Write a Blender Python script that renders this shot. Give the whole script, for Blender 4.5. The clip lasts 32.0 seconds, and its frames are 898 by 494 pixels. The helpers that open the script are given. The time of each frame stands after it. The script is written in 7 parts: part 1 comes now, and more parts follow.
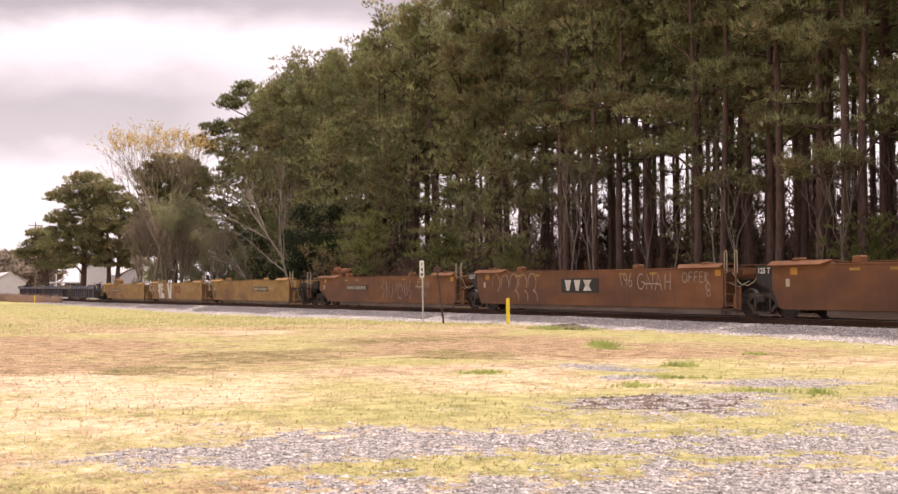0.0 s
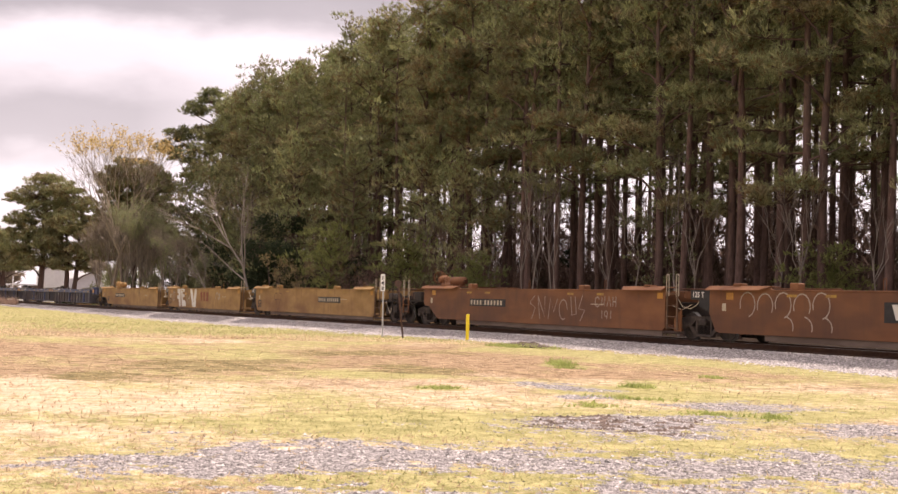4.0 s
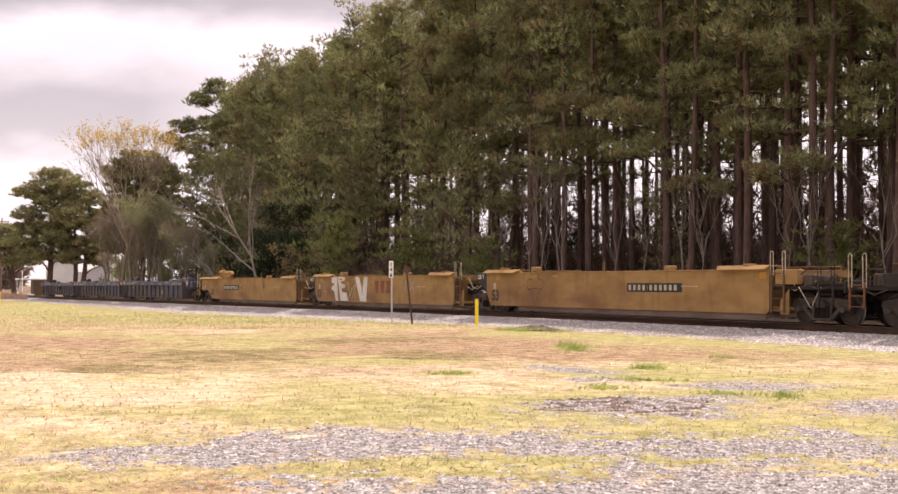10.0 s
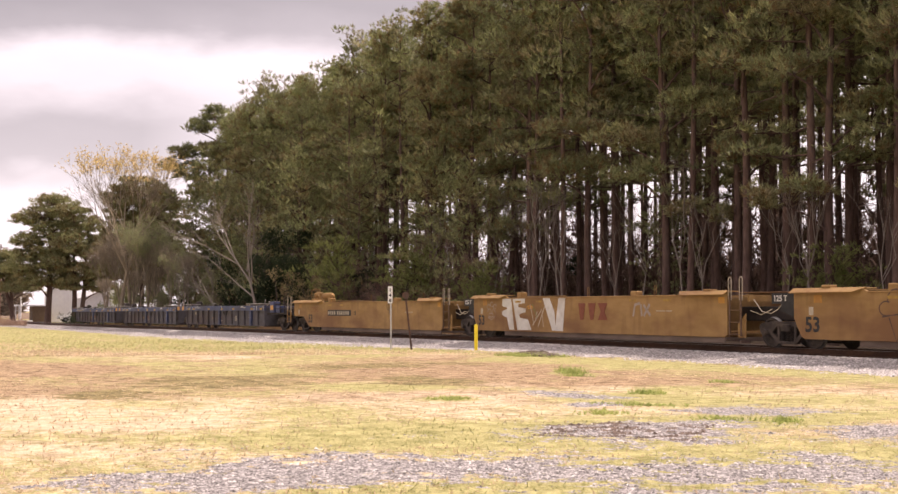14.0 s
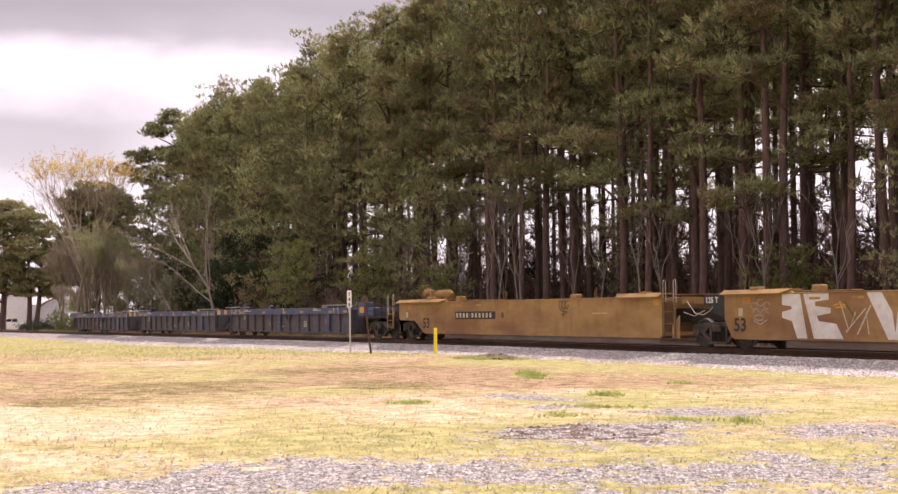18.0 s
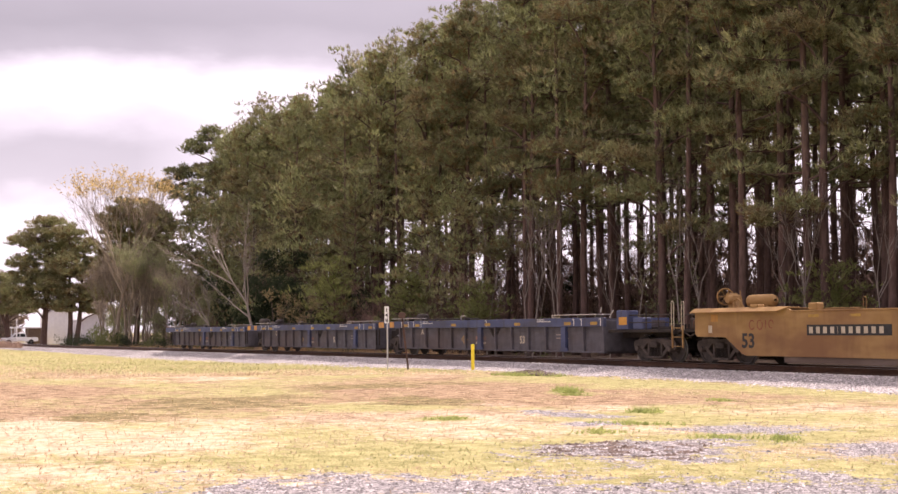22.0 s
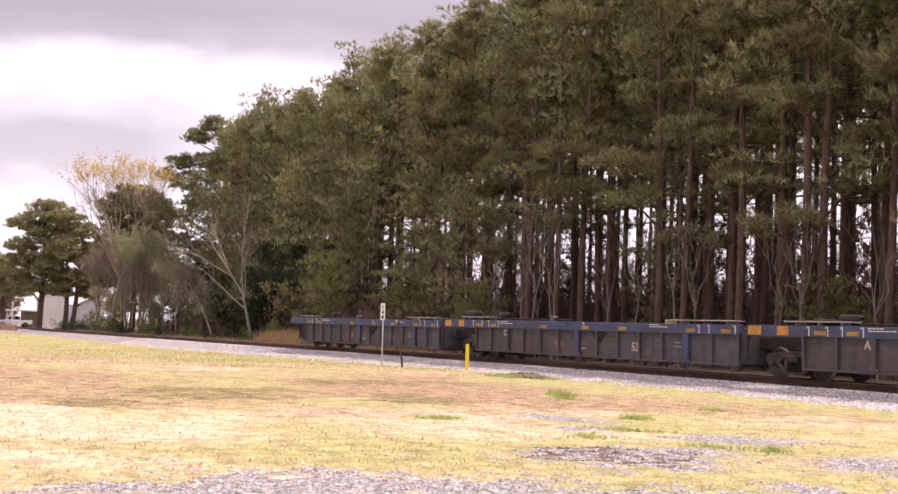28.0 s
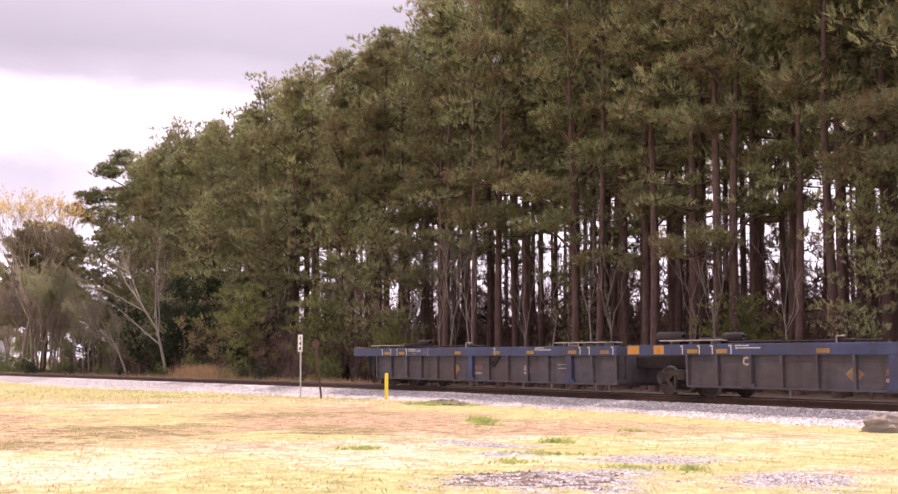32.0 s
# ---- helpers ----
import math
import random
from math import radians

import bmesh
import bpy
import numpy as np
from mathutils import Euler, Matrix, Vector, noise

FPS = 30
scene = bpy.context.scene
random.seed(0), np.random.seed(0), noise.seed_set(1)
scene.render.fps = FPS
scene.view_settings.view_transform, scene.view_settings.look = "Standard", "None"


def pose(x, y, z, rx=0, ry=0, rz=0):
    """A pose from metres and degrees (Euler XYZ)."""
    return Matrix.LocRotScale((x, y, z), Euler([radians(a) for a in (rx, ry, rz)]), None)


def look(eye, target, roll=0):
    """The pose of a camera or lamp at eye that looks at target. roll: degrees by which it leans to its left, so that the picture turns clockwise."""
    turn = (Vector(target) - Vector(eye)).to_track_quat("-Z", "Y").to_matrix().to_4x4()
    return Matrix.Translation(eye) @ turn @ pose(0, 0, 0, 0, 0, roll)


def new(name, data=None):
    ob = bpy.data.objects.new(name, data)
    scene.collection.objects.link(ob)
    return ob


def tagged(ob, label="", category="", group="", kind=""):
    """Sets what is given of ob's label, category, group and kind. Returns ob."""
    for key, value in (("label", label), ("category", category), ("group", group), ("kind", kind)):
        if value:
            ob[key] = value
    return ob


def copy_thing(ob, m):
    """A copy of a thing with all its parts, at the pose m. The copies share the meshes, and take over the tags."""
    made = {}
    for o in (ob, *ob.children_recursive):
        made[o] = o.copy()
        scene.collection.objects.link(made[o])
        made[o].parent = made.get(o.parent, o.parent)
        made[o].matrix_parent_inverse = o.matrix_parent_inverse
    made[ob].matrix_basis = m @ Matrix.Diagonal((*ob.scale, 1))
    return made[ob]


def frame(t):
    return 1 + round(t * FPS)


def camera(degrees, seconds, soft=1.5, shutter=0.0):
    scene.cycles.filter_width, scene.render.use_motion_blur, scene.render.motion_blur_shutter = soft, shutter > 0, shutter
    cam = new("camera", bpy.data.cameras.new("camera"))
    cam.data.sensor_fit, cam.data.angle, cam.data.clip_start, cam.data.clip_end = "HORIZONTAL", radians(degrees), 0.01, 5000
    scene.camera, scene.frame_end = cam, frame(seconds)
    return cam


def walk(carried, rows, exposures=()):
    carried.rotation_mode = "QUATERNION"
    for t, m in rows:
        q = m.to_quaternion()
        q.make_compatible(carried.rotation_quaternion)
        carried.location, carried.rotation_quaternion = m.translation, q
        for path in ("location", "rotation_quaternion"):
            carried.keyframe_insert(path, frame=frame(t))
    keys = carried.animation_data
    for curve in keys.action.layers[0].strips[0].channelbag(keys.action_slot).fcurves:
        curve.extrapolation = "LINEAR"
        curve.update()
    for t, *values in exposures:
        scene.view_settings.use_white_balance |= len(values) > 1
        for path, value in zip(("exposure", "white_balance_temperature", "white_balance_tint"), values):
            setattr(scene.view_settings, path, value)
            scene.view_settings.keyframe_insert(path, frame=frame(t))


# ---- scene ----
cam = camera(39.0, 32.0, soft=1.45)
PATH = [
    (0, pose(0, 0, 1.55, 91.736, 0.313, 64.363)),
    (0.5, pose(0, 0, 1.55, 91.929, 0.047, 64.232)),
    (1, pose(0, 0, 1.55, 92.012, -0.253, 64.052)),
    (1.5, pose(0, 0, 1.55, 92.019, -0.293, 63.899)),
    (2, pose(0, 0, 1.55, 92.013, -0.436, 63.822)),
    (2.5, pose(0, 0, 1.55, 91.951, -0.532, 63.786)),
    (3, pose(0, 0, 1.55, 91.876, -0.316, 63.702)),
    (3.5, pose(0, 0, 1.55, 92.033, -1.279, 62.617)),
    (5.5, pose(0, 0, 1.55, 93.304, -1.644, 63.186)),
    (6, pose(0, 0, 1.55, 93.134, -1.447, 63.568)),
    (6.5, pose(0, 0, 1.55, 92.973, -1.491, 63.409)),
    (7, pose(0, 0, 1.55, 92.891, -0.356, 64.347)),
    (7.5, pose(0, 0, 1.55, 92.680, -0.495, 63.716)),
    (8, pose(0, 0, 1.55, 92.342, 0.094, 63.365)),
    (8.5, pose(0, 0, 1.55, 92.059, 0.047, 63.258)),
    (9, pose(0, 0, 1.55, 91.925, 0.045, 63.187)),
    (9.5, pose(0, 0, 1.55, 91.887, 0.122, 63.142)),
    (10, pose(0, 0, 1.55, 91.766, -0.262, 62.970)),
    (10.5, pose(0, 0, 1.55, 91.639, 0.439, 62.753)),
    (11, pose(0, 0, 1.55, 91.613, 0.211, 62.600)),
    (11.5, pose(0, 0, 1.55, 91.752, 0.287, 62.627)),
    (12, pose(0, 0, 1.55, 91.970, 0.193, 62.629)),
    (12.5, pose(0, 0, 1.55, 92.248, -0.078, 62.694)),
    (13, pose(0, 0, 1.55, 92.582, -0.347, 62.743)),
    (13.5, pose(0, 0, 1.55, 92.831, -0.369, 62.745)),
    (14, pose(0, 0, 1.55, 92.907, -0.116, 62.933)),
    (14.5, pose(0, 0, 1.55, 92.882, -0.114, 63.087)),
    (15, pose(0, 0, 1.55, 92.867, -0.463, 63.305)),
    (15.5, pose(0, 0, 1.55, 92.803, -1.189, 63.470)),
    (17.5, pose(0, 0, 1.55, 92.808, -0.661, 62.934)),
    (18, pose(0, 0, 1.55, 93.065, 0.348, 61.096)),
    (18.5, pose(0, 0, 1.55, 93.702, 1.098, 60.706)),
    (19, pose(0, 0, 1.55, 93.948, 1.365, 61.585)),
    (19.5, pose(0, 0, 1.55, 93.909, 1.751, 62.553)),
    (20, pose(0, 0, 1.55, 93.810, 1.546, 63.084)),
    (20.5, pose(0, 0, 1.55, 93.771, 1.114, 63.262)),
    (21, pose(0, 0, 1.55, 93.689, 0.890, 62.907)),
    (21.5, pose(0, 0, 1.55, 93.696, 0.423, 62.774)),
    (22, pose(0, 0, 1.55, 93.797, 0.207, 62.779)),
    (22.5, pose(0, 0, 1.55, 93.936, 0.518, 62.636)),
    (23, pose(0, 0, 1.55, 93.970, 0.404, 62.361)),
    (23.5, pose(0, 0, 1.55, 93.985, -0.276, 62.078)),
    (24, pose(0, 0, 1.55, 93.959, -0.242, 61.985)),
    (24.5, pose(0, 0, 1.55, 93.931, -0.440, 61.891)),
    (26.5, pose(0, 0, 1.55, 94.061, -1.381, 61.941)),
    (27, pose(0, 0, 1.55, 94.166, -1.638, 61.936)),
    (27.5, pose(0, 0, 1.55, 94.062, -1.913, 62.381)),
    (28, pose(0, 0, 1.55, 93.770, -2.020, 62.573)),
    (28.5, pose(0, 0, 1.55, 93.549, -1.754, 62.519)),
    (29, pose(0, 0, 1.55, 93.302, -1.771, 62.172)),
    (29.5, pose(0, 0, 1.55, 93.126, -1.270, 62.028)),
    (30, pose(0, 0, 1.55, 92.286, -1.642, 62.209)),
    (30.5, pose(0, 0, 1.55, 91.971, -1.359, 61.377)),
    (31, pose(0, 0, 1.55, 92.488, -1.001, 59.599)),
    (31.5, pose(0, 0, 1.55, 94.168, -0.389, 59.619)),
    (32, pose(0, 0, 1.55, 95.106, -0.202, 58.910)),
]
walk(cam, PATH, exposures=[(0, 0.54, 6900, 22), (3.5, 0.52, 6900, 22), (6.0, 0.60, 6850, 22), (8.0, 0.59, 6850, 22), (11.5, 0.51, 6900, 22), (15.5, 0.53, 6850, 22), (19.5, 0.64, 6600, 26), (26.5, 0.66, 6500, 28), (30.0, 0.66, 6500, 28), (31.0, 0.56, 6500, 26), (32, 0.90, 6450, 32)])

# ---- light: bright broken overcast, sun high over the woods ----
SUN_EL, SUN_AZ = 57.0, 4.0   # azimuth from +y, positive towards +x
sun_way = Vector((math.sin(radians(SUN_AZ)) * math.cos(radians(SUN_EL)),
                  math.cos(radians(SUN_AZ)) * math.cos(radians(SUN_EL)), math.sin(radians(SUN_EL))))
sun = new("sun", bpy.data.lights.new("sun", "SUN"))
sun.data.energy, sun.data.angle, sun.data.color = 3.4, radians(0.8), (1.0, 0.91, 0.80)
sun.matrix_world = look(sun_way * 100, (0, 0, 0))

world = bpy.data.worlds.new("sky")
scene.world = world
world.use_nodes = True
wn, wl = world.node_tree.nodes, world.node_tree.links
wn.clear()
sky = wn.new("ShaderNodeTexSky")
sky.sky_type, sky.sun_disc = "NISHITA", False
sky.sun_elevation, sky.sun_rotation = radians(SUN_EL), radians(SUN_AZ)
tc = wn.new("ShaderNodeTexCoord")
sep = wn.new("ShaderNodeSeparateXYZ")
wl.new(tc.outputs["Generated"], sep.inputs[0])


def wmath(op, a, b):
    n = wn.new("ShaderNodeMath")
    n.operation = op
    for k, v in enumerate((a, b)):
        if isinstance(v, (int, float)):
            n.inputs[k].default_value = v
        else:
            wl.new(v, n.inputs[k])
    return n.outputs[0]


# cloud deck: the view direction is projected on a flat layer overhead
up = wmath("ADD", wmath("MAXIMUM", sep.outputs[2], 0.0), 0.22)
comb = wn.new("ShaderNodeCombineXYZ")
wl.new(wmath("DIVIDE", sep.outputs[0], up), comb.inputs[0])
wl.new(wmath("DIVIDE", sep.outputs[1], up), comb.inputs[1])
cn = wn.new("ShaderNodeTexNoise")
cn.inputs["Scale"].default_value, cn.inputs["Detail"].default_value = 1.15, 4.0
cn.inputs["Roughness"].default_value, cn.inputs["Distortion"].default_value = 0.45, 0.3
mapn = wn.new("ShaderNodeMapping")
mapn.inputs["Location"].default_value = (3.1, 1.7, 0)
wl.new(comb.outputs[0], mapn.inputs[0])
wl.new(mapn.outputs[0], cn.inputs["Vector"])
ramp = wn.new("ShaderNodeValToRGB")
ramp.color_ramp.elements[0].position, ramp.color_ramp.elements[0].color = 0.41, (0.34, 0.316, 0.315, 1)
ramp.color_ramp.elements[1].position, ramp.color_ramp.elements[1].color = 0.62, (0.90, 0.85, 0.81, 1)
wl.new(cn.outputs["Fac"], ramp.inputs[0])
skys = wn.new("ShaderNodeVectorMath")
skys.operation = "SCALE"
skys.inputs["Scale"].default_value = 0.1
wl.new(sky.outputs[0], skys.inputs[0])
cmix = wn.new("ShaderNodeMix")
cmix.data_type = "RGBA"
cmix.inputs["Factor"].default_value = 0.92
wl.new(skys.outputs[0], cmix.inputs["A"])
# low down the deck is seen edge on: a pale horizon, a thin grey bank, a white break and the dark base of the next bank
edge = wn.new("ShaderNodeTexNoise")
edge.inputs["Scale"].default_value, edge.inputs["Detail"].default_value, edge.inputs["Roughness"].default_value = 5.0, 5.0, 0.55
stretch = wn.new("ShaderNodeMapping")
stretch.inputs["Scale"].default_value = (1.0, 1.0, 2.5)
wl.new(tc.outputs["Generated"], stretch.inputs[0])
wl.new(stretch.outputs[0], edge.inputs["Vector"])
height = wmath("ADD", sep.outputs[2], wmath("MULTIPLY", wmath("SUBTRACT", edge.outputs["Fac"], 0.5), 0.075))


def wramp(value, stops):
    r = wn.new("ShaderNodeValToRGB")
    e = r.color_ramp.elements
    while len(e) < len(stops):
        e.new(0.5)
    for k, (p, c) in enumerate(stops):
        e[k].position, e[k].color = p, (c, c * 0.945, c * 0.98, 1)
    wl.new(value, r.inputs[0])
    return r.outputs[0]


def wmix(f, a, b):
    x = wn.new("ShaderNodeMix")
    x.data_type = "RGBA"
    wl.new(f, x.inputs["Factor"])
    wl.new(a, x.inputs["A"])
    wl.new(b, x.inputs["B"])
    return x.outputs["Result"]


clear = wramp(height, ((0.0, 0.80), (0.10, 0.84), (0.188, 0.82), (0.208, 0.46), (0.232, 0.38), (0.30, 0.46)))
bank = wramp(height, ((0.0, 0.80), (0.092, 0.82), (0.112, 0.52), (0.142, 0.47), (0.168, 0.74), (0.186, 0.80), (0.206, 0.42), (0.232, 0.35), (0.30, 0.45)))
left = wmath("MULTIPLY", wmath("SUBTRACT", 0.34, sep.outputs[1]), 9.0)
left = wmath("MINIMUM", wmath("MAXIMUM", left, 0.0), 1.0)
high = wmath("MINIMUM", wmath("MAXIMUM", wmath("MULTIPLY", wmath("SUBTRACT", sep.outputs[2], 0.27), 9.0), 0.0), 1.0)
wl.new(wmix(high, wmix(left, clear, bank), ramp.outputs[0]), cmix.inputs["B"])
bg = wn.new("ShaderNodeBackground")
# a cloudy sky is brighter overhead than at the horizon
wl.new(wmath("ADD", wmath("MULTIPLY", wmath("MAXIMUM", wmath("SUBTRACT", sep.outputs[2], 0.3), 0.0), 1.1), 1.0), bg.inputs["Strength"])
wl.new(cmix.outputs["Result"], bg.inputs[0])
wout = wn.new("ShaderNodeOutputWorld")
wl.new(bg.outputs[0], wout.inputs[0])


# ---- materials ----
def material(name, c1, c2, rough=0.8, scale=6.0, c3=None, scale3=0.8, amount3=0.5, metal=0.0, bump=0.0, bump_scale=40.0,
             stretch=(1, 1, 1), island=0.0, obj=0.0, spec=0.3, translucent=0.0, streak=None, streak_amount=0.5):
    """Two colours mixed by noise at object scale, a third in larger patches, relief, and variation by island or by object."""
    m = bpy.data.materials.new(name)
    m.use_nodes = True
    n, l = m.node_tree.nodes, m.node_tree.links
    b = n["Principled BSDF"]
    b.inputs["Roughness"].default_value, b.inputs["Metallic"].default_value = rough, metal
    b.inputs["Specular IOR Level"].default_value = spec
    co = n.new("ShaderNodeTexCoord")
    mp = n.new("ShaderNodeMapping")
    mp.inputs["Scale"].default_value = stretch
    l.new(co.outputs["Object"], mp.inputs[0])
    t1 = n.new("ShaderNodeTexNoise")
    t1.inputs["Scale"].default_value, t1.inputs["Detail"].default_value = scale, 5.0
    l.new(mp.outputs[0], t1.inputs["Vector"])
    r1 = n.new("ShaderNodeValToRGB")
    r1.color_ramp.elements[0].position, r1.color_ramp.elements[1].position = 0.32, 0.68
    r1.color_ramp.elements[0].color, r1.color_ramp.elements[1].color = (*c1, 1), (*c2, 1)
    l.new(t1.outputs["Fac"], r1.inputs[0])
    col = r1.outputs[0]
    if c3:
        t3 = n.new("ShaderNodeTexNoise")
        t3.inputs["Scale"].default_value, t3.inputs["Detail"].default_value = scale3, 4.0
        l.new(mp.outputs[0], t3.inputs["Vector"])
        r3 = n.new("ShaderNodeValToRGB")
        r3.color_ramp.elements[0].position, r3.color_ramp.elements[1].position = 0.48, 0.66
        r3.color_ramp.elements[1].color = (amount3, amount3, amount3, 1)
        l.new(t3.outputs["Fac"], r3.inputs[0])
        mx = n.new("ShaderNodeMix")
        mx.data_type = "RGBA"
        l.new(r3.outputs[0], mx.inputs["Factor"])
        l.new(col, mx.inputs["A"])
        mx.inputs["B"].default_value = (*c3, 1)
        col = mx.outputs["Result"]
    if streak:
        m4 = n.new("ShaderNodeMapping")
        m4.inputs["Scale"].default_value = (1.3, 1.0, 0.28)
        l.new(co.outputs["Object"], m4.inputs[0])
        t4 = n.new("ShaderNodeTexNoise")
        t4.inputs["Scale"].default_value, t4.inputs["Detail"].default_value = 2.2, 6.0
        l.new(m4.outputs[0], t4.inputs["Vector"])
        r4 = n.new("ShaderNodeValToRGB")
        r4.color_ramp.elements[0].position, r4.color_ramp.elements[1].position = 0.50, 0.74
        r4.color_ramp.elements[1].color = (streak_amount, streak_amount, streak_amount, 1)
        l.new(t4.outputs["Fac"], r4.inputs[0])
        m5 = n.new("ShaderNodeMix")
        m5.data_type = "RGBA"
        l.new(r4.outputs[0], m5.inputs["Factor"])
        l.new(col, m5.inputs["A"])
        m5.inputs["B"].default_value = (*streak, 1)
        col = m5.outputs["Result"]
    for k, source in ((island, "island"), (obj, "obj")):
        if k:
            rn = (n.new("ShaderNodeNewGeometry").outputs["Random Per Island"] if source == "island"
                  else n.new("ShaderNodeObjectInfo").outputs["Random"])
            mr = n.new("ShaderNodeMapRange")
            mr.inputs["To Min"].default_value, mr.inputs["To Max"].default_value = 1 - k, 1 + k
            l.new(rn, mr.inputs["Value"])
            hs = n.new("ShaderNodeHueSaturation")
            l.new(mr.outputs[0], hs.inputs["Value"])
            l.new(col, hs.inputs["Color"])
            col = hs.outputs[0]
    l.new(col, b.inputs["Base Color"])
    if bump:
        tb = n.new("ShaderNodeTexNoise")
        tb.inputs["Scale"].default_value, tb.inputs["Detail"].default_value = bump_scale, 3.0
        l.new(mp.outputs[0], tb.inputs["Vector"])
        bp = n.new("ShaderNodeBump")
        bp.inputs["Strength"].default_value, bp.inputs["Distance"].default_value = bump, 0.02
        l.new(tb.outputs["Fac"], bp.inputs["Height"])
        l.new(bp.outputs[0], b.inputs["Normal"])
    if translucent:
        tr = n.new("ShaderNodeBsdfTranslucent")
        l.new(col, tr.inputs[0])
        ms = n.new("ShaderNodeMixShader")
        ms.inputs[0].default_value = translucent
        out = n["Material Output"]
        l.new(b.outputs[0], ms.inputs[1])
        l.new(tr.outputs[0], ms.inputs[2])
        l.new(ms.outputs[0], out.inputs["Surface"])
    return m


M = {}
M["rust"] = material("rust_brown_paint", (0.150, 0.060, 0.027), (0.205, 0.088, 0.037), 0.7, 2.2, (0.085, 0.040, 0.026), 0.45, 0.7, bump=0.15, stretch=(0.5, 1, 1.2), streak=(0.06, 0.032, 0.024), streak_amount=0.42)
M["tan"] = material("faded_yellow_paint", (0.262, 0.152, 0.056), (0.330, 0.200, 0.080), 0.75, 3, (0.165, 0.078, 0.038), 0.6, 0.8, bump=0.15, stretch=(0.5, 1, 1.2), streak=(0.14, 0.066, 0.034), streak_amount=0.45)
M["blue"] = material("blue_paint", (0.046, 0.056, 0.118), (0.066, 0.080, 0.158), 0.65, 3, (0.056, 0.05, 0.062), 0.7, 0.85, bump=0.1, stretch=(0.5, 1, 1.2), streak=(0.045, 0.038, 0.042), streak_amount=0.7)
M["grime"] = material("grimy_grey_steel", (0.076, 0.070, 0.080), (0.108, 0.100, 0.114), 0.85, 4, (0.092, 0.064, 0.056), 0.6, 0.6, bump=0.2, stretch=(0.5, 1, 1.2), streak=(0.042, 0.034, 0.035), streak_amount=0.7)
M["deck"] = material("worn_galvanised_edge", (0.30, 0.28, 0.265), (0.42, 0.39, 0.37), 0.6, 8, (0.2, 0.14, 0.1), 1.5, 0.5)
# dark iron; its near-black also paints gap shade onto the plain cars' centre sills
M["iron"] = material("dark_iron_and_gap_shade", (0.020, 0.016, 0.015), (0.036, 0.028, 0.025), 0.85, 9, (0.052, 0.036, 0.03), 2, 0.6, bump=0.3)
M["truck"] = material("dusty_truck_casting", (0.052, 0.040, 0.035), (0.088, 0.068, 0.058), 0.9, 9, (0.022, 0.018, 0.017), 2, 0.7, bump=0.3)
M["tread"] = material("polished_wheel_steel", (0.16, 0.15, 0.145), (0.24, 0.23, 0.22), 0.6, 12, metal=0.6)
M["wheelface"] = material("oily_wheel_face", (0.045, 0.035, 0.031), (0.075, 0.058, 0.05), 0.7, 9, (0.026, 0.021, 0.02), 3, 0.7)
M["rail"] = material("rusted_rail_side", (0.075, 0.04, 0.028), (0.11, 0.06, 0.04), 0.9, 12, (0.05, 0.03, 0.024), 1.0, 0.6, bump=0.3)
M["railtop"] = material("polished_rail_head", (0.16, 0.145, 0.14), (0.24, 0.22, 0.21), 0.5, 8, metal=0.6)
M["tie"] = material("creosoted_tie", (0.045, 0.032, 0.026), (0.08, 0.06, 0.05), 0.95, 10, (0.12, 0.10, 0.09), 3, 0.5, bump=0.4, obj=0.25)
M["dusty"] = material("dusty_underframe", (0.125, 0.092, 0.078), (0.185, 0.14, 0.12), 0.95, 3, (0.09, 0.062, 0.05), 0.7, 0.7, stretch=(0.4, 1, 1))
M["black"] = material("black_paint", (0.02, 0.019, 0.02), (0.035, 0.033, 0.034), 0.7, 6)
M["white"] = material("white_paint", (0.50, 0.48, 0.46), (0.60, 0.58, 0.56), 0.7, 5, (0.36, 0.30, 0.25), 1.5, 0.5)
M["rustpaint"] = material("faded_rusty_paint", (0.17, 0.088, 0.07), (0.24, 0.13, 0.10), 0.9, 9, (0.10, 0.075, 0.07), 3.0, 0.8)
M["ochrepaint"] = material("faded_ochre_paint", (0.22, 0.14, 0.075), (0.30, 0.20, 0.10), 0.9, 9, (0.11, 0.085, 0.075), 3.0, 0.8)
M["chalk"] = material("thin_white_spray", (0.26, 0.205, 0.17), (0.36, 0.30, 0.26), 0.8, 9)
M["cream"] = material("faded_cream_paint", (0.38, 0.32, 0.245), (0.47, 0.405, 0.32), 0.8, 6)
M["redspray"] = material("dull_red_spray", (0.17, 0.055, 0.035), (0.22, 0.075, 0.045), 0.8, 6)
M["orange"] = material("orange_reflective", (0.44, 0.20, 0.03), (0.53, 0.26, 0.04), 0.5, 6, (0.26, 0.12, 0.04), 2, 0.6)
M["amber"] = material("dirty_amber_label", (0.30, 0.18, 0.035), (0.38, 0.23, 0.05), 0.6, 8, (0.2, 0.11, 0.045), 3, 0.7)
M["yellow"] = material("yellow_plastic_post", (0.80, 0.60, 0.03), (0.86, 0.67, 0.05), 0.5, 4)
M["galv"] = material("galvanised_post", (0.45, 0.44, 0.45), (0.58, 0.57, 0.58), 0.5, 12, metal=0.4)
M["signwhite"] = material("white_sign_sheet", (0.78, 0.77, 0.77), (0.84, 0.83, 0.83), 0.5, 5)
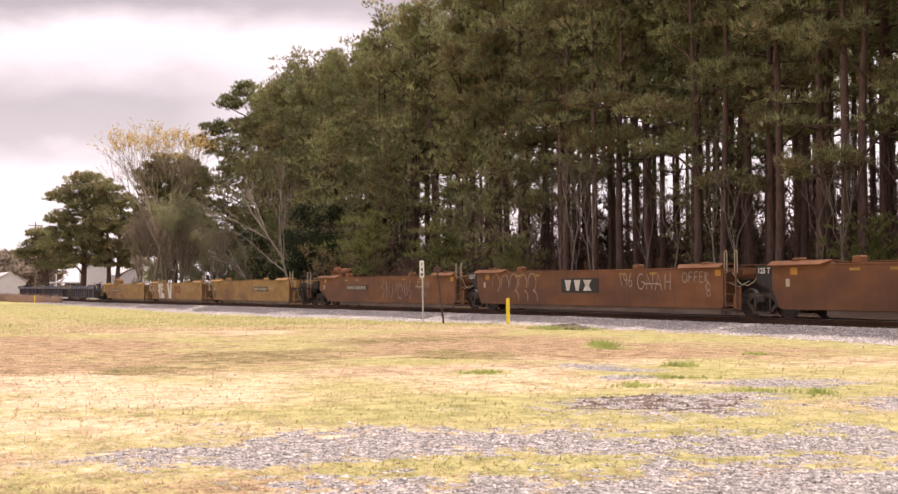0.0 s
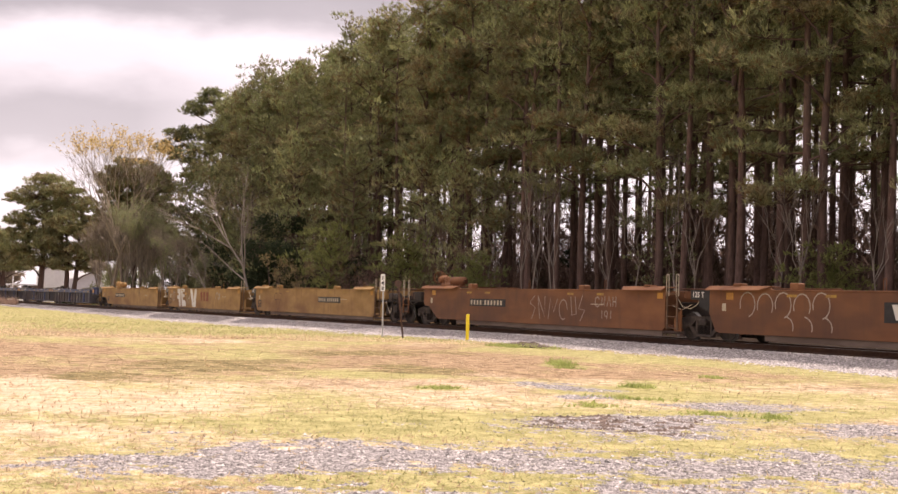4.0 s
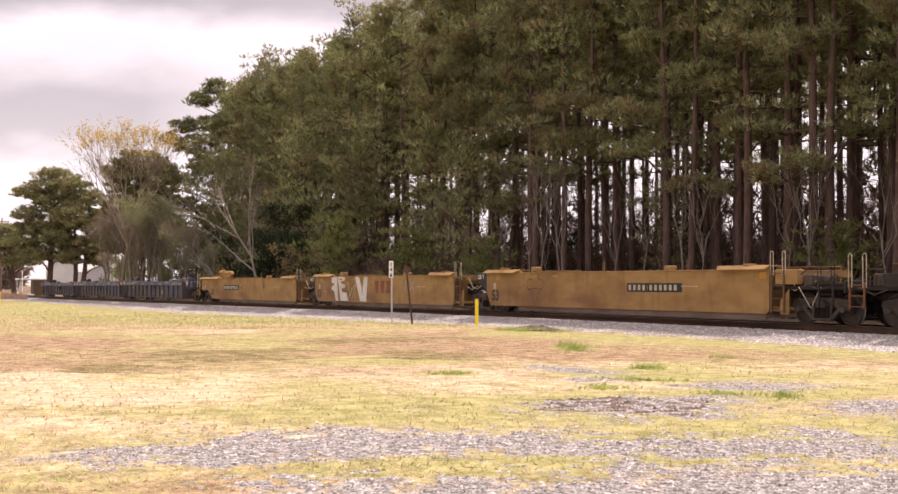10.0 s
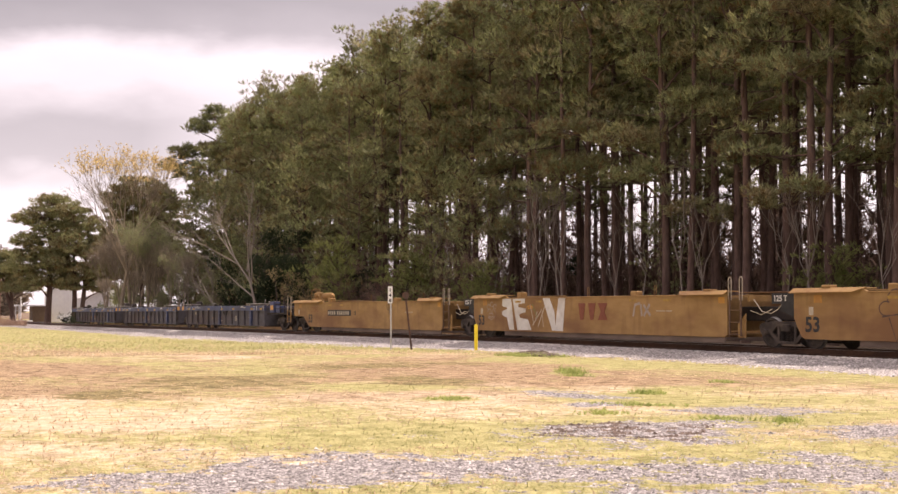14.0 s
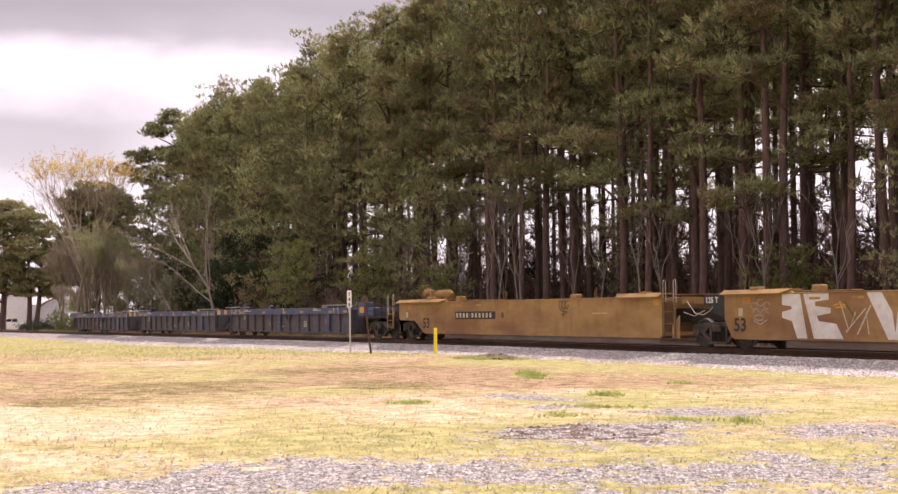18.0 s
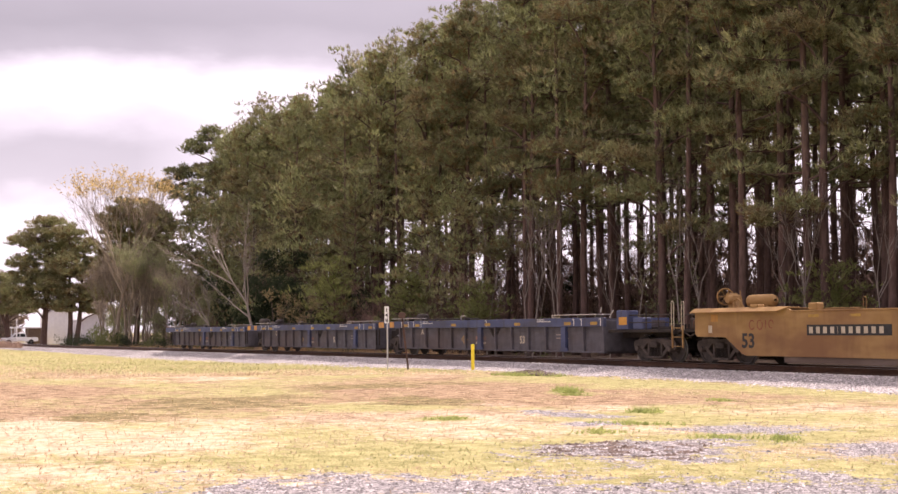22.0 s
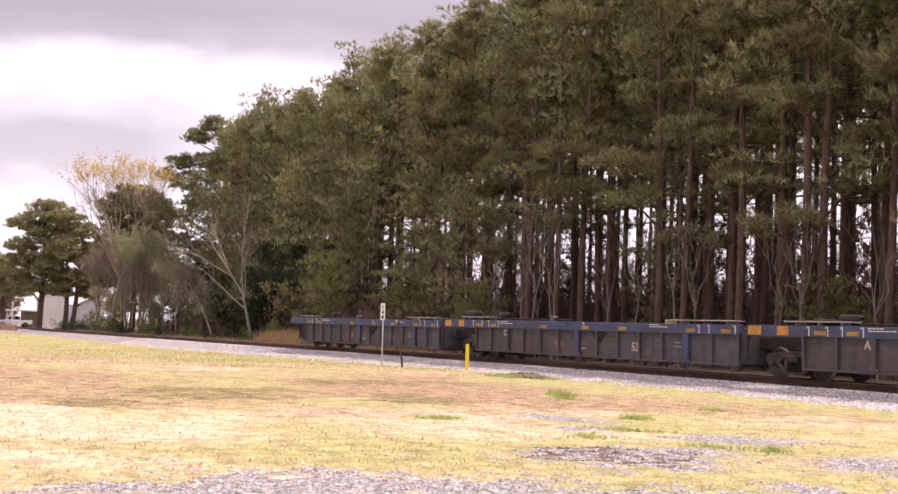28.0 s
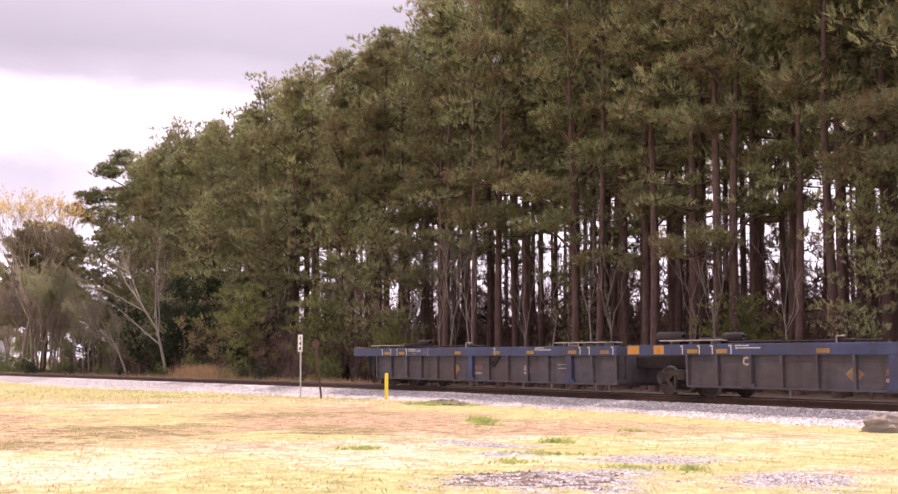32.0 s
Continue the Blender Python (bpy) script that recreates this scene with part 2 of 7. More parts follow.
M["rustpost"] = material("rusted_steel_post", (0.075, 0.05, 0.045), (0.12, 0.075, 0.06), 0.9, 9, (0.2, 0.08, 0.05), 3, 0.6, bump=0.3)
M["bark"] = material("pine_bark", (0.080, 0.049, 0.041), (0.160, 0.102, 0.085), 0.95, 7, (0.15, 0.11, 0.092), 0.8, 0.6, bump=0.8, bump_scale=14, stretch=(1, 1, 0.25), obj=0.25)
M["twig"] = material("grey_brown_twig", (0.10, 0.075, 0.065), (0.17, 0.13, 0.115), 0.95, 5, obj=0.2)
M["palebark"] = material("pale_grey_bark", (0.23, 0.195, 0.165), (0.32, 0.275, 0.235), 0.9, 6, (0.17, 0.135, 0.12), 1.5, 0.5, bump=0.3)
M["needle"] = material("pine_needles", (0.200, 0.222, 0.106), (0.340, 0.352, 0.168), 0.6, 0.8, (0.30, 0.215, 0.13), 0.3, 0.62, island=0.4, obj=0.28, translucent=0.34)
M["needle_light"] = material("young_pine_needles", (0.19, 0.215, 0.075), (0.30, 0.31, 0.115), 0.6, 0.8, island=0.35, obj=0.15, translucent=0.45)
M["needle_far"] = material("olive_pine_needles", (0.225, 0.235, 0.118), (0.35, 0.35, 0.178), 0.6, 0.5, (0.31, 0.25, 0.16), 0.3, 0.6, island=0.35, obj=0.15, translucent=0.45)
M["needle_dry"] = material("browning_needles", (0.18, 0.125, 0.06), (0.26, 0.18, 0.085), 0.7, 1, island=0.3, translucent=0.3)
M["cedar"] = material("dark_cedar_leaf", (0.030, 0.044, 0.021), (0.052, 0.068, 0.032), 0.7, 1.0, island=0.35, obj=0.2, translucent=0.25)
M["leaf"] = material("fresh_green_leaf", (0.15, 0.18, 0.06), (0.22, 0.24, 0.09), 0.6, 1.0, island=0.35, obj=0.2, translucent=0.4)
M["bud"] = material("yellow_brown_buds", (0.62, 0.46, 0.20), (0.76, 0.585, 0.275), 0.7, 1.0, island=0.25, translucent=0.4)
M["pale_leaf"] = material("pale_spring_leaf", (0.27, 0.29, 0.15), (0.36, 0.37, 0.20), 0.7, 1.0, island=0.3, obj=0.15, translucent=0.4)
M["brushwood"] = material("brown_brushwood", (0.20, 0.128, 0.10), (0.30, 0.20, 0.165), 0.95, 1.0, island=0.35, obj=0.2, translucent=0.25)
M["haze"] = material("grey_buff_twigs", (0.25, 0.205, 0.162), (0.37, 0.31, 0.245), 0.9, 1.0, island=0.3, obj=0.15, translucent=0.35)
M["olive"] = material("pale_olive_buds", (0.26, 0.20, 0.10), (0.36, 0.29, 0.15), 0.8, 1.0, island=0.3, translucent=0.35)
M["straw"] = material("dry_broomsedge", (0.42, 0.27, 0.14), (0.55, 0.38, 0.21), 0.8, 3, island=0.3, translucent=0.3)
M["weedstalk"] = material("pinkish_dry_weed", (0.30, 0.20, 0.15), (0.44, 0.31, 0.24), 0.85, 3, island=0.3, translucent=0.3)
M["metalwall"] = material("white_metal_siding", (0.74, 0.73, 0.76), (0.80, 0.79, 0.81), 0.6, 2)
M["greywall"] = material("grey_white_siding", (0.56, 0.54, 0.57), (0.63, 0.61, 0.63), 0.6, 2)
M["roofm"] = material("pale_metal_roof", (0.5, 0.49, 0.5), (0.6, 0.58, 0.58), 0.5, 2)
M["boardwall"] = material("brown_board_wall", (0.14, 0.095, 0.065), (0.2, 0.14, 0.1), 0.85, 5, stretch=(3, 3, 0.4))
M["carpaint"] = material("white_car_paint", (0.78, 0.78, 0.79), (0.82, 0.82, 0.82), 0.3, 2)
M["glass"] = material("dark_window_glass", (0.02, 0.022, 0.025), (0.03, 0.032, 0.035), 0.08, 2, spec=0.6)
M["rubber"] = material("tyre_rubber", (0.025, 0.024, 0.024), (0.04, 0.038, 0.038), 0.9, 12)
M["stone"] = material("pale_granite_ballast", (0.27, 0.25, 0.245), (0.54, 0.50, 0.49), 0.9, 6, island=0.45)
M["pebble"] = material("grey_gravel", (0.115, 0.105, 0.105), (0.48, 0.445, 0.435), 0.9, 9, island=0.55)
M["blade_brown"] = material("brown_thatch", (0.44, 0.32, 0.18), (0.64, 0.48, 0.285), 0.8, 0.6, (0.26, 0.25, 0.10), 0.5, 0.7, island=0.25, translucent=0.4)
M["weed"] = material("fresh_weed", (0.33, 0.39, 0.13), (0.50, 0.54, 0.20), 0.7, 1.5, island=0.3, translucent=0.45)
M["blade_dry"] = material("dormant_grass", (0.52, 0.41, 0.27), (0.74, 0.60, 0.42), 0.8, 0.35, (0.46, 0.32, 0.21), 0.12, 0.85, island=0.25, translucent=0.5)
M["blade_green"] = material("spring_grass", (0.34, 0.34, 0.145), (0.52, 0.485, 0.24), 0.7, 0.35, island=0.22, translucent=0.5)
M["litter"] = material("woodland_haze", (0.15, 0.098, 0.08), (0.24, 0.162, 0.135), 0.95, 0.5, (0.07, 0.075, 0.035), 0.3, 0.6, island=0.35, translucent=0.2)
M["ladder"] = material("dark_worn_ladder", (0.10, 0.06, 0.04), (0.17, 0.105, 0.065), 0.8, 6)
M["clod"] = material("dark_soil_clod", (0.085, 0.062, 0.05), (0.19, 0.14, 0.115), 0.95, 8, island=0.3)


# ---- mesh building ----
class Build:
    """Collects vertices and faces of one mesh, with a material slot for each face."""

    def __init__(self):
        self.v, self.f, self.m = [], [], []

    def add(self, verts, faces, slot=0):
        o = len(self.v)
        self.v.extend(tuple(p) for p in verts)
        self.f.extend(tuple(i + o for i in fc) for fc in faces)
        self.m.extend([slot] * len(faces))
        return self

    def box(self, x0, x1, y0, y1, z0, z1, b=0.008, slot=0, turn=None):
        """A box with chamfered edges."""
        c = Vector(((x0 + x1) / 2, (y0 + y1) / 2, (z0 + z1) / 2))
        h = (abs(x1 - x0) / 2, abs(y1 - y0) / 2, abs(z1 - z0) / 2)
        b = min(b, 0.45 * min(h))
        vs, ids = [], {}
        for sx in (-1, 1):
            for sy in (-1, 1):
                for sz in (-1, 1):
                    for a in range(3):
                        p = [sx * (h[0] - b), sy * (h[1] - b), sz * (h[2] - b)]
                        p[a] = (sx, sy, sz)[a] * h[a]
                        ids[sx, sy, sz, a] = len(vs)
                        q = Vector(p)
                        vs.append(c + (turn @ q if turn else q))
        fs = []
        for a in range(3):
            u, w = (a + 1) % 3, (a + 2) % 3
            for s in (-1, 1):
                k = []
                for su, sw in ((-1, -1), (1, -1), (1, 1), (-1, 1)):
                    g = [0, 0, 0]
                    g[a], g[u], g[w] = s, su, sw
                    k.append(ids[g[0], g[1], g[2], a])
                fs.append(k if s > 0 else k[::-1])
        for a in range(3):
            u, w = (a + 1) % 3, (a + 2) % 3
            for su in (-1, 1):
                for sw in (-1, 1):
                    g, e = [0, 0, 0], [0, 0, 0]
                    g[a], g[u], g[w] = -1, su, sw
                    e[a], e[u], e[w] = 1, su, sw
                    k = [ids[(*g, u)], ids[(*e, u)], ids[(*e, w)], ids[(*g, w)]]
                    fs.append(k if su * sw < 0 else k[::-1])
        for sx in (-1, 1):
            for sy in (-1, 1):
                for sz in (-1, 1):
                    k = [ids[sx, sy, sz, a] for a in range(3)]
                    fs.append(k if sx * sy * sz > 0 else k[::-1])
        return self.add(vs, fs, slot)

    def tube(self, points, radii, n=8, slot=0, caps=True):
        """A round bar along points."""
        pts = [Vector(p) for p in points]
        if isinstance(radii, (int, float)):
            radii = [radii] * len(pts)
        vs, fs = [], []
        ref = None
        for i, p in enumerate(pts):
            d = (pts[min(i + 1, len(pts) - 1)] - pts[max(i - 1, 0)]).normalized()
            if ref is None:
                ref = d.orthogonal().normalized()
            ref = (ref - d * ref.dot(d)).normalized()
            side = d.cross(ref)
            for k in range(n):
                a = 2 * math.pi * k / n
                vs.append(p + (ref * math.cos(a) + side * math.sin(a)) * radii[i])
        for i in range(len(pts) - 1):
            for k in range(n):
                a, b2 = i * n + k, i * n + (k + 1) % n
                fs.append((a, b2, b2 + n, a + n))
        if caps:
            fs.append(tuple(range(n))[::-1])
            fs.append(tuple((len(pts) - 1) * n + k for k in range(n)))
        return self.add(vs, fs, slot)

    def plate(self, outline, y0, y1, slot=0):
        """An outline in x and z, pulled from y0 to y1."""
        n = len(outline)
        vs = [(x, y0, z) for x, z in outline] + [(x, y1, z) for x, z in outline]
        area = sum(outline[i][0] * outline[(i + 1) % n][1] - outline[(i + 1) % n][0] * outline[i][1] for i in range(n))
        fs = [tuple(range(n)), tuple(range(n, 2 * n))[::-1]]
        fs += [(i, i + n, (i + 1) % n + n, (i + 1) % n) for i in range(n)]
        if (area < 0) == (y0 < y1):
            fs = [f[::-1] for f in fs]
        return self.add(vs, fs, slot)

    def lathe(self, profile, axis="y", n=24, centre=(0, 0, 0), slot=0):
        """A profile of (along, radius) turned round an axis through centre."""
        vs, fs = [], []
        for a, r in profile:
            for k in range(n):
                w = 2 * math.pi * k / n
                p = (r * math.cos(w), a, r * math.sin(w)) if axis == "y" else (a, r * math.cos(w), r * math.sin(w)) if axis == "x" else (r * math.cos(w), r * math.sin(w), a)
                vs.append((p[0] + centre[0], p[1] + centre[1], p[2] + centre[2]))
        for i in range(len(profile) - 1):
            for k in range(n):
                a, b2 = i * n + k, i * n + (k + 1) % n
                fs.append((a, b2, b2 + n, a + n))
        fs.append(tuple(range(n)))
        fs.append(tuple((len(profile) - 1) * n + k for k in range(n))[::-1])
        return self.add(vs, fs, slot)

    def mesh(self, name, mats, smooth=False):
        me = bpy.data.meshes.new(name)
        me.from_pydata(self.v, [], self.f)
        for m in mats if isinstance(mats, (list, tuple)) else [mats]:
            me.materials.append(m)
        me.polygons.foreach_set("material_index", self.m)
        if smooth:
            me.polygons.foreach_set("use_smooth", [True] * len(self.f))
        me.update()
        return me


def array_mesh(name, verts, faces, mats, slots=None):
    """A mesh from arrays of vertices and of triangles."""
    me = bpy.data.meshes.new(name)
    verts, faces = np.asarray(verts, np.float32), np.asarray(faces, np.int32)
    k = faces.shape[1]
    me.vertices.add(len(verts))
    me.vertices.foreach_set("co", verts.ravel())
    me.loops.add(faces.size)
    me.loops.foreach_set("vertex_index", faces.ravel())
    me.polygons.add(len(faces))
    me.polygons.foreach_set("loop_start", np.arange(0, faces.size, k, dtype=np.int32))
    for m in mats if isinstance(mats, (list, tuple)) else [mats]:
        me.materials.append(m)
    if slots is not None:
        me.polygons.foreach_set("material_index", np.asarray(slots, np.int32))
    me.update(calc_edges=True)
    me.validate()
    return me


def part(name, build, mats, parent, label="", at=None, smooth=False):
    """One mesh object under a thing or a part."""
    me = build if isinstance(build, bpy.types.Mesh) else build.mesh(name, mats, smooth)
    ob = new(name, me)
    ob.parent = parent
    if at is not None:
        ob.matrix_basis = at
    if label:
        tagged(ob, label)
    return ob


def thing(name, m, label, category, group="", kind=""):
    return tagged(new_at(name, None, m), label, category, group, kind)


def new_at(name, data, m):
    ob = new(name, data)
    ob.matrix_basis = m
    return ob


def text_mesh(words, size):
    """Letters as a flat mesh in x and z, facing -y, starting at the origin."""
    cu = bpy.data.curves.new("letters", "FONT")
    cu.body, cu.size, cu.extrude, cu.resolution_u = words, size, 0.002, 2
    cu.offset = size * 0.025
    ob = bpy.data.objects.new("letters", cu)
    scene.collection.objects.link(ob)
    me = bpy.data.meshes.new_from_object(ob.evaluated_get(bpy.context.evaluated_depsgraph_get()))
    me.transform(Matrix.Rotation(radians(90), 4, "X"))
    bpy.data.objects.remove(ob)
    return me


def letters(name, words, size, mat, parent, x, y, z, label=""):
    me = text_mesh(words, size)
    me.materials.clear()
    me.materials.append(mat)
    return part(name, me, None, parent, label, pose(x, y, z))


# ---- plan ----
RAIL, MID = 0.46, 28.12            # height of the rail head, line of the track in its own frame
SKEW = radians(0.761)              # turn of the track against the x axis
S_ROWS = ((0, -130.55), (4, -111.77), (8, -93.08), (12, -74.48), (16, -55.97), (20, -37.56), (24, -19.24), (28, -1.01), (32, 17.13))
S0 = S_ROWS[0][1]
MOVING, WHEELS = [], []            # things carried along the track, wheelsets that turn


def along(x, y):
    """Place along the track, and across it counted so that its middle line lies at 27.25."""
    return x * math.cos(SKEW) + y * math.sin(SKEW), y * math.cos(SKEW) - x * math.sin(SKEW) - 0.87


def beside(u, v):
    """The reverse of along."""
    v += 0.87
    return u * math.cos(SKEW) - v * math.sin(SKEW), u * math.sin(SKEW) + v * math.cos(SKEW)


def sag(u):
    """The line falls gently towards the crossing."""
    return 0.0035 * min(100, max(0, -u - 45))


def on_track(u, z=0.0):
    return Matrix.Rotation(SKEW, 4, "Z") @ pose(u, MID, RAIL - sag(u) + z)


def ground_z(x, y):
    """Height of the ground: a yard that falls off along the line and a low ballast bed under the track."""
    z = 0.02 * math.sin(x * 0.31 + 1.0) * math.sin(y * 0.27) if y < 22 else 0.0
    u, v = along(x, y)
    wander = 0.45 * math.sin(x * 0.13) + 0.25 * math.sin(x * 0.41 + 2)
    toe = 22.9 + wander
    if v > toe:
        for a, za, b, zb in ((toe, 0.0, 24.2, 0.05), (24.2, 0.05, 25.3, 0.24), (25.3, 0.24, 25.6, 0.26), (25.6, 0.26, 28.9, 0.27), (28.9, 0.27, 31.5, 0.0)):
            if a <= v <= b:
                z += za + (zb - za) * (v - a) / max(b - a, 0.01)
    fall = 0.0095 * min(47, max(0, -x - 42))
    return z - fall - (sag(u) - fall) * min(1, max(0, (v - toe) / (25.3 - toe)))


def blob(x, y, cx, cy, rx, ry):
    """How deep a point lies in an uneven patch, above 0 inside."""
    d = math.hypot((x - cx) / rx, (y - cy) / ry)
    return 1 - d - 0.15 + 0.9 * (noise.noise((x * 0.6, y * 0.6, 3.0)) + 0.8 * noise.noise((x * 1.7, y * 1.7, 9.0)))


def course(y, pts):
    """A value that follows straight stretches between the given points."""
    for (ya, va), (yb, vb) in zip(pts, pts[1:]):
        if y <= yb:
            return va + (vb - va) * max(0, (y - ya)) / (yb - ya)
    return pts[-1][1]


def gravel_at(x, y):
    """Bare gravel in the yard: two wheel tracks of a drive along the near edge and worn patches."""
    rough = 0.75 * noise.noise((x * 0.5, y * 0.5, 1.0)) + 0.7 * noise.noise((x * 1.6, y * 1.6, 1.0)) + 1.1 * noise.noise((x * 4.3, y * 4.3, 2.0))
    mid = course(y, ((2, -11.7), (4, -12.05), (5.5, -11.7), (6.3, -11.1), (7.5, -10.5), (8.5, -9.8), (10, -8.6)))
    wide = course(y, ((2, 0.35), (4, 1.0), (5.5, 0.95), (7.5, 1.1), (9, 1.0)))
    drive = 0.62 - 0.62 * abs(x - mid) / wide + rough - max(0, 2.6 - y) * 0.8
    edge = course(y, ((3, -9.3), (5.6, -9.2), (6.7, -8.8), (7.5, -8.0), (9, -7.2)))
    near = 0.25 + (x - edge) * 0.7 + rough + min(0, (y - 3.4) * 0.8)
    return max(drive, near, blob(x, y, -20.2, 12.8, 1.3, 0.8), blob(x, y, -15.7, 13.2, 1.0, 1.2), blob(x, y, -13.5, 9.9, 1.5, 1.9) - 0.1,
               blob(x, y, -12.2, 12.2, 1.0, 1.2), blob(x, y, -10.6, 9.8, 0.8, 0.5), blob(x, y, -17.9, 11.9, 0.6, 0.6))


def soil_at(x, y):
    """Darker olive and brown thatch."""
    return max(blob(x, y, -27.6, 8.4, 2.6, 2.2) + 0.05, blob(x, y, -24.0, 4.9, 1.5, 1.3) + 0.12, blob(x, y, -25.5, 12.5, 1.6, 2.2) - 0.1, blob(x, y, -33.0, 14.0, 2.5, 3.5) - 0.1)


def dirt_at(x, y):
    """Churned dark earth in the worn patch."""
    return 0.1 + 0.75 * noise.noise((x * 2.2, y * 1.4, 7.0)) + 0.7 * noise.noise((x * 5.0, y * 4.0, 8.0)) - max(0, math.hypot((x + 13.75) / 1.5, (y - 9.7) / 1.8) - 0.55) * 1.6


def green_at(x, y):
    g = 0.62 * noise.noise((x * 0.10, y * 0.16, 20.0)) + 0.35 * noise.noise((x * 0.5, y * 0.5, 22.0)) - 0.09 + 0.2 * min(1, max(0, (x + 24) / 8))
    g += (0.40 + 0.25 * min(1, max(0, (-x - 40) / 10))) * math.exp(-((along(x, y)[1] - 22.0) / 1.7) ** 2)                       # fresh strip along the ballast
    g += 0.34 * math.exp(-((x + 9.8) / 0.9) ** 2) * min(1, max(0, y - 3)) + 0.42 * math.exp(-((x + 14.2) / 1.0) ** 2) * min(1, max(0, (y - 4) * 0.5))
    g += 0.40 * min(1, max(0, (-x - 38) / 16)) + 0.24 * min(1, max(0, (-x - 46) / 10))
    for cx, cy, r in ((-26.7, 17.1, 0.7), (-20.0, 10.3, 0.55), (-18.6, 13.5, 1.1), (-14.2, 12.2, 0.8), (-24.0, 11.0, 1.5), (-36.0, 21.0, 1.6)):
        g += 0.9 * math.exp(-((x - cx) ** 2 + (y - cy) ** 2) / (r * r))
    return g


def pink_at(x, y):
    """Browner, thinner grass: a broad uneven belt across the yard."""
    x += 2.6 * noise.noise((x * 0.14, y * 0.2, 30.0)) + 1.2 * noise.noise((x * 0.45, y * 0.5, 36.0))
    belt = math.exp(-((x + 31.0) / 8.5) ** 2) - 0.6 * math.exp(-((x + 17.5) / 4.0) ** 2)
    return 0.5 * noise.noise((x * 0.07, y * 0.12, 31.0)) + 0.4 * noise.noise((x * 0.5, y * 0.7, 33.0)) + 0.5 * belt + 0.10


# ---- ground ----
def ground_material():
    m = bpy.data.materials.new("yard_grass_and_gravel")
    m.use_nodes = True
    n, l = m.node_tree.nodes, m.node_tree.links
    b = n["Principled BSDF"]
    b.inputs["Roughness"].default_value, b.inputs["Specular IOR Level"].default_value = 0.95, 0.1
    co = n.new("ShaderNodeTexCoord")

    def tex(scale, detail=5.0, rough=0.5):
        t = n.new("ShaderNodeTexNoise")
        t.inputs["Scale"].default_value, t.inputs["Detail"].default_value, t.inputs["Roughness"].default_value = scale, detail, rough
        l.new(co.outputs["Object"], t.inputs["Vector"])
        return t.outputs["Fac"]

    def ramp2(f, c1, c2, p1=0.35, p2=0.65):
        r = n.new("ShaderNodeValToRGB")
        r.color_ramp.elements[0].position, r.color_ramp.elements[1].position = p1, p2
        r.color_ramp.elements[0].color, r.color_ramp.elements[1].color = (*c1, 1), (*c2, 1)
        l.new(f, r.inputs[0])
        return r.outputs[0]

    def mask(name, soft):
        """A painted mask, its edge broken up by fine noise."""
        a = n.new("ShaderNodeAttribute")
        a.attribute_name = name
        ad = n.new("ShaderNodeMath")
        ad.operation = "MULTIPLY_ADD"
        l.new(tex(6.0, 7.0), ad.inputs[0])
        ad.inputs[1].default_value = soft
        l.new(a.outputs["Fac"], ad.inputs[2])
        r = n.new("ShaderNodeMapRange")
        r.inputs["From Min"].default_value, r.inputs["From Max"].default_value = soft * 0.5 - 0.12, soft * 0.5 + 0.2
        l.new(ad.outputs[0], r.inputs["Value"])
        return r.outputs[0]

    def mix(f, a, c):
        x = n.new("ShaderNodeMix")
        x.data_type = "RGBA"
        l.new(f, x.inputs["Factor"])
        l.new(a, x.inputs["A"])
        l.new(c, x.inputs["B"])
        return x.outputs["Result"]

    def two(a, c):
        """Coarse mottling and fine grain in equal parts."""
        x = n.new("ShaderNodeMath")
        x.operation = "MULTIPLY_ADD"
        l.new(a, x.inputs[0])
        x.inputs[1].default_value = 0.5
        h = n.new("ShaderNodeMath")
        h.operation = "MULTIPLY"
        l.new(c, h.inputs[0])
        h.inputs[1].default_value = 0.5
        l.new(h.outputs[0], x.inputs[2])
        return x.outputs[0]

    coarse, fine, grit = tex(2.3, 6.0), tex(13.0, 9.0, 0.72), tex(46.0, 4.0)
    mixed = two(coarse, fine)
    dry = ramp2(mixed, (0.40, 0.31, 0.205), (0.72, 0.585, 0.42), 0.37, 0.60)
    pink = ramp2(mixed, (0.17, 0.112, 0.066), (0.50, 0.358, 0.228), 0.40, 0.60)
    green = ramp2(mixed, (0.23, 0.218, 0.085), (0.50, 0.445, 0.215), 0.38, 0.60)
    stones = ramp2(two(tex(12.0, 3.0), grit), (0.095, 0.087, 0.089), (0.45, 0.42, 0.415), 0.42, 0.58)
    soil = ramp2(mixed, (0.11, 0.092, 0.042), (0.36, 0.285, 0.145), 0.40, 0.60)
    col = mix(mask("pink", 1.0), dry, pink)
    col = mix(mask("green", 1.2), col, green)
    col = mix(mask("soil", 1.6), col, soil)
    col = mix(mask("gravel", 2.7), col, stones)
    col = mix(mask("dirt", 0.9), col, ramp2(mixed, (0.075, 0.058, 0.05), (0.24, 0.185, 0.155), 0.42, 0.60))
    col = mix(mask("ballast", 0.4), col, ramp2(tex(22.0, 4.0), (0.15, 0.137, 0.134), (0.47, 0.43, 0.415), 0.42, 0.58))
    col = mix(mask("litter", 0.5), col, ramp2(tex(5.0, 6.0), (0.14, 0.10, 0.075), (0.27, 0.20, 0.145)))
    l.new(col, b.inputs["Base Color"])
    bp = n.new("ShaderNodeBump")
    bp.inputs["Strength"].default_value, bp.inputs["Distance"].default_value = 0.9, 0.05
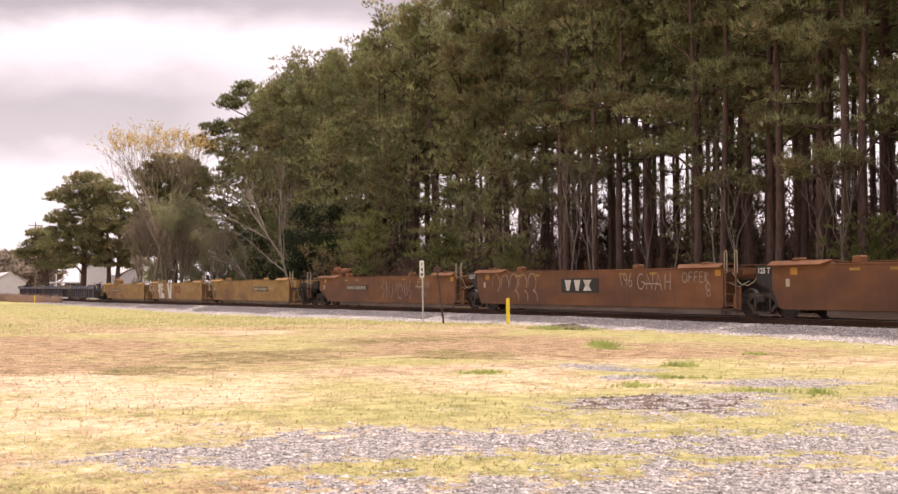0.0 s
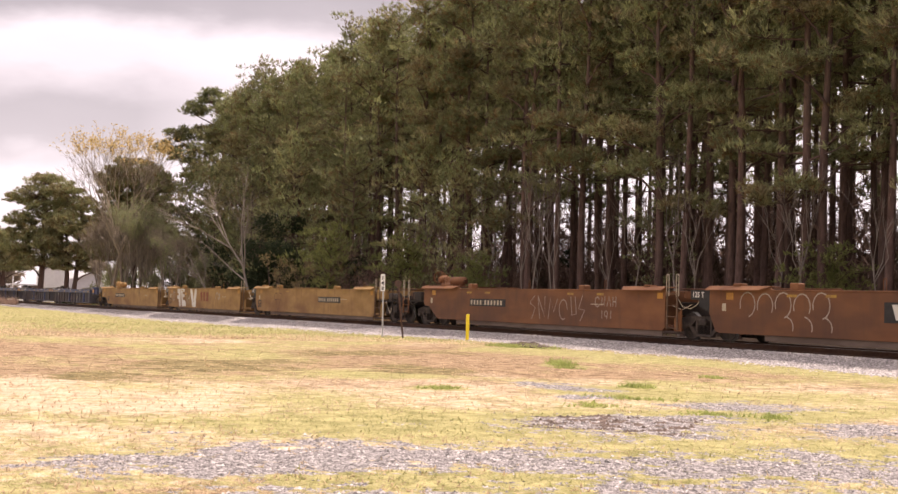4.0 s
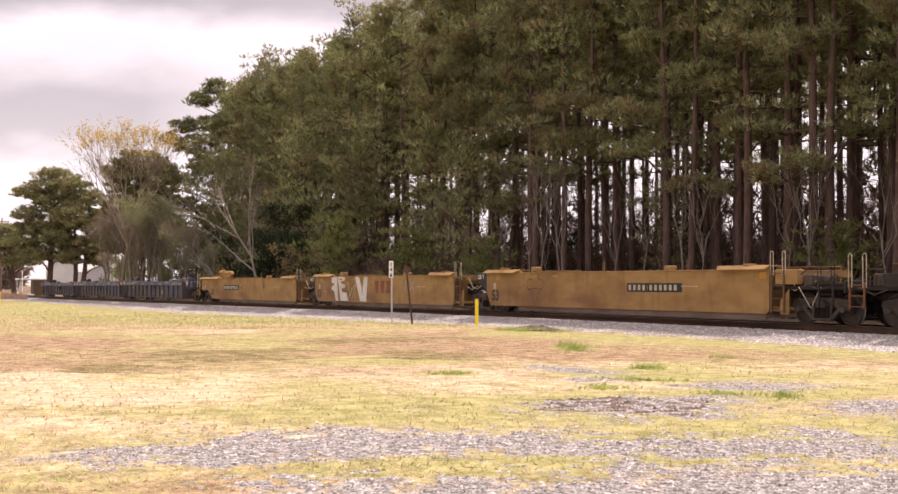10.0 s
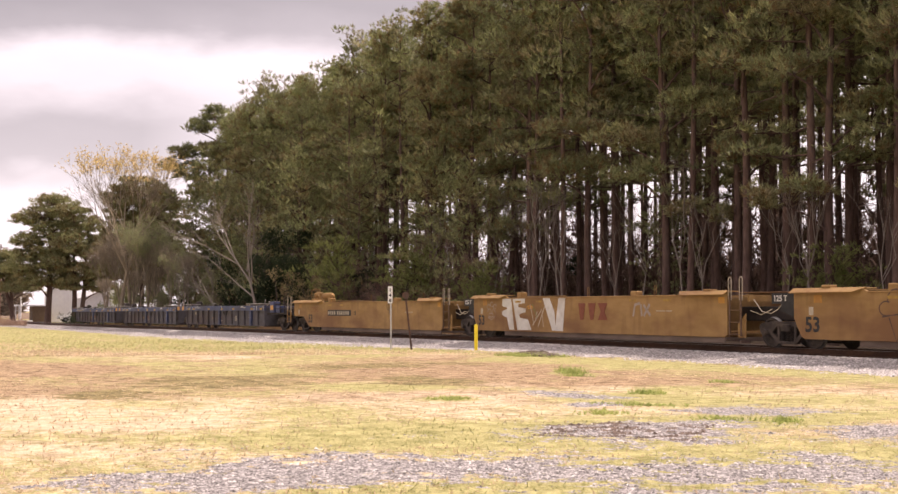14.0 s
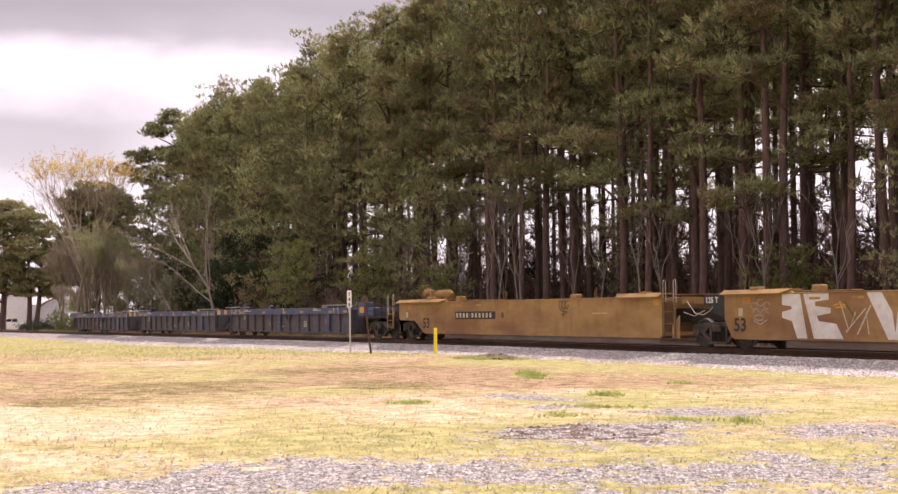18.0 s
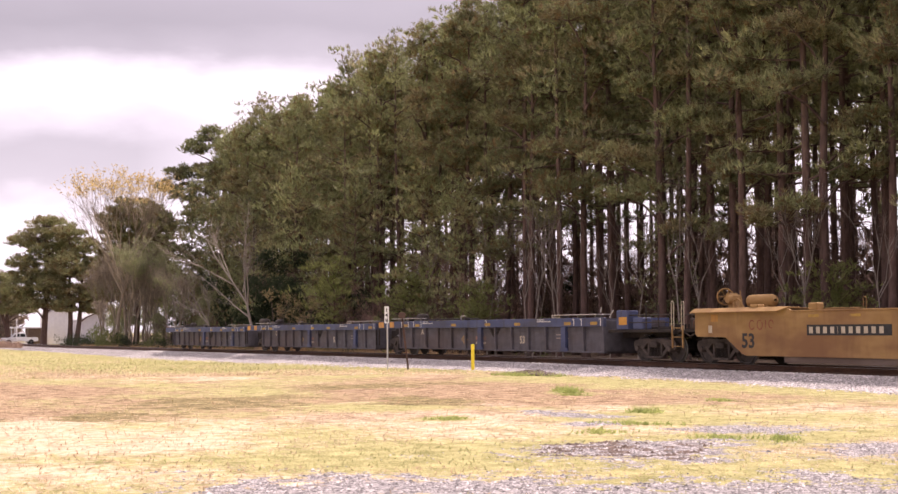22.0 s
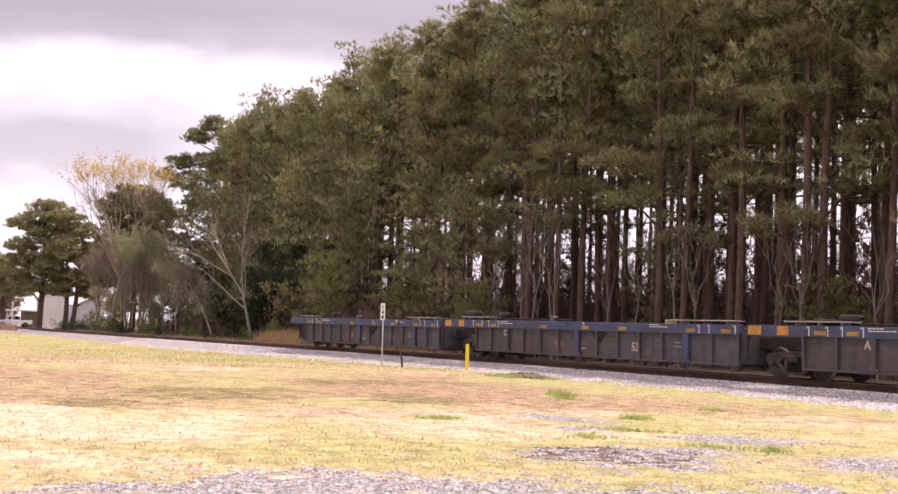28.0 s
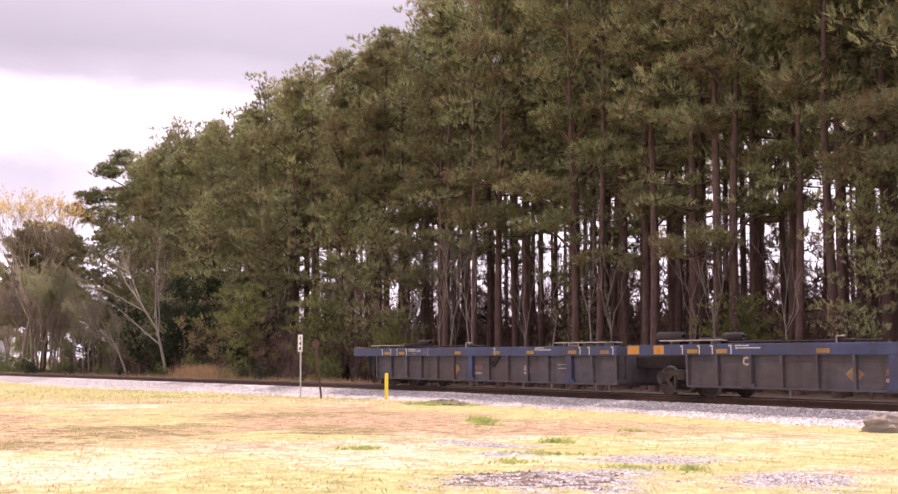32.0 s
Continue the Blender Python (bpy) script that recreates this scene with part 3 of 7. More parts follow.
    l.new(tex(25.0, 5.0), bp.inputs["Height"])
    l.new(bp.outputs[0], b.inputs["Normal"])
    return m


def build_ground():
    xs = np.concatenate([[-3000, -1500, -700, -400, -300], np.arange(-240, -70, 2.0), np.arange(-70, -30, 0.5), np.arange(-30, -5, 0.16), np.arange(-5, 12, 1.0), [20, 60, 200, 600, 1500, 3000]])
    ys = np.concatenate([[-3000, -1000, -300, -80, -30, -12], np.arange(-6, 1, 1.0), np.arange(1, 20, 0.16), np.arange(20, 32, 0.3), np.arange(32, 80, 4.0), [100, 150, 250, 500, 1000, 3000]])
    nx, ny = len(xs), len(ys)
    verts = np.empty((nx * ny, 3))
    attrs = {k: np.zeros(nx * ny, np.float32) for k in ("gravel", "green", "pink", "soil", "dirt", "ballast", "litter")}
    i = 0
    for y in ys:
        for x in xs:
            verts[i] = (x, y, ground_z(x, y))
            near = -260 < x < 20 and -8 < y < 34
            attrs["gravel"][i] = gravel_at(x, y) if near and x > -40 else -1
            attrs["green"][i] = green_at(x, y) if near else 0.2
            attrs["soil"][i] = soil_at(x, y) if near and -45 < x < -5 else -1
            attrs["dirt"][i] = dirt_at(x, y) if -18 < x < -10 and 6 < y < 14 else -1
            attrs["pink"][i] = pink_at(x, y) if near else 0.0
            v = along(x, y)[1]
            attrs["ballast"][i] = 1.6 * (v - 23.45 - 0.3 * math.sin(x * 0.13) - 0.25 * math.sin(x * 0.41 + 2) + 0.4 * noise.noise((x * 0.7, y * 0.7, 40))) if 20 < v < 33 else -1
            attrs["litter"][i] = (v - 31.0) * 0.8 if 28 < v < 160 and (x > -205 or v > 50) else -1
            i += 1
    a = np.arange(nx * ny).reshape(ny, nx)
    quads = np.stack([a[:-1, :-1], a[:-1, 1:], a[1:, 1:], a[1:, :-1]], -1).reshape(-1, 4)
    me = array_mesh("ground", verts, quads, ground_material())
    for k, v in attrs.items():
        me.attributes.new(k, "FLOAT", "POINT").data.foreach_set("value", v)
    return tagged(new("ground", me), "yard of dormant yellow grass with worn grey gravel patches", "ground", kind="structure")


build_ground()


# ---- track ----
def build_track():
    prof = [(-0.076, 0), (0.076, 0), (0.076, 0.012), (0.012, 0.032), (0.010, 0.125), (0.037, 0.138), (0.037, 0.165), (0.030, 0.173),
            (-0.030, 0.173), (-0.037, 0.165), (-0.037, 0.138), (-0.010, 0.125), (-0.012, 0.032), (-0.076, 0.012)]
    track = thing("railway_track", Matrix.Rotation(SKEW, 4, "Z") @ pose(0, MID, RAIL), "straight single railway track with rusted rails on grey ballast", "railway track", kind="structure")
    for s in (-1, 1):
        b = Build()
        n = len(prof)
        us = (-900.0, -300.0, -145.0, -45.0, 120.0)
        vs = [(u, y + s * 0.755, z - 0.173 - sag(u)) for u in us for y, z in prof]
        fs = [(k * n + i, k * n + i + n, k * n + (i + 1) % n + n, k * n + (i + 1) % n)[::-1] for k in range(len(us) - 1) for i in range(n)]
        b.add(vs, fs)
        b.m = [1 if i % n in (6, 7, 8) else 0 for i in range(len(fs))]
        part("rail", b, [M["rail"], M["railtop"]], track, "rusted steel rail with a bright running surface")
    tie = Build().box(-0.115, 0.115, -1.3, 1.3, -0.35, -0.186, 0.015).mesh("tie", M["tie"])
    clip = Build()
    for s in (-1, 1):
        clip.box(-0.09, 0.09, s * 0.755 - 0.18, s * 0.755 + 0.18, -0.186, -0.172, 0.004)
        for e in (-1, 1):
            clip.box(-0.02, 0.02, s * 0.755 + e * 0.10 - 0.02, s * 0.755 + e * 0.10 + 0.02, -0.172, -0.13, 0.006)
    clip = clip.mesh("tie_plate", M["rail"])
    for i in range(150):
        x = -92 + i * 0.52 + random.uniform(-0.03, 0.03)
        o = part("tie", tie, None, track, at=pose(x, random.uniform(-0.04, 0.04), -sag(x), 0, 0, random.uniform(-0.8, 0.8)))
        part("tie_plate", clip, None, track, at=pose(x, 0, -sag(x)))
    rest = Build()
    for i in range(260):
        x = -92 - (i + 1) * 0.52
        rest.box(x - 0.115, x + 0.115, -1.3, 1.3, -0.35 - sag(x), -0.186 - sag(x), 0.015)
    for i in range(60):
        x = -14 + i * 0.52
        rest.box(x - 0.115, x + 0.115, -1.3, 1.3, -0.35, -0.186, 0.015)
    tagged(part("far_ties", rest, M["tie"], track), kind="stuff")
    return track


build_track()


def stones(name, points, sizes, mats, label, category):
    """Many small angular stones as one piece of stuff."""
    rng = np.random.default_rng(5)
    n = len(points)
    base = np.array([(1, 0, -0.4), (-1, 0, -0.4), (0, 1, -0.4), (0, -1, -0.4), (0, 0, 1)], float)
    tris = np.array([(0, 2, 4), (2, 1, 4), (1, 3, 4), (3, 0, 4)])
    v = base[None] * rng.uniform(0.6, 1.3, (n, 5, 1)) + rng.normal(0, 0.22, (n, 5, 3))
    v *= np.stack([np.ones(n), np.ones(n), np.full(n, 0.5)], -1)[:, None]
    a = rng.uniform(0, 6.28, n)
    c, s = np.cos(a)[:, None], np.sin(a)[:, None]
    v = np.stack([v[..., 0] * c - v[..., 1] * s, v[..., 0] * s + v[..., 1] * c, v[..., 2]], -1)
    v = v * np.asarray(sizes)[:, None, None] + np.asarray(points)[:, None]
    f = tris[None] + (np.arange(n) * 5)[:, None, None]
    return tagged(new(name, array_mesh(name, v.reshape(-1, 3), f.reshape(-1, 3), mats)), label, category, kind="stuff")


def build_stones():
    rng = random.Random(8)
    pts, sz = [], []
    while len(pts) < 42000:
        v = rng.uniform(22.3, 26.2)
        x, y = beside(-6 - 95 * rng.random() ** 1.5, v)
        e = v - 23.45 - 0.3 * math.sin(x * 0.13) - 0.25 * math.sin(x * 0.41 + 2) + 0.5 * noise.noise((x * 0.7, y * 0.7, 40))
        if e < 0 and rng.random() > math.exp(e * 5):
            continue
        s = rng.uniform(0.022, 0.048)
        pts.append((x, y, ground_z(x, y) + s * 0.12))
        sz.append(s)
    stones("ballast_stones", pts, sz, M["stone"], "pale grey angular ballast stones beside the rails", "ballast")
    pts, sz = [], []
    while len(pts) < 44000:
        x, y = rng.uniform(-24, -6.5), rng.uniform(1, 16)
        if x < -14.5 and rng.random() < 0.4:
            continue
        g = gravel_at(x, y)
        if dirt_at(x, y) > 0.15 and rng.random() < 0.8 or g < 0.15 and rng.random() > 0.5 * math.exp((g - 0.15) * 6):
            continue
        s = rng.uniform(0.009, 0.023) * (1.7 if rng.random() < 0.05 else 1)
        pts.append((x, y, ground_z(x, y) + s * 0.12))
        sz.append(s)
    stones("loose_gravel", pts, sz, M["pebble"], "loose grey gravel in worn patches of the yard", "gravel")
    pts, sz = [], []
    while len(pts) < 900:
        x, y = rng.uniform(-16, -11.5), rng.uniform(7.2, 12.2)
        if dirt_at(x, y) < 0.1:
            continue
        s = rng.uniform(0.012, 0.03) * (2.0 if rng.random() < 0.12 else 1)
        pts.append((x, y, ground_z(x, y) + s * 0.1))
        sz.append(s)
    stones("soil_clods", pts, sz, M["clod"], "dark broken soil clods in a worn gravel patch", "soil")


build_stones()


# ---- train ----
def bogie_mesh():
    """A three-piece freight truck; origin at the rail head below its middle."""
    t = thing("rail_truck", pose(0, 0, 0), "dusty dark cast-steel railway truck with two wheelsets", "rail truck", "trucks of the train")
    for s in (-1, 1):
        y = s * 1.0
        b = Build()
        b.plate([(-1.20, 0.62), (-1.12, 0.74), (-0.62, 0.80), (0.62, 0.80), (1.12, 0.74), (1.20, 0.62), (1.14, 0.44), (1.04, 0.44),
                 (1.02, 0.56), (0.80, 0.56), (0.76, 0.42), (0.66, 0.44), (0.42, 0.66), (-0.42, 0.66), (-0.66, 0.44), (-0.76, 0.42),
                 (-0.80, 0.56), (-1.02, 0.56), (-1.04, 0.44), (-1.14, 0.44)], y - 0.07, y + 0.07)
        for e in (-1, 1):
            b.plate([(e * 0.78, 0.46), (e * 0.64, 0.50), (e * 0.30, 0.20), (e * 0.40, 0.14)], y - 0.06, y + 0.06)
            b.box(e * 0.36 - 0.05, e * 0.36 + 0.05, y - 0.06, y + 0.06, 0.2, 0.68, 0.01)
        b.box(-0.42, 0.42, y - 0.11, y + 0.11, 0.12, 0.20, 0.015)
        part("side_frame", b, M["truck"], t, "dusty cast side frame")
        sp = Build()
        for x in (-0.2, 0.0, 0.2):
            pts = [(x + 0.075 * math.cos(a), y + 0.075 * math.sin(a), 0.2 + 0.3 * a / (2 * math.pi * 5)) for a in np.linspace(0, 2 * math.pi * 5, 46)]
            sp.tube(pts, 0.017, 5)
        part("spring", sp, M["iron"], t)
        for e in (-1, 1):
            ad = Build().box(e * 0.91 - 0.12, e * 0.91 + 0.12, y - 0.1, y + 0.1, 0.40, 0.56, 0.02)
            ad.lathe([(y + s * 0.09, 0.10), (y + s * 0.16, 0.10), (y + s * 0.18, 0.07)], "y", 12, (e * 0.91, 0, 0.46))
            part("axle_box", ad, M["truck"], t)
    part("bolster", Build().box(-0.2, 0.2, -1.15, 1.15, 0.50, 0.72, 0.03).lathe([(0.72, 0.3), (0.80, 0.3)], "z", 16), M["truck"], t)
    br = Build()
    for e in (-1, 1):
        br.tube([(e * 0.42, -0.75, 0.38), (e * 0.36, 0, 0.36), (e * 0.42, 0.75, 0.38)], 0.04, 6)
        for s in (-1, 1):
            br.box(e * 0.44 - 0.04, e * 0.44 + 0.04, s * 0.76 - 0.05, s * 0.76 + 0.05, 0.26, 0.56, 0.01)
    part("brake_beam", br, M["iron"], t)
    for e in (-1, 1):
        w = part("wheelset", Build().tube([(0, -1.08, 0), (0, -0.8, 0), (0, -0.3, 0), (0, 0.3, 0), (0, 0.8, 0), (0, 1.08, 0)], [0.07, 0.09, 0.08, 0.08, 0.09, 0.07], 10),
                 M["iron"], t, at=pose(e * 0.91, 0, 0.46))
        for s in (-1, 1):
            wb = Build().lathe([(s * 0.68, 0.10), (s * 0.68, 0.36), (s * 0.69, 0.485), (s * 0.72, 0.488), (s * 0.735, 0.462), (s * 0.82, 0.457),
                                (s * 0.825, 0.39), (s * 0.79, 0.36), (s * 0.77, 0.16), (s * 0.84, 0.13), (s * 0.84, 0.09)], "y", 32)
            wb.m = [1 if 32 * 3 <= i < 32 * 5 else 0 for i in range(len(wb.f))]
            part("wheel", wb, [M["wheelface"], M["tread"]], w)
    return t


def add_bogie(proto, s):
    t = copy_thing(proto, on_track(S0 + s))
    MOVING.append((t, s))
    WHEELS.extend((o, o.matrix_basis.copy()) for o in t.children if o.name.startswith("wheelset"))
    return t


def u_rail(b, x, y, z0, z1, w=0.17, r=0.014):
    """A grab rail like a narrow upturned U."""
    b.tube([(x, y, z0), (x, y, z1 - 0.05), (x + 0.03, y, z1), (x + w - 0.03, y, z1), (x + w, y, z1 - 0.05), (x + w, y, z0)], r, 6)


def ladder(parent, mat, x0, x1, y, z0, z1, rail_top, rungs=4):
    b = Build()
    for x in (x0, x1):
        b.box(x - 0.025, x + 0.025, y - 0.03, y + 0.03, z0, z1, 0.006)
    for k in range(rungs):
        z = z0 + 0.06 + k * (z1 - z0 - 0.14) / (rungs - 1)
        b.tube([(x0, y, z), (x1, y, z)], 0.014, 6)
    lad = part("ladder", b, mat, parent)
    # the cream of the rails holds both their wear and the light on them
    for x in (x0 - 0.05, x1 - 0.06):
        g = Build()
        u_rail(g, x, y, z1 - 0.15, rail_top, 0.13)
        part("grab_rail", g, M["cream"] if mat is not M["iron"] else mat, lad, "worn grab rail, lit tone painted pale")
    return lad


def panel(name, mat, parent, x0, x1, z0, z1, y=-1.506, label="", b=0.003):
    return part(name, Build().box(x0, x1, y - 0.004, y + 0.002, z0, z1, b), mat, parent, label)


def bars(name, mat, parent, x, z, widths, h, gap=0.05, y=-1.511, label=""):
    """A row of plain bars that stands for unreadable or withheld marks."""
    for w in widths:
        part(name, Build().box(x, x + w, y - 0.003, y + 0.002, z, z + h, 0.0), mat, parent, label)
        x += w + gap


def strokes(name, mat, parent, lines, x, z, w=0.035, y=-1.509, label="", sx=1.0, sz=1.0):
    """Sprayed lines as thin ribbons on the side of a car."""
    for line in lines:
        pts = [(x + sx * p[0], z + sz * p[1]) for p in line]
        vs, fs = [], []
        for i, (px, pz) in enumerate(pts):
            a, c = pts[max(i - 1, 0)], pts[min(i + 1, len(pts) - 1)]
            dx, dz = c[0] - a[0], c[1] - a[1]
            k = math.hypot(dx, dz) or 1
            nx, nz = -dz / k * w / 2, dx / k * w / 2
            vs += [(px + nx, y, pz + nz), (px - nx, y, pz - nz)]
        fs = [(2 * i, 2 * i + 1, 2 * i + 3, 2 * i + 2) for i in range(len(pts) - 1)]
        part(name, Build().add(vs, fs), mat, parent, label)


def arc(cx, cz, rx, rz, a0, a1, n=10):
    return [(cx + rx * math.cos(radians(a0 + (a1 - a0) * k / n)), cz + rz * math.sin(radians(a0 + (a1 - a0) * k / n))) for k in range(n + 1)]


def brake_gear(car, mat, x):
    """Hand brake wheel on a stand, its housing, pipes and an air reservoir on the end deck."""
    y, z = 0.0, 2.20
    deck = Build().box(x - 0.1, x + 3.4, -0.95, 0.95, 1.745, 1.785, 0.008)
    part("end_deck", deck, mat, car)
    w = Build()
    turn = [(x + 0.27 * math.cos(a) * 0.35, y - 0.12 + 0.27 * math.cos(a), z + 0.27 * math.sin(a)) for a in np.linspace(0, 2 * math.pi, 21)]
    w.tube(turn, 0.026, 6)
    for k in range(6):
        a = math.pi * k / 3
        w.tube([(x, y - 0.12, z), (x + 0.27 * math.cos(a) * 0.35, y - 0.12 + 0.27 * math.cos(a), z + 0.27 * math.sin(a))], 0.016, 5)
    part("brake_wheel", w, mat, car, "spoked hand brake wheel")
    h = Build().plate([(x + 0.06, 2.30), (x + 0.22, 2.32), (x + 0.46, 2.22), (x + 0.52, 2.02), (x + 0.66, 1.785), (x + 0.2, 1.785)], y - 0.15, y + 0.15)
    h.lathe([(y - 0.3, 0.12), (y - 0.2, 0.17), (y + 0.2, 0.17)], "y", 14, (x + 0.30, 0, 2.10))
    part("brake_housing", h, mat, car)
    p = Build().tube([(x + 0.6, y - 0.3, 1.79), (x + 0.62, y - 0.3, 2.05), (x + 0.8, y - 0.3, 2.12), (x + 0.98, y - 0.3, 2.02), (x + 1.0, y - 0.3, 1.79)], 0.028, 6)
    p.tube([(x + 0.75, y - 0.15, 1.79), (x + 0.78, y - 0.15, 2.38)], 0.018, 6)
    part("brake_pipe", p, mat, car)
    r = Build().lathe([(x + 1.02, 0.10), (x + 1.08, 0.19), (x + 1.2, 0.21), (x + 2.12, 0.21), (x + 2.22, 0.17), (x + 2.26, 0.06)], "x", 18, (0, y, 2.03))
    r.box(x + 1.3, x + 1.4, y - 0.15, y + 0.15, 1.78, 1.9, 0.01).box(x + 1.95, x + 2.05, y - 0.15, y + 0.15, 1.78, 1.9, 0.01)
    part("air_reservoir", r, mat, car, "cylindrical air reservoir", smooth=True)


def smooth_car(s0, length, mat, label, group, rear_end=False, front_end=False, gear=False, load_text="", inset=1.75, xr=0.8, mark_at=-0.18):
    """A well car unit with plain plate sides; origin at the rail head over its rear truck."""
    car = thing("well_car", on_track(S0 + s0), label, "well car", group)
    MOVING.append((car, s0))
    L = length
    xf = L - inset
    for s in (-1, 1):
        if rear_end:
            low = [(xr, 0.98), (xr + 0.12, 0.88), (0.75, 0.86), (1.5, 0.36), (1.7, 0.30)]
        else:
            low = [(xr, 0.90), (xr + 0.30, 0.36), (xr + 0.45, 0.30)]
        line = [(xr, 1.62)] + low + [(xf - 0.14, 0.30), (xf, 0.40), (xf, 1.66), (xf, 1.74), (xf - 2.35, 1.74), (xf - 2.55, 1.65),
                                     (3.75, 1.65), (3.5, 1.74), (xr + 0.02, 1.74)]
        side = part("side_plate", Build().plate(line, s * 1.5, s * 1.42), mat, car)
        f = Build().box(3.7, xf - 2.5, s * 1.36, s * 1.53, 1.63, 1.675, 0.01)
        f.box(xr - 0.02, 3.55, s * 1.0, s * 1.49, 1.745, 1.785, 0.008).box(xf - 2.4, xf + 0.02, s * 1.0, s * 1.49, 1.745, 1.785, 0.008)
        part("top_flange", f, mat, side)
        # sloping ledges that overhang the raised ends
        for xa, xb, xc, xd in ((xr - 0.02, 3.62, xr - 0.02, 3.30), (xf - 2.45, xf + 0.02, xf - 2.2, xf + 0.02)):
            e = Build()
            e.add([(xa, s * 1.47, 1.795), (xb, s * 1.47, 1.795), (xd, s * 1.70, 1.665), (xc, s * 1.70, 1.665), (xa, s * 1.46, 1.775), (xb, s * 1.46, 1.775), (xd, s * 1.69, 1.640), (xc, s * 1.69, 1.640)],
                  [q if s < 0 else q[::-1] for q in ((3, 2, 1, 0), (4, 5, 6, 7), (7, 6, 2, 3), (0, 1, 5, 4), (0, 4, 7, 3), (1, 2, 6, 5))])
            part("end_ledge", e, mat, side)
        part("bottom_sill", Build().box(3.3, xf - 0.2, s * 1.38, s * 1.44, 0.12, 0.30, 0.015), M["dusty"], side, "dusty grey-brown sill")
    bearer = Build().box(-0.1, 0.1, -1.42, 1.42, 0.28, 0.42, 0.01).mesh("cross_bearer", mat)
    for k in range(9):
        part("cross_bearer", bearer, None, car, at=pose(2.2 + k * (xf - 3.2) / 8, 0, 0))
    part("well_floor", Build().box(1.6, xf - 0.3, -0.5, 0.5, 0.345, 0.40, 0.01), mat, car)
    for x in (xf - 0.5, 1.6):
        part("end_bulkhead", Build().box(x, x + 0.08, -1.42, 1.42, 0.5, 1.6, 0.01), mat, car)
    # sills take near-black instead of car paint: the gap's shade put into colour
    part("centre_sill", Build().box(-0.35, 1.7, -0.52, 0.52, 0.84, 1.25, 0.03), M["iron"], car)
    sill = Build().box(xf - 0.5, L + 0.35, -0.55, 0.55, 0.82, 1.28, 0.03)
    part("centre_sill", sill, M["iron"], car)
    part("gap_plate", Build().box(xf, xf + 0.7, -1.25, 1.25, 1.60, 1.64, 0.01).box(xf + 0.62, xf + 0.70, -1.2, 1.2, 1.42, 1.60, 0.01), mat, car)
    # dark equipment panel beside the rear truck, with the load mark
    if not rear_end:
        pl = panel("mark_panel", M["black"], car, mark_at - 0.08, mark_at + 0.95, 1.34, 1.66, -1.40)
        if load_text:
            letters("lettering", load_text, 0.25, M["white"], pl, mark_at, -1.409, 1.42, "small white load lettering")
        for s in (-1, 1):
            part("truck_guard", Build().plate([(0.15, 1.34), (0.82, 1.34), (1.22, 0.36), (1.05, 0.36), (0.70, 0.95), (0.15, 1.12)], s * 1.40, s * 1.36), M["black"], car)
    hose = Build().tube([(L - 1.3, -1.2, 1.50), (L - 0.9, -1.22, 1.12), (L - 0.5, -1.22, 1.06), (L - 0.2, -1.22, 1.18), (L + 0.1, -1.22, 1.45)], 0.016, 6)
    hose.tube([(L - 1.4, -1.25, 1.15), (L - 0.9, -1.25, 1.02), (L - 0.4, -1.25, 1.2)], 0.013, 6)
    part("brake_hose", hose, M["cream"], car, "pale brake hose")
    ladder(car, M["ladder"], xf + 0.07, xf + 0.60, -1.46, 0.34, 1.62, 2.2)
    part("step_panel", Build().plate([(xf + 0.36, 0.30), (xf + 0.72, 0.30), (xf + 0.72, 1.05), (xf + 0.36, 0.7)], -1.38, -1.34), mat, car)
    if front_end:
        e = Build().box(xf, L + 1.35, -1.3, 1.3, 1.05, 1.16, 0.015)
        e.box(L + 1.25, L + 1.35, -1.45, 1.45, 0.95, 1.3, 0.02)
        part("end_platform", e, M["iron"], car)
        q = Build().box(L - 1.55, L - 0.6, -1.44, -1.2, 1.2, 1.66, 0.02)
        part("end_block", q, mat, car)
        k = Build().box(L - 0.5, L - 0.1, -1.3, -0.9, 1.16, 1.5, 0.04).lathe([(L + 0.05, 0.1), (L + 0.08, 0.14), (L + 0.6, 0.14), (L + 0.63, 0.1)], "x", 12, (0, -1.2, 1.34))
        k.tube([(L - 0.6, -1.3, 1.5), (L - 0.2, -1.32, 1.72), (L + 0.5, -1.32, 1.66), (L + 1.0, -1.3, 1.4)], 0.02, 6).tube([(L - 0.4, -1.3, 1.2), (L + 0.2, -1.32, 1.05), (L + 1.1, -1.3, 1.25)], 0.02, 6)
        part("brake_gear", k, M["truck"], car, "dark brake gear and pipes")
        ladder(car, M["iron"], L + 0.3, L + 0.85, -1.45, 0.55, 1.3, 2.05, 3)
        part("brace", Build().tube([(L - 0.6, -1.38, 1.12), (L - 0.1, -1.38, 0.5), (L + 0.3, -1.38, 1.12)], 0.016, 6), M["cream"], car, "pale bent brace")
    if rear_end:
        e = Build().box(-2.05, 0.4, -1.3, 1.3, 1.02, 1.12, 0.015).box(-2.05, -1.95, -1.45, 1.45, 0.95, 1.3, 0.02)
        e.box(-0.75, -0.05, -1.49, -1.42, 1.1, 1.5, 0.02)
        part("end_platform", e, M["iron"], car)
        k = Build().box(-1.3, -0.85, -1.3, -0.8, 1.14, 1.5, 0.04).tube([(-1.9, -1.3, 1.3), (-1.4, -1.34, 1.62), (-0.8, -1.34, 1.6)], 0.02, 6)
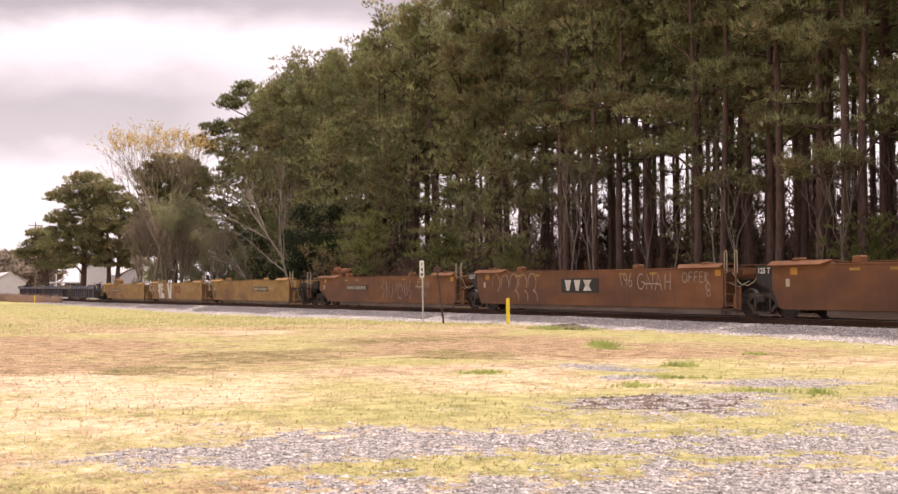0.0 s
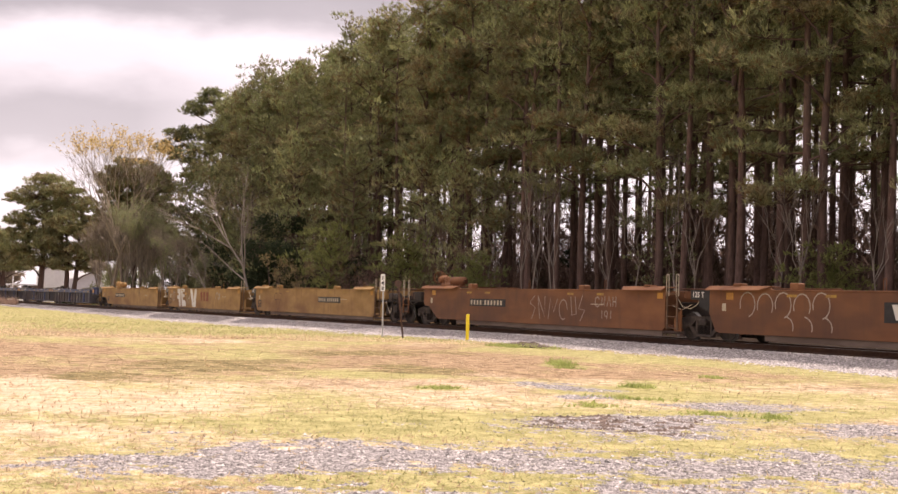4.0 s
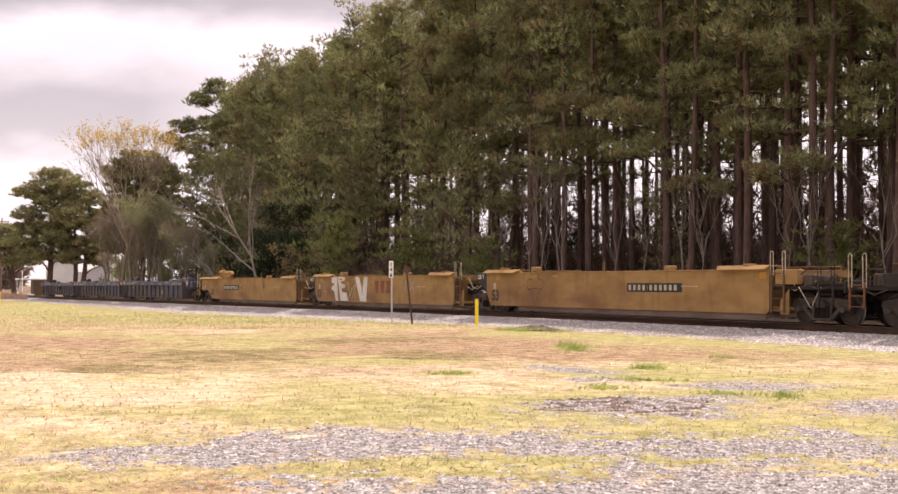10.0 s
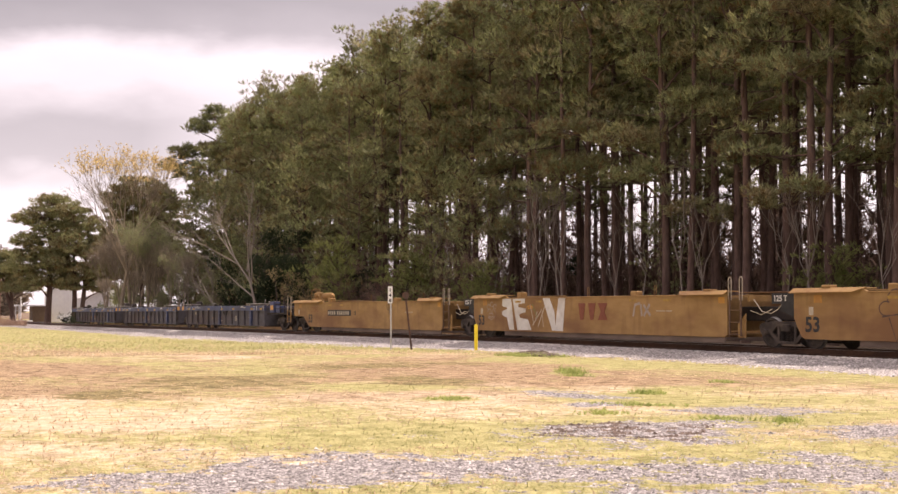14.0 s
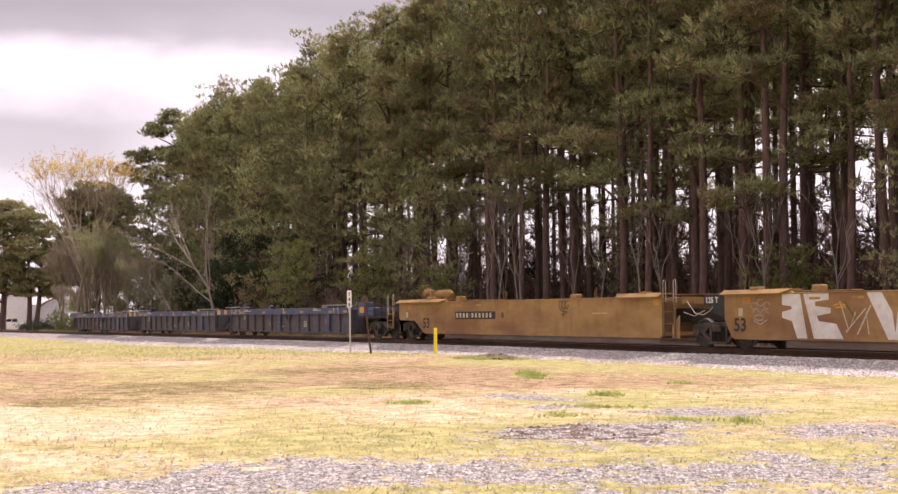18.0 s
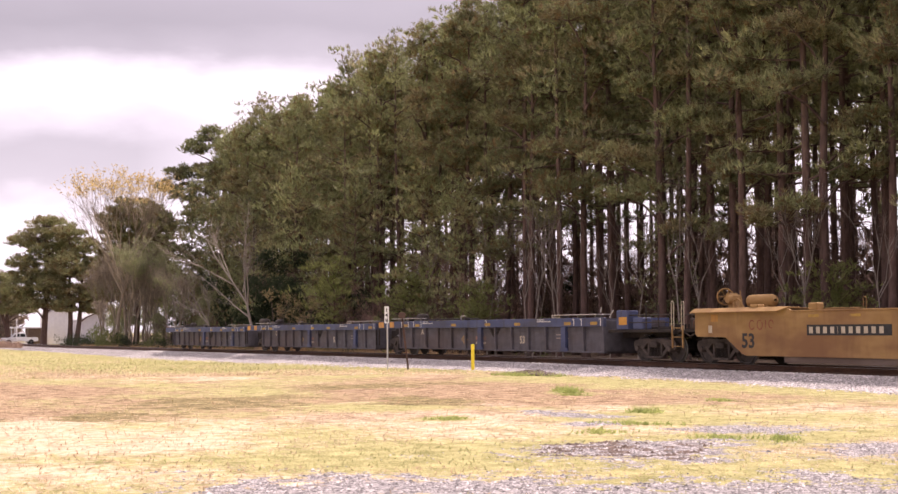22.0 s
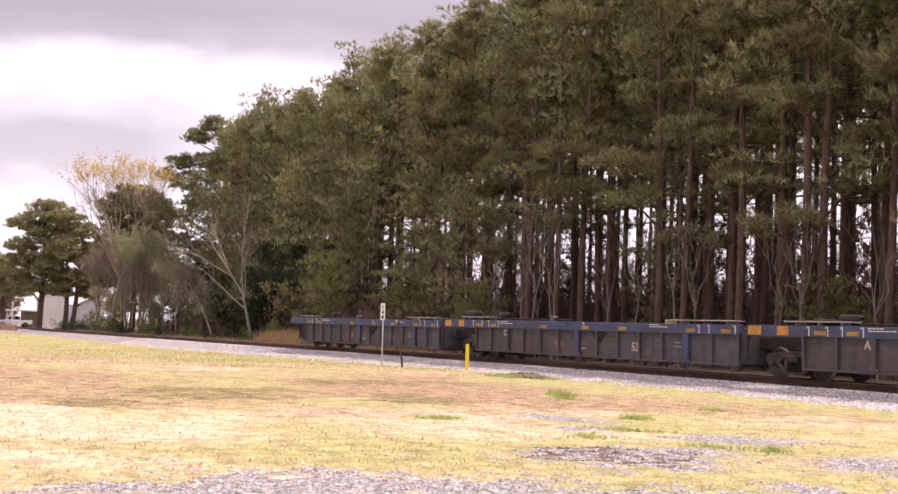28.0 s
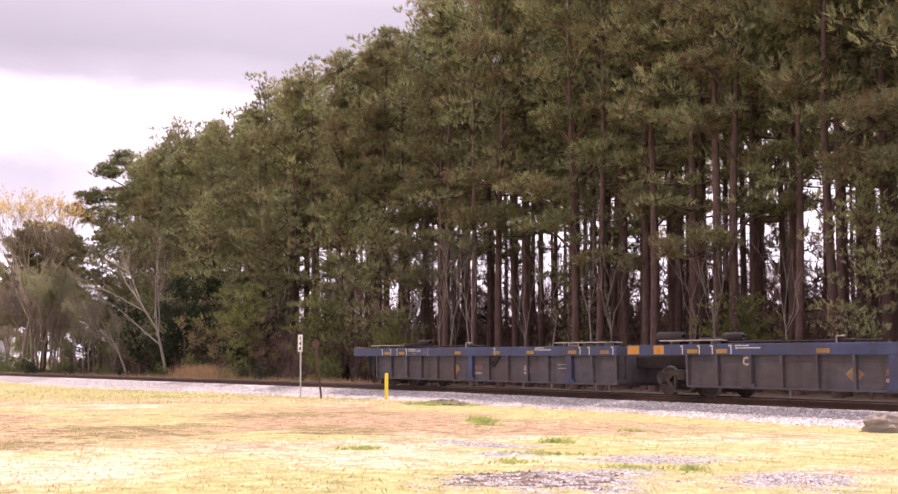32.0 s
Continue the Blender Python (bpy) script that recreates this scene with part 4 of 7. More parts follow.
        k.tube([(-1.8, -1.3, 1.1), (-1.2, -1.34, 0.9), (-0.7, -1.34, 1.05)], 0.02, 6)
        part("brake_gear", k, M["truck"], car, "dark brake gear and pipes")
        ladder(car, mat, -2.0, -1.45, -1.45, 0.5, 1.25, 2.05, 3)
        lv = Build()
        for k in range(4):
            lv.tube([(-1.35 + k * 0.16, -1.35, 1.15), (-1.3 + k * 0.18, -1.38, 1.42 + 0.05 * (k % 2))], 0.02, 6)
        part("valve_levers", lv, M["rustpost"], car)
    if front_end or rear_end:
        x = L + 1.3 if front_end else -2.0
        d = 1 if front_end else -1
        c = Build().box(x, x + d * 0.55, -0.14, 0.14, 0.76, 0.98, 0.03).box(x + d * 0.4, x + d * 0.62, -0.2, 0.2, 0.70, 1.02, 0.05)
        part("coupler", c, M["iron"], car)
    if gear:
        brake_gear(car, mat, -0.85)
    for x, h in ((1.9, 0.09), (4.4, 0.10), (xf - 1.2, 0.06), (xf - 5.2, 0.05)):
        st = Build().box(x, x + 0.36, -1.5, -1.2, 1.66 if 3.6 < x < xf - 2.5 else 1.785, 1.785 + h, 0.03)
        part("container_guide", st, mat, car)
    for x in (xr + 4.6, xf - 7.5):
        po = Build()
        u_rail(po, x, 1.3, 1.6, 2.1, 0.12)
        part("far_grab_rail", po, mat, car)
    # reflectors and small labels
    panel("reflector", M["orange"], car, xr + 0.82, xr + 1.14, 1.36, 1.58)
    panel("label", M["cream"], car, xr + 0.62 if not rear_end else xr + 0.68, xr + 0.80 if not rear_end else xr + 0.86, 1.00, 1.24, label="pale consolidated label")
    for x in (L * 0.22, L * 0.30, L * 0.62, L * 0.72):
        panel("label", M["amber"], car, x, x + 0.42, 1.46, 1.54, label="small amber reflective label")
    panel("reflector", M["orange"], car, xf - 0.42, xf - 0.12, 1.38, 1.58)
    bars("small_print", M["cream"], car, L * 0.70, 1.12, (0.5, 0.32), 0.03)
    return car


def rib_car(s0, length, c0, c1, x0, label, group, rear_end=False, front_end=False, mark=""):
    """A well car unit with a blue top chord over ribbed grey side sheets."""
    car = thing("well_car", on_track(S0 + s0), label, "well car", group)
    MOVING.append((car, s0))
    L = length
    x1 = c1 - 0.05
    for s in (-1, 1):
        chord = part("top_chord", Build().box(c0, c1, s * 1.36, s * 1.5, 1.27, 1.60, 0.012), M["blue"], car, "blue painted top chord")
        part("side_sheet", Build().box(x0, x1, s * 1.34, s * 1.365, 0.34, 1.27, 0.006), M["grime"], car)
        part("bottom_rail", Build().box(x0, x1, s * 1.32, s * 1.47, 0.30, 0.36, 0.01), M["grime"], car)
        part("side_ledge", Build().box(x0 + 0.1, x1 - 0.1, s * 1.365, s * 1.40, 1.10, 1.14, 0.004), M["grime"], car)
        n = 13
        for k in range(n + 1):
            x = x0 + 0.03 + (x1 - x0 - 0.06) * k / n
            wide = k in (2, 6, 11)
            w = 0.15 if wide else 0.045
            p = [(s * 1.365, 1.27), (s * 1.495, 1.27), (s * (1.50 if wide else 1.46), 0.36), (s * 1.365, 0.36)]
            b = Build()
            vs = [(x - w, y, z) for y, z in p] + [(x + w, y, z) for y, z in p]
            b.add(vs, [(0, 1, 2, 3), (7, 6, 5, 4), (0, 4, 5, 1), (1, 5, 6, 2), (2, 6, 7, 3), (3, 7, 4, 0)])
            if wide:
                b.box(x - 0.26, x + 0.26, s * 1.43, s * 1.49, 0.33, 0.46, 0.03)
            part("rib", b, M["blue"] if wide and k != 2 else M["grime"], car, "blue painted post" if wide and k != 2 else "")
        if s < 0:
            near = chord
    bearer = Build().box(-0.1, 0.1, -1.33, 1.33, 0.28, 0.42, 0.01).mesh("cross_bearer", M["grime"])
    for k in range(10):
        part("cross_bearer", bearer, None, car, at=pose(x0 + 0.4 + k * (x1 - x0 - 0.8) / 9, 0, 0))
    for x in (x0 + 0.05, x1 - 0.12):
        part("end_bulkhead", Build().box(x, x + 0.07, -1.38, 1.38, 0.36, 1.5, 0.01), M["grime"], car)
    for a, b2 in ((min(-0.35, c0 + 0.1), x0 + 0.4), (x1 - 0.3, L + 0.3)):
        part("centre_sill", Build().box(a, b2, -0.6 if a < 0 else -0.56, 0.6 if a < 0 else 0.56, 0.84 if a < 0 else 0.86, 1.28 if a < 0 else 1.255, 0.03), M["iron"], car)
    # end walkways with a pale edge
    for a, b2 in ((c0 + 1.6, c0 + 4.1), (c1 - 3.4, c1 - 0.4)):
        w = Build().box(a, b2, -1.52, -0.9, 1.70, 1.735, 0.006)
        for x in (a + 0.35, (a + b2) / 2, b2 - 0.35):
            w.box(x - 0.03, x + 0.03, -1.35, -1.0, 1.58, 1.70, 0.006)
        part("walkway", w, M["deck"], car, "worn pale walkway grating")
    part("pipe_run", Build().tube([(c0 + 4.3, -1.2, 1.66), (L * 0.4, -1.2, 1.66)], 0.03, 6).box(L * 0.34, L * 0.34 + 0.24, -1.3, -1.1, 1.6, 1.72, 0.03), M["iron"], car)
    g = Build()
    g.box(L * 0.325, L * 0.325 + 0.05, -1.3, -1.26, 1.6, 1.78, 0.01).box(L * 0.325, L * 0.325 + 0.16, -1.3, -1.1, 1.76, 1.8, 0.01)
    part("lift_eye", g, M["deck"], car, "pale bent bracket")
    v = Build().box(0.9, 1.6, -1.25, -0.6, 1.62, 1.80, 0.05).lathe([(1.7, 0.08), (1.75, 0.15), (2.45, 0.15), (2.5, 0.08)], "x", 14, (0, -0.9, 1.80))
    part("brake_valve", v, M["iron"], car, smooth=True)
    if not front_end and not rear_end:
        rz = Build().lathe([(-1.35, 0.1), (-1.3, 0.18), (-0.2, 0.18), (-0.15, 0.1)], "x", 16, (0, -0.85, 1.83))
        part("air_reservoir", rz, M["iron"], car, smooth=True)
    sp = panel("stencil_plate", M["cream"], car, L * 0.70, L * 0.70 + 0.62, 1.60, 1.73, -1.40, "pale plate with unreadable marks")
    bars("stencil_bar", M["black"], sp, L * 0.70 + 0.1, 1.635, (0.08, 0.07, 0.08, 0.05), 0.055, 0.05, -1.407)
    # marks on the chord
    if not rear_end:
        for x, w in ((c0 + 0.06, 0.57), (c0 + 1.32, 0.48)):
            panel("reflector", M["orange"], car, x, x + w, 1.30, 1.57, label="square orange reflector")
    tick = Build().box(0, 0.04, -1.505, -1.498, 1.30, 1.57, 0.002).box(-0.08, 0.04, -1.506, -1.499, 1.53, 1.57, 0.002).mesh("tick_mark", M["white"])
    ticks = [c0 + 2.62, c0 + 3.36, c0 + 3.92, c0 + 4.7, c1 - 1.95, c1 - 1.45, c1 - 0.2, L * 0.455]
    for x in ticks:
        part("tick_mark", tick, None, car, "white guide mark", at=pose(x, 0, 0))
    for x in (c0 + 2.85, c0 + 4.1, c1 - 2.6, c1 - 0.85, L * 0.30, L * 0.57, L * 0.45):
        panel("label", M["amber"], car, x, x + 0.46, 1.33, 1.45, label="small amber reflective label")
    for dz, run in ((0.07, (0.10, 0.16, 0.08, 0.13)), (0.0, (0.14, 0.09, 0.17, 0.11, 0.12, 0.08, 0.13))):
        bars("small_print", M["white"], car, c0 + 4.9, 1.46 + dz, run, 0.035, 0.025)
    for dz, run in ((0.07, (0.10, 0.16, 0.08, 0.13)), (0.0, (0.14, 0.09, 0.17, 0.11, 0.12, 0.08, 0.13))):
        bars("small_print", M["white"], car, c1 - 4.55, 1.46 + dz, run, 0.035, 0.025)
    bars("small_print", M["chalk"], car, x1 - 3.3, 0.95, (0.3, 0.36), 0.03, 0.08, -1.369)
    bars("small_print", M["chalk"], car, x1 - 3.3, 0.82, (0.5, 0.26), 0.03, 0.08, -1.369)
    bars("faded_lettering", M["rustpaint"], car, x0 + 7.35, 0.74, (0.16, 0.14, 0.15, 0.14, 0.16), 0.16, 0.04, -1.369)
    bars("faded_lettering", M["chalk"], car, x0 + 7.35, 0.57, (0.12, 0.14, 0.1, 0.14, 0.12, 0.1), 0.09, 0.03, -1.369)
    part("faded_diamond", Build().plate([(x0 + 6.03, 0.76), (x0 + 6.35, 0.52), (x0 + 6.67, 0.76), (x0 + 6.35, 1.0)], -1.371, -1.366), M["ochrepaint"], car, "faded ochre diamond mark")
    part("gusset", Build().plate([(x0 + 8.55, 1.26), (x0 + 9.5, 1.26), (x0 + 9.12, 0.86), (x0 + 8.95, 0.86)], -1.42, -1.37).tube([(x0 + 8.8, -1.45, 1.2), (x0 + 9.0, -1.45, 0.98), (x0 + 9.15, -1.45, 1.06)], 0.025, 6), M["iron"], car, "dark triangular bracket")
    letters("lettering", "53", 0.42, M["cream"], car, x0 + 11.0, -1.369, 0.62, "faded cream number")
    if mark:
        letters("lettering", mark, 0.34, M["cream"], car, x0 + 2.42, -1.51, 0.98, "faded white letter")
    strokes("graffiti", M["chalk"], car, [arc(0.2, 0.15, 0.14, 0.1, 30, 330), arc(0.6, 0.1, 0.12, 0.14, 0, 180), [(0.9, 0), (1.0, 0.25), (1.15, 0.02)], arc(1.35, 0.12, 0.1, 0.12, 90, 300)],
            c0 + 5.2, 1.30, 0.03, label="thin white sprayed scribble") if rear_end else None
    if not front_end:
        ladder(car, M["iron"], x1 + 0.05, x1 + 0.42, -1.45, 0.5, 1.27, 1.3, 3)
    if front_end:
        b = Build().box(c1, L + 1.45, -1.3, 1.3, 1.05, 1.16, 0.015)
        part("valve_box", Build().box(c1 + 1.5, c1 + 2.1, -1.3, -0.9, 1.16, 1.58, 0.03), M["blue"], car, "blue valve box")
        part("control_box", Build().box(c1 + 0.62, c1 + 1.32, -1.38, -0.9, 1.16, 1.84, 0.03), M["blue"], car, "blue control box")
        part("end_platform", b, M["iron"], car)
        panel("reflector", M["orange"], car, c1 + 0.80, c1 + 1.28, 1.32, 1.60, -1.385, label="square orange reflector")
        r = Build()
        for x in (c1 + 2.3, L + 0.55):
            r.tube([(x, -1.3, 1.1), (x, -1.3, 2.0)], 0.025, 6)
        r.tube([(c1 + 0.6, -1.3, 1.66), (L + 1.35, -1.3, 1.66)], 0.02, 6).tube([(c1 + 0.6, -1.3, 1.4), (L + 1.35, -1.3, 1.4)], 0.02, 6)
        part("handrail", r, M["iron"], car)
        part("lever", Build().tube([(c1 + 0.1, -1.3, 1.6), (c1 + 0.35, -1.3, 1.85)], 0.025, 6), M["deck"], car, "pale lever")
        part("lever", Build().tube([(c1 - 0.45, -1.3, 1.78), (c1 - 0.4, -1.3, 1.98)], 0.025, 6), M["deck"], car, "pale lever")
    if rear_end:
        part("end_frame", Build().box(c0 + 1.25, x0 - 0.03, -1.36, 1.36, 0.5, 1.27, 0.02).box(c0 + 0.1, c0 + 1.25, -0.9, 0.9, 1.0, 1.27, 0.02), M["iron"], car)
        ladder(car, M["iron"], c0 + 1.35, c0 + 1.85, -1.42, 0.4, 1.27, 1.3, 3)
        part("end_block", Build().box(c0 - 0.02, c0 + 0.62, -1.46, -1.1, 1.30, 1.66, 0.03), M["rustpost"], car, "rusty end block")
    x, d = (L + 1.4, 1) if front_end else (c0, -1)
    if front_end or rear_end:
        c = Build().box(x, x + d * 0.7, -0.14, 0.14, 0.76, 0.98, 0.03).box(x + d * 0.55, x + d * 0.78, -0.2, 0.2, 0.70, 1.02, 0.05)
        if rear_end:
            c.tube([(x - 0.45, -1.1, 1.38), (x + 0.1, -1.1, 1.40)], 0.03, 6).box(x - 0.5, x - 0.38, -1.16, -1.04, 1.3, 1.46, 0.02)
        part("coupler", c, M["iron"], car)
    return car


def build_train():
    blue, tan, rust = "blue articulated well cars", "yellow articulated well cars", "brown articulated well cars"
    lb = "empty blue and grimy grey ribbed well car unit"
    rib_car(-64.95, 18.02, -3.14, 15.35, -1.07, lb + ", last of train", blue, rear_end=True)
    rib_car(-46.93, 19.33, -2.15, 17.36, 0.62, lb, blue, mark="C")
    rib_car(-27.6, 20.3, -1.6, 17.85, 0.75, lb, blue, front_end=True, mark="A")
    lt = "empty faded yellow rust-stained well car unit"
    a = smooth_car(-3.8, 20.1, M["tan"], lt + " with brake wheel", tan, rear_end=True, gear=True, inset=2.2, xr=-0.75)
    c = smooth_car(16.3, 19.6, M["tan"], lt + " with white graffiti", tan, load_text="125 T", inset=2.2)
    b = smooth_car(35.9, 20.0, M["tan"], lt + " with black number panel", tan, front_end=True, load_text="125 T")
    lr = "empty rust-brown well car unit"
    x = smooth_car(59.4, 19.6, M["rust"], lr + " with brake wheel and number panel", rust, rear_end=True, gear=True, inset=1.5, xr=0.25)
    y = smooth_car(79.0, 19.6, M["rust"], lr + " with white scrawls and black logo panel", rust, load_text="125 T", inset=1.4)
    smooth_car(98.6, 19.6, M["rust"], lr + " with dark stains", rust, load_text="125 T", mark_at=0.2, xr=1.0)

    # marks: x counts from each unit's rear truck
    def number(car, x, w):
        p = panel("number_panel", M["black"], car, x, x + w, 0.93, 1.24, label="black number panel with plain pale bars")
        k = (w - 0.2) / 10.5
        bars("number_bar", M["cream"], p, x + 0.1, 0.99, [k * 0.52] * 4 + [k * 0.04] + [k * 0.52] * 6, 0.19, k * 0.46, -1.515)

    def logo(mat, parent, x, z, w, h, label):
        """Two wedges and an hourglass in place of a company mark."""
        for k, out in enumerate((((0.04, 1), (0.74, 1), (0.54, 0), (0.24, 0)),) * 2 + (((0, 1), (0.9, 1), (0.62, 0.5), (0.9, 0), (0, 0), (0.28, 0.5)),)):
            part("logo_shape", Build().plate([(x + (k + a) * w, z + b * h) for a, b in out], -1.517, -1.512 if mat is M["white"] else -1.501), mat, parent, label)

    number(a, 4.35, 3.2)
    letters("lettering", "53", 0.62, M["black"], a, 0.75 + 0.75, -1.503, 0.55, "black stencilled number")
    letters("lettering", "B", 0.3, M["black"], a, 8.0, -1.503, 0.98, "black stencilled letter")
    strokes("graffiti", M["redspray"], a, [arc(0.1, 0.1, 0.12, 0.14, 40, 330), arc(0.45, 0.1, 0.12, 0.14, 60, 400), [(0.7, 0), (0.72, 0.25)], arc(0.95, 0.12, 0.1, 0.12, 0, 300)], 1.9, 1.15, 0.035, label="faded red sprayed scrawl")
    strokes("graffiti", M["black"], a, [arc(0.1, 0.25, 0.1, 0.15, 0, 360), arc(0.3, 0.25, 0.1, 0.15, 0, 360), arc(0.5, 0.25, 0.1, 0.15, 0, 360), [(0.3, 0.1), (0.3, -0.2)], [(0.05, 0.05), (0.55, -0.02)], [(0.15, -0.12), (0.45, -0.06)]], 12.0, 1.2, 0.03, label="thin black sprayed figure")
    # broad white block letters
    z0, z1 = 0.36, 1.63
    block = "broad white sprayed block letter"
    for line in ([(3.3, z1), (3.85, z1), (4.05, 0.36), (3.75, z0), (3.6, 0.85), (3.3, 0.95), (3.3, 1.12), (3.6, 1.2), (3.58, 1.28), (3.3, 1.32)],
                 [(3.95, z1), (4.7, z1), (4.7, 1.45), (4.3, 1.40), (4.3, 1.28), (4.75, 1.22), (4.75, 1.08), (4.35, 1.0), (4.40, 0.85), (4.9, 0.78), (5.1, z0), (4.25, z0)]):
        part("graffiti", Build().plate([(3.25 + (a - 3.3) * 1.28, h) for a, h in line], -1.508, -1.501), M["white"], c, block)
    for line in ([(6.1, z1), (6.6, z1), (6.95, 1.1), (7.05, z0 + 0.02), (6.8, z0)], [(7.25, z1), (7.72, z1), (7.55, z0), (7.0, z0), (7.1, 0.95)]):
        part("graffiti", Build().plate([(a + 0.3, h) for a, h in line], -1.508, -1.501), M["white"], c, block)
    strokes("graffiti", M["cream"], c, [[(0, 1.3), (0.3, 0.5), (0.55, 1.0)], [(0.2, 0.45), (0.9, 1.1), (1.0, 0.4)], [(0.6, 0.4), (1.1, 1.2)]], 5.45, 0.1, 0.05, label="thin yellowish sprayed lines")
    logo(M["redspray"], c, 8.9, 0.80, 0.66, 0.62, "dull red logo shape")
    strokes("graffiti", M["chalk"], c, [[(0, 0), (0.1, 0.4), (0.4, 0.45)], [(0.45, 0.42), (0.5, 0.0)], [(0.6, 0.4), (0.8, 0.2), (1.0, 0.02)], [(0.95, 0.42), (0.62, 0.0)]], 12.4, 0.95, 0.10, label="faded pale sprayed marks")
    strokes("graffiti", M["chalk"], c, [arc(0.15, 0.35, 0.14, 0.1, 0, 320), arc(0.42, 0.45, 0.13, 0.1, 40, 360), arc(0.68, 0.36, 0.12, 0.1, 0, 300), [(0.05, 0.15), (0.25, 0.28), (0.4, 0.12), (0.55, 0.26), (0.75, 0.12)], arc(0.35, 0.0, 0.2, 0.08, 20, 340), [(0.1, -0.08), (0.4, -0.2), (0.7, -0.05)]], 1.95, 0.95, 0.035, label="crowded pale sprayed scribble")
    strokes("graffiti", M["orange"], c, [[(0.0, 0.0), (0.22, 0.06), (0.5, 0.0)], [(0.1, -0.05), (0.45, -0.04)]], 5.2, 1.28, 0.05, label="short orange sprayed dash")
    strokes("graffiti", M["leaf"], c, [[(0.0, 0.55), (0.2, 0.3), (0.42, 0.0)]], 5.6, 0.85, 0.05, label="thin green sprayed line")
    letters("lettering", "53", 0.56, M["black"], c, 1.2, -1.503, 0.55, "black stencilled number")
    number(b, 10.95, 3.1)
    letters("lettering", "53", 0.62, M["black"], b, 1.25, -1.503, 0.52, "black stencilled number")
    strokes("graffiti", M["rustpost"], b, [arc(0.25, 0.85, 0.25, 0.2, 60, 300), arc(0.6, 1.1, 0.3, 0.28, -20, 200), arc(1.0, 0.85, 0.25, 0.2, -120, 120), [(0.1, 0.62), (0.7, 0.7), (1.2, 0.62)], [(0.35, 0.6), (0.6, -0.05), (0.95, 0.6)]],
            4.1, 0.34, 0.035, label="thin dark sprayed cone outline")
    number(x, 4.6, 3.0)
    strokes("graffiti", M["chalk"], x, [[(0.35, 0.9), (0, 0.62), (0.4, 0.45), (0.15, 0.0)], [(0.6, 0.9), (0.75, 0.0)], [(0.6, 0.9), (1.1, 0.1), (1.1, 0.9)], [(1.35, 0), (1.5, 0.8), (1.75, 0.3), (2.0, 0.8)], arc(2.4, 0.4, 0.28, 0.38, 0, 300), [(2.9, 0.9), (3.0, 0.2), (3.3, 0.25), (3.2, 0.9)], [(3.7, 0.95), (3.45, 0.45), (3.85, 0.4), (3.55, 0.0)]],
            9.5, 0.5, 0.04, label="thin white sprayed scrawl")
    strokes("graffiti", M["chalk"], x, [arc(0.15, 0.6, 0.14, 0.18, 30, 330), [(0.4, 0.45), (0.42, 0.78), (0.6, 0.46), (0.62, 0.8)], [(0.75, 0.44), (0.88, 0.8), (1.0, 0.44)], [(1.12, 0.8), (1.12, 0.44)], [(1.3, 0.8), (1.3, 0.44)], [(1.12, 0.62), (1.3, 0.62)],
                                        [(0.45, 0.3), (0.45, 0.0)], arc(0.7, 0.18, 0.1, 0.1, 0, 360), [(0.8, 0.2), (0.75, 0.0)], [(1.0, 0.3), (1.0, 0.0)]], 14.0, 0.62, 0.04, label="thin white sprayed scrawl")
    p = panel("logo_panel", M["black"], y, 8.05, 10.75, 0.80, 1.36, label="black panel with plain white logo strokes")
    logo(M["white"], p, 8.3, 0.88, 0.68, 0.42, "plain white logo shape")
    loops = []
    for k in range(5):
        loops.append(arc(k * 0.78, 1.0 - 0.04 * (k % 2), 0.34, 0.38, -30 if k % 2 else -80, 200))
        if k > 1:
            loops.append(arc(k * 0.78 + 0.05, 0.35, 0.38, 0.32, 80, -20))
    strokes("graffiti", M["chalk"], y, loops, 2.6, 0.22, 0.045, label="large looping white sprayed scrawl")
    strokes("graffiti", M["chalk"], y, [[(0, 0.52), (0.12, 0.08)], arc(0.36, 0.40, 0.10, 0.12, 0, 360) + [(0.46, 0.38), (0.42, 0.08)], [(0.72, 0.55), (0.58, 0.3)] + arc(0.68, 0.17, 0.10, 0.12, 150, 510)], 12.2, 0.98, 0.04, label="thin white sprayed scrawl")
    strokes("graffiti", M["chalk"], y, [arc(0.25, 0.3, 0.22, 0.28, 60, 340) + [(0.46, 0.28), (0.28, 0.28)], [(0.6, 0.0), (0.62, 0.55), (0.95, 0.0), (0.98, 0.56)], [(1.12, 0.0), (1.32, 0.56), (1.5, 0.0)], [(1.2, 0.2), (1.44, 0.2)], [(1.7, 0.0), (1.72, 0.55)], [(2.0, 0.0), (2.02, 0.58)], [(1.7, 0.28), (2.0, 0.28)]],
            13.3, 0.92, 0.05, label="white sprayed scrawl")
    strokes("graffiti", M["chalk"], y, [arc(0.14, 0.16, 0.14, 0.17, 0, 360), [(0.36, 0.0), (0.38, 0.34), (0.58, 0.35)], [(0.37, 0.18), (0.53, 0.18)], [(0.66, 0.0), (0.68, 0.34), (0.88, 0.35)], [(0.67, 0.18), (0.83, 0.18)], [(1.16, 0.34), (0.97, 0.34), (0.96, 0.0), (1.16, 0.0)], [(0.97, 0.18), (1.12, 0.18)],
                                        [(1.26, 0.0), (1.26, 0.34), (1.40, 0.28), (1.27, 0.17), (1.42, 0.0)]], 16.0, 1.18, 0.045, label="row of white sprayed letters")
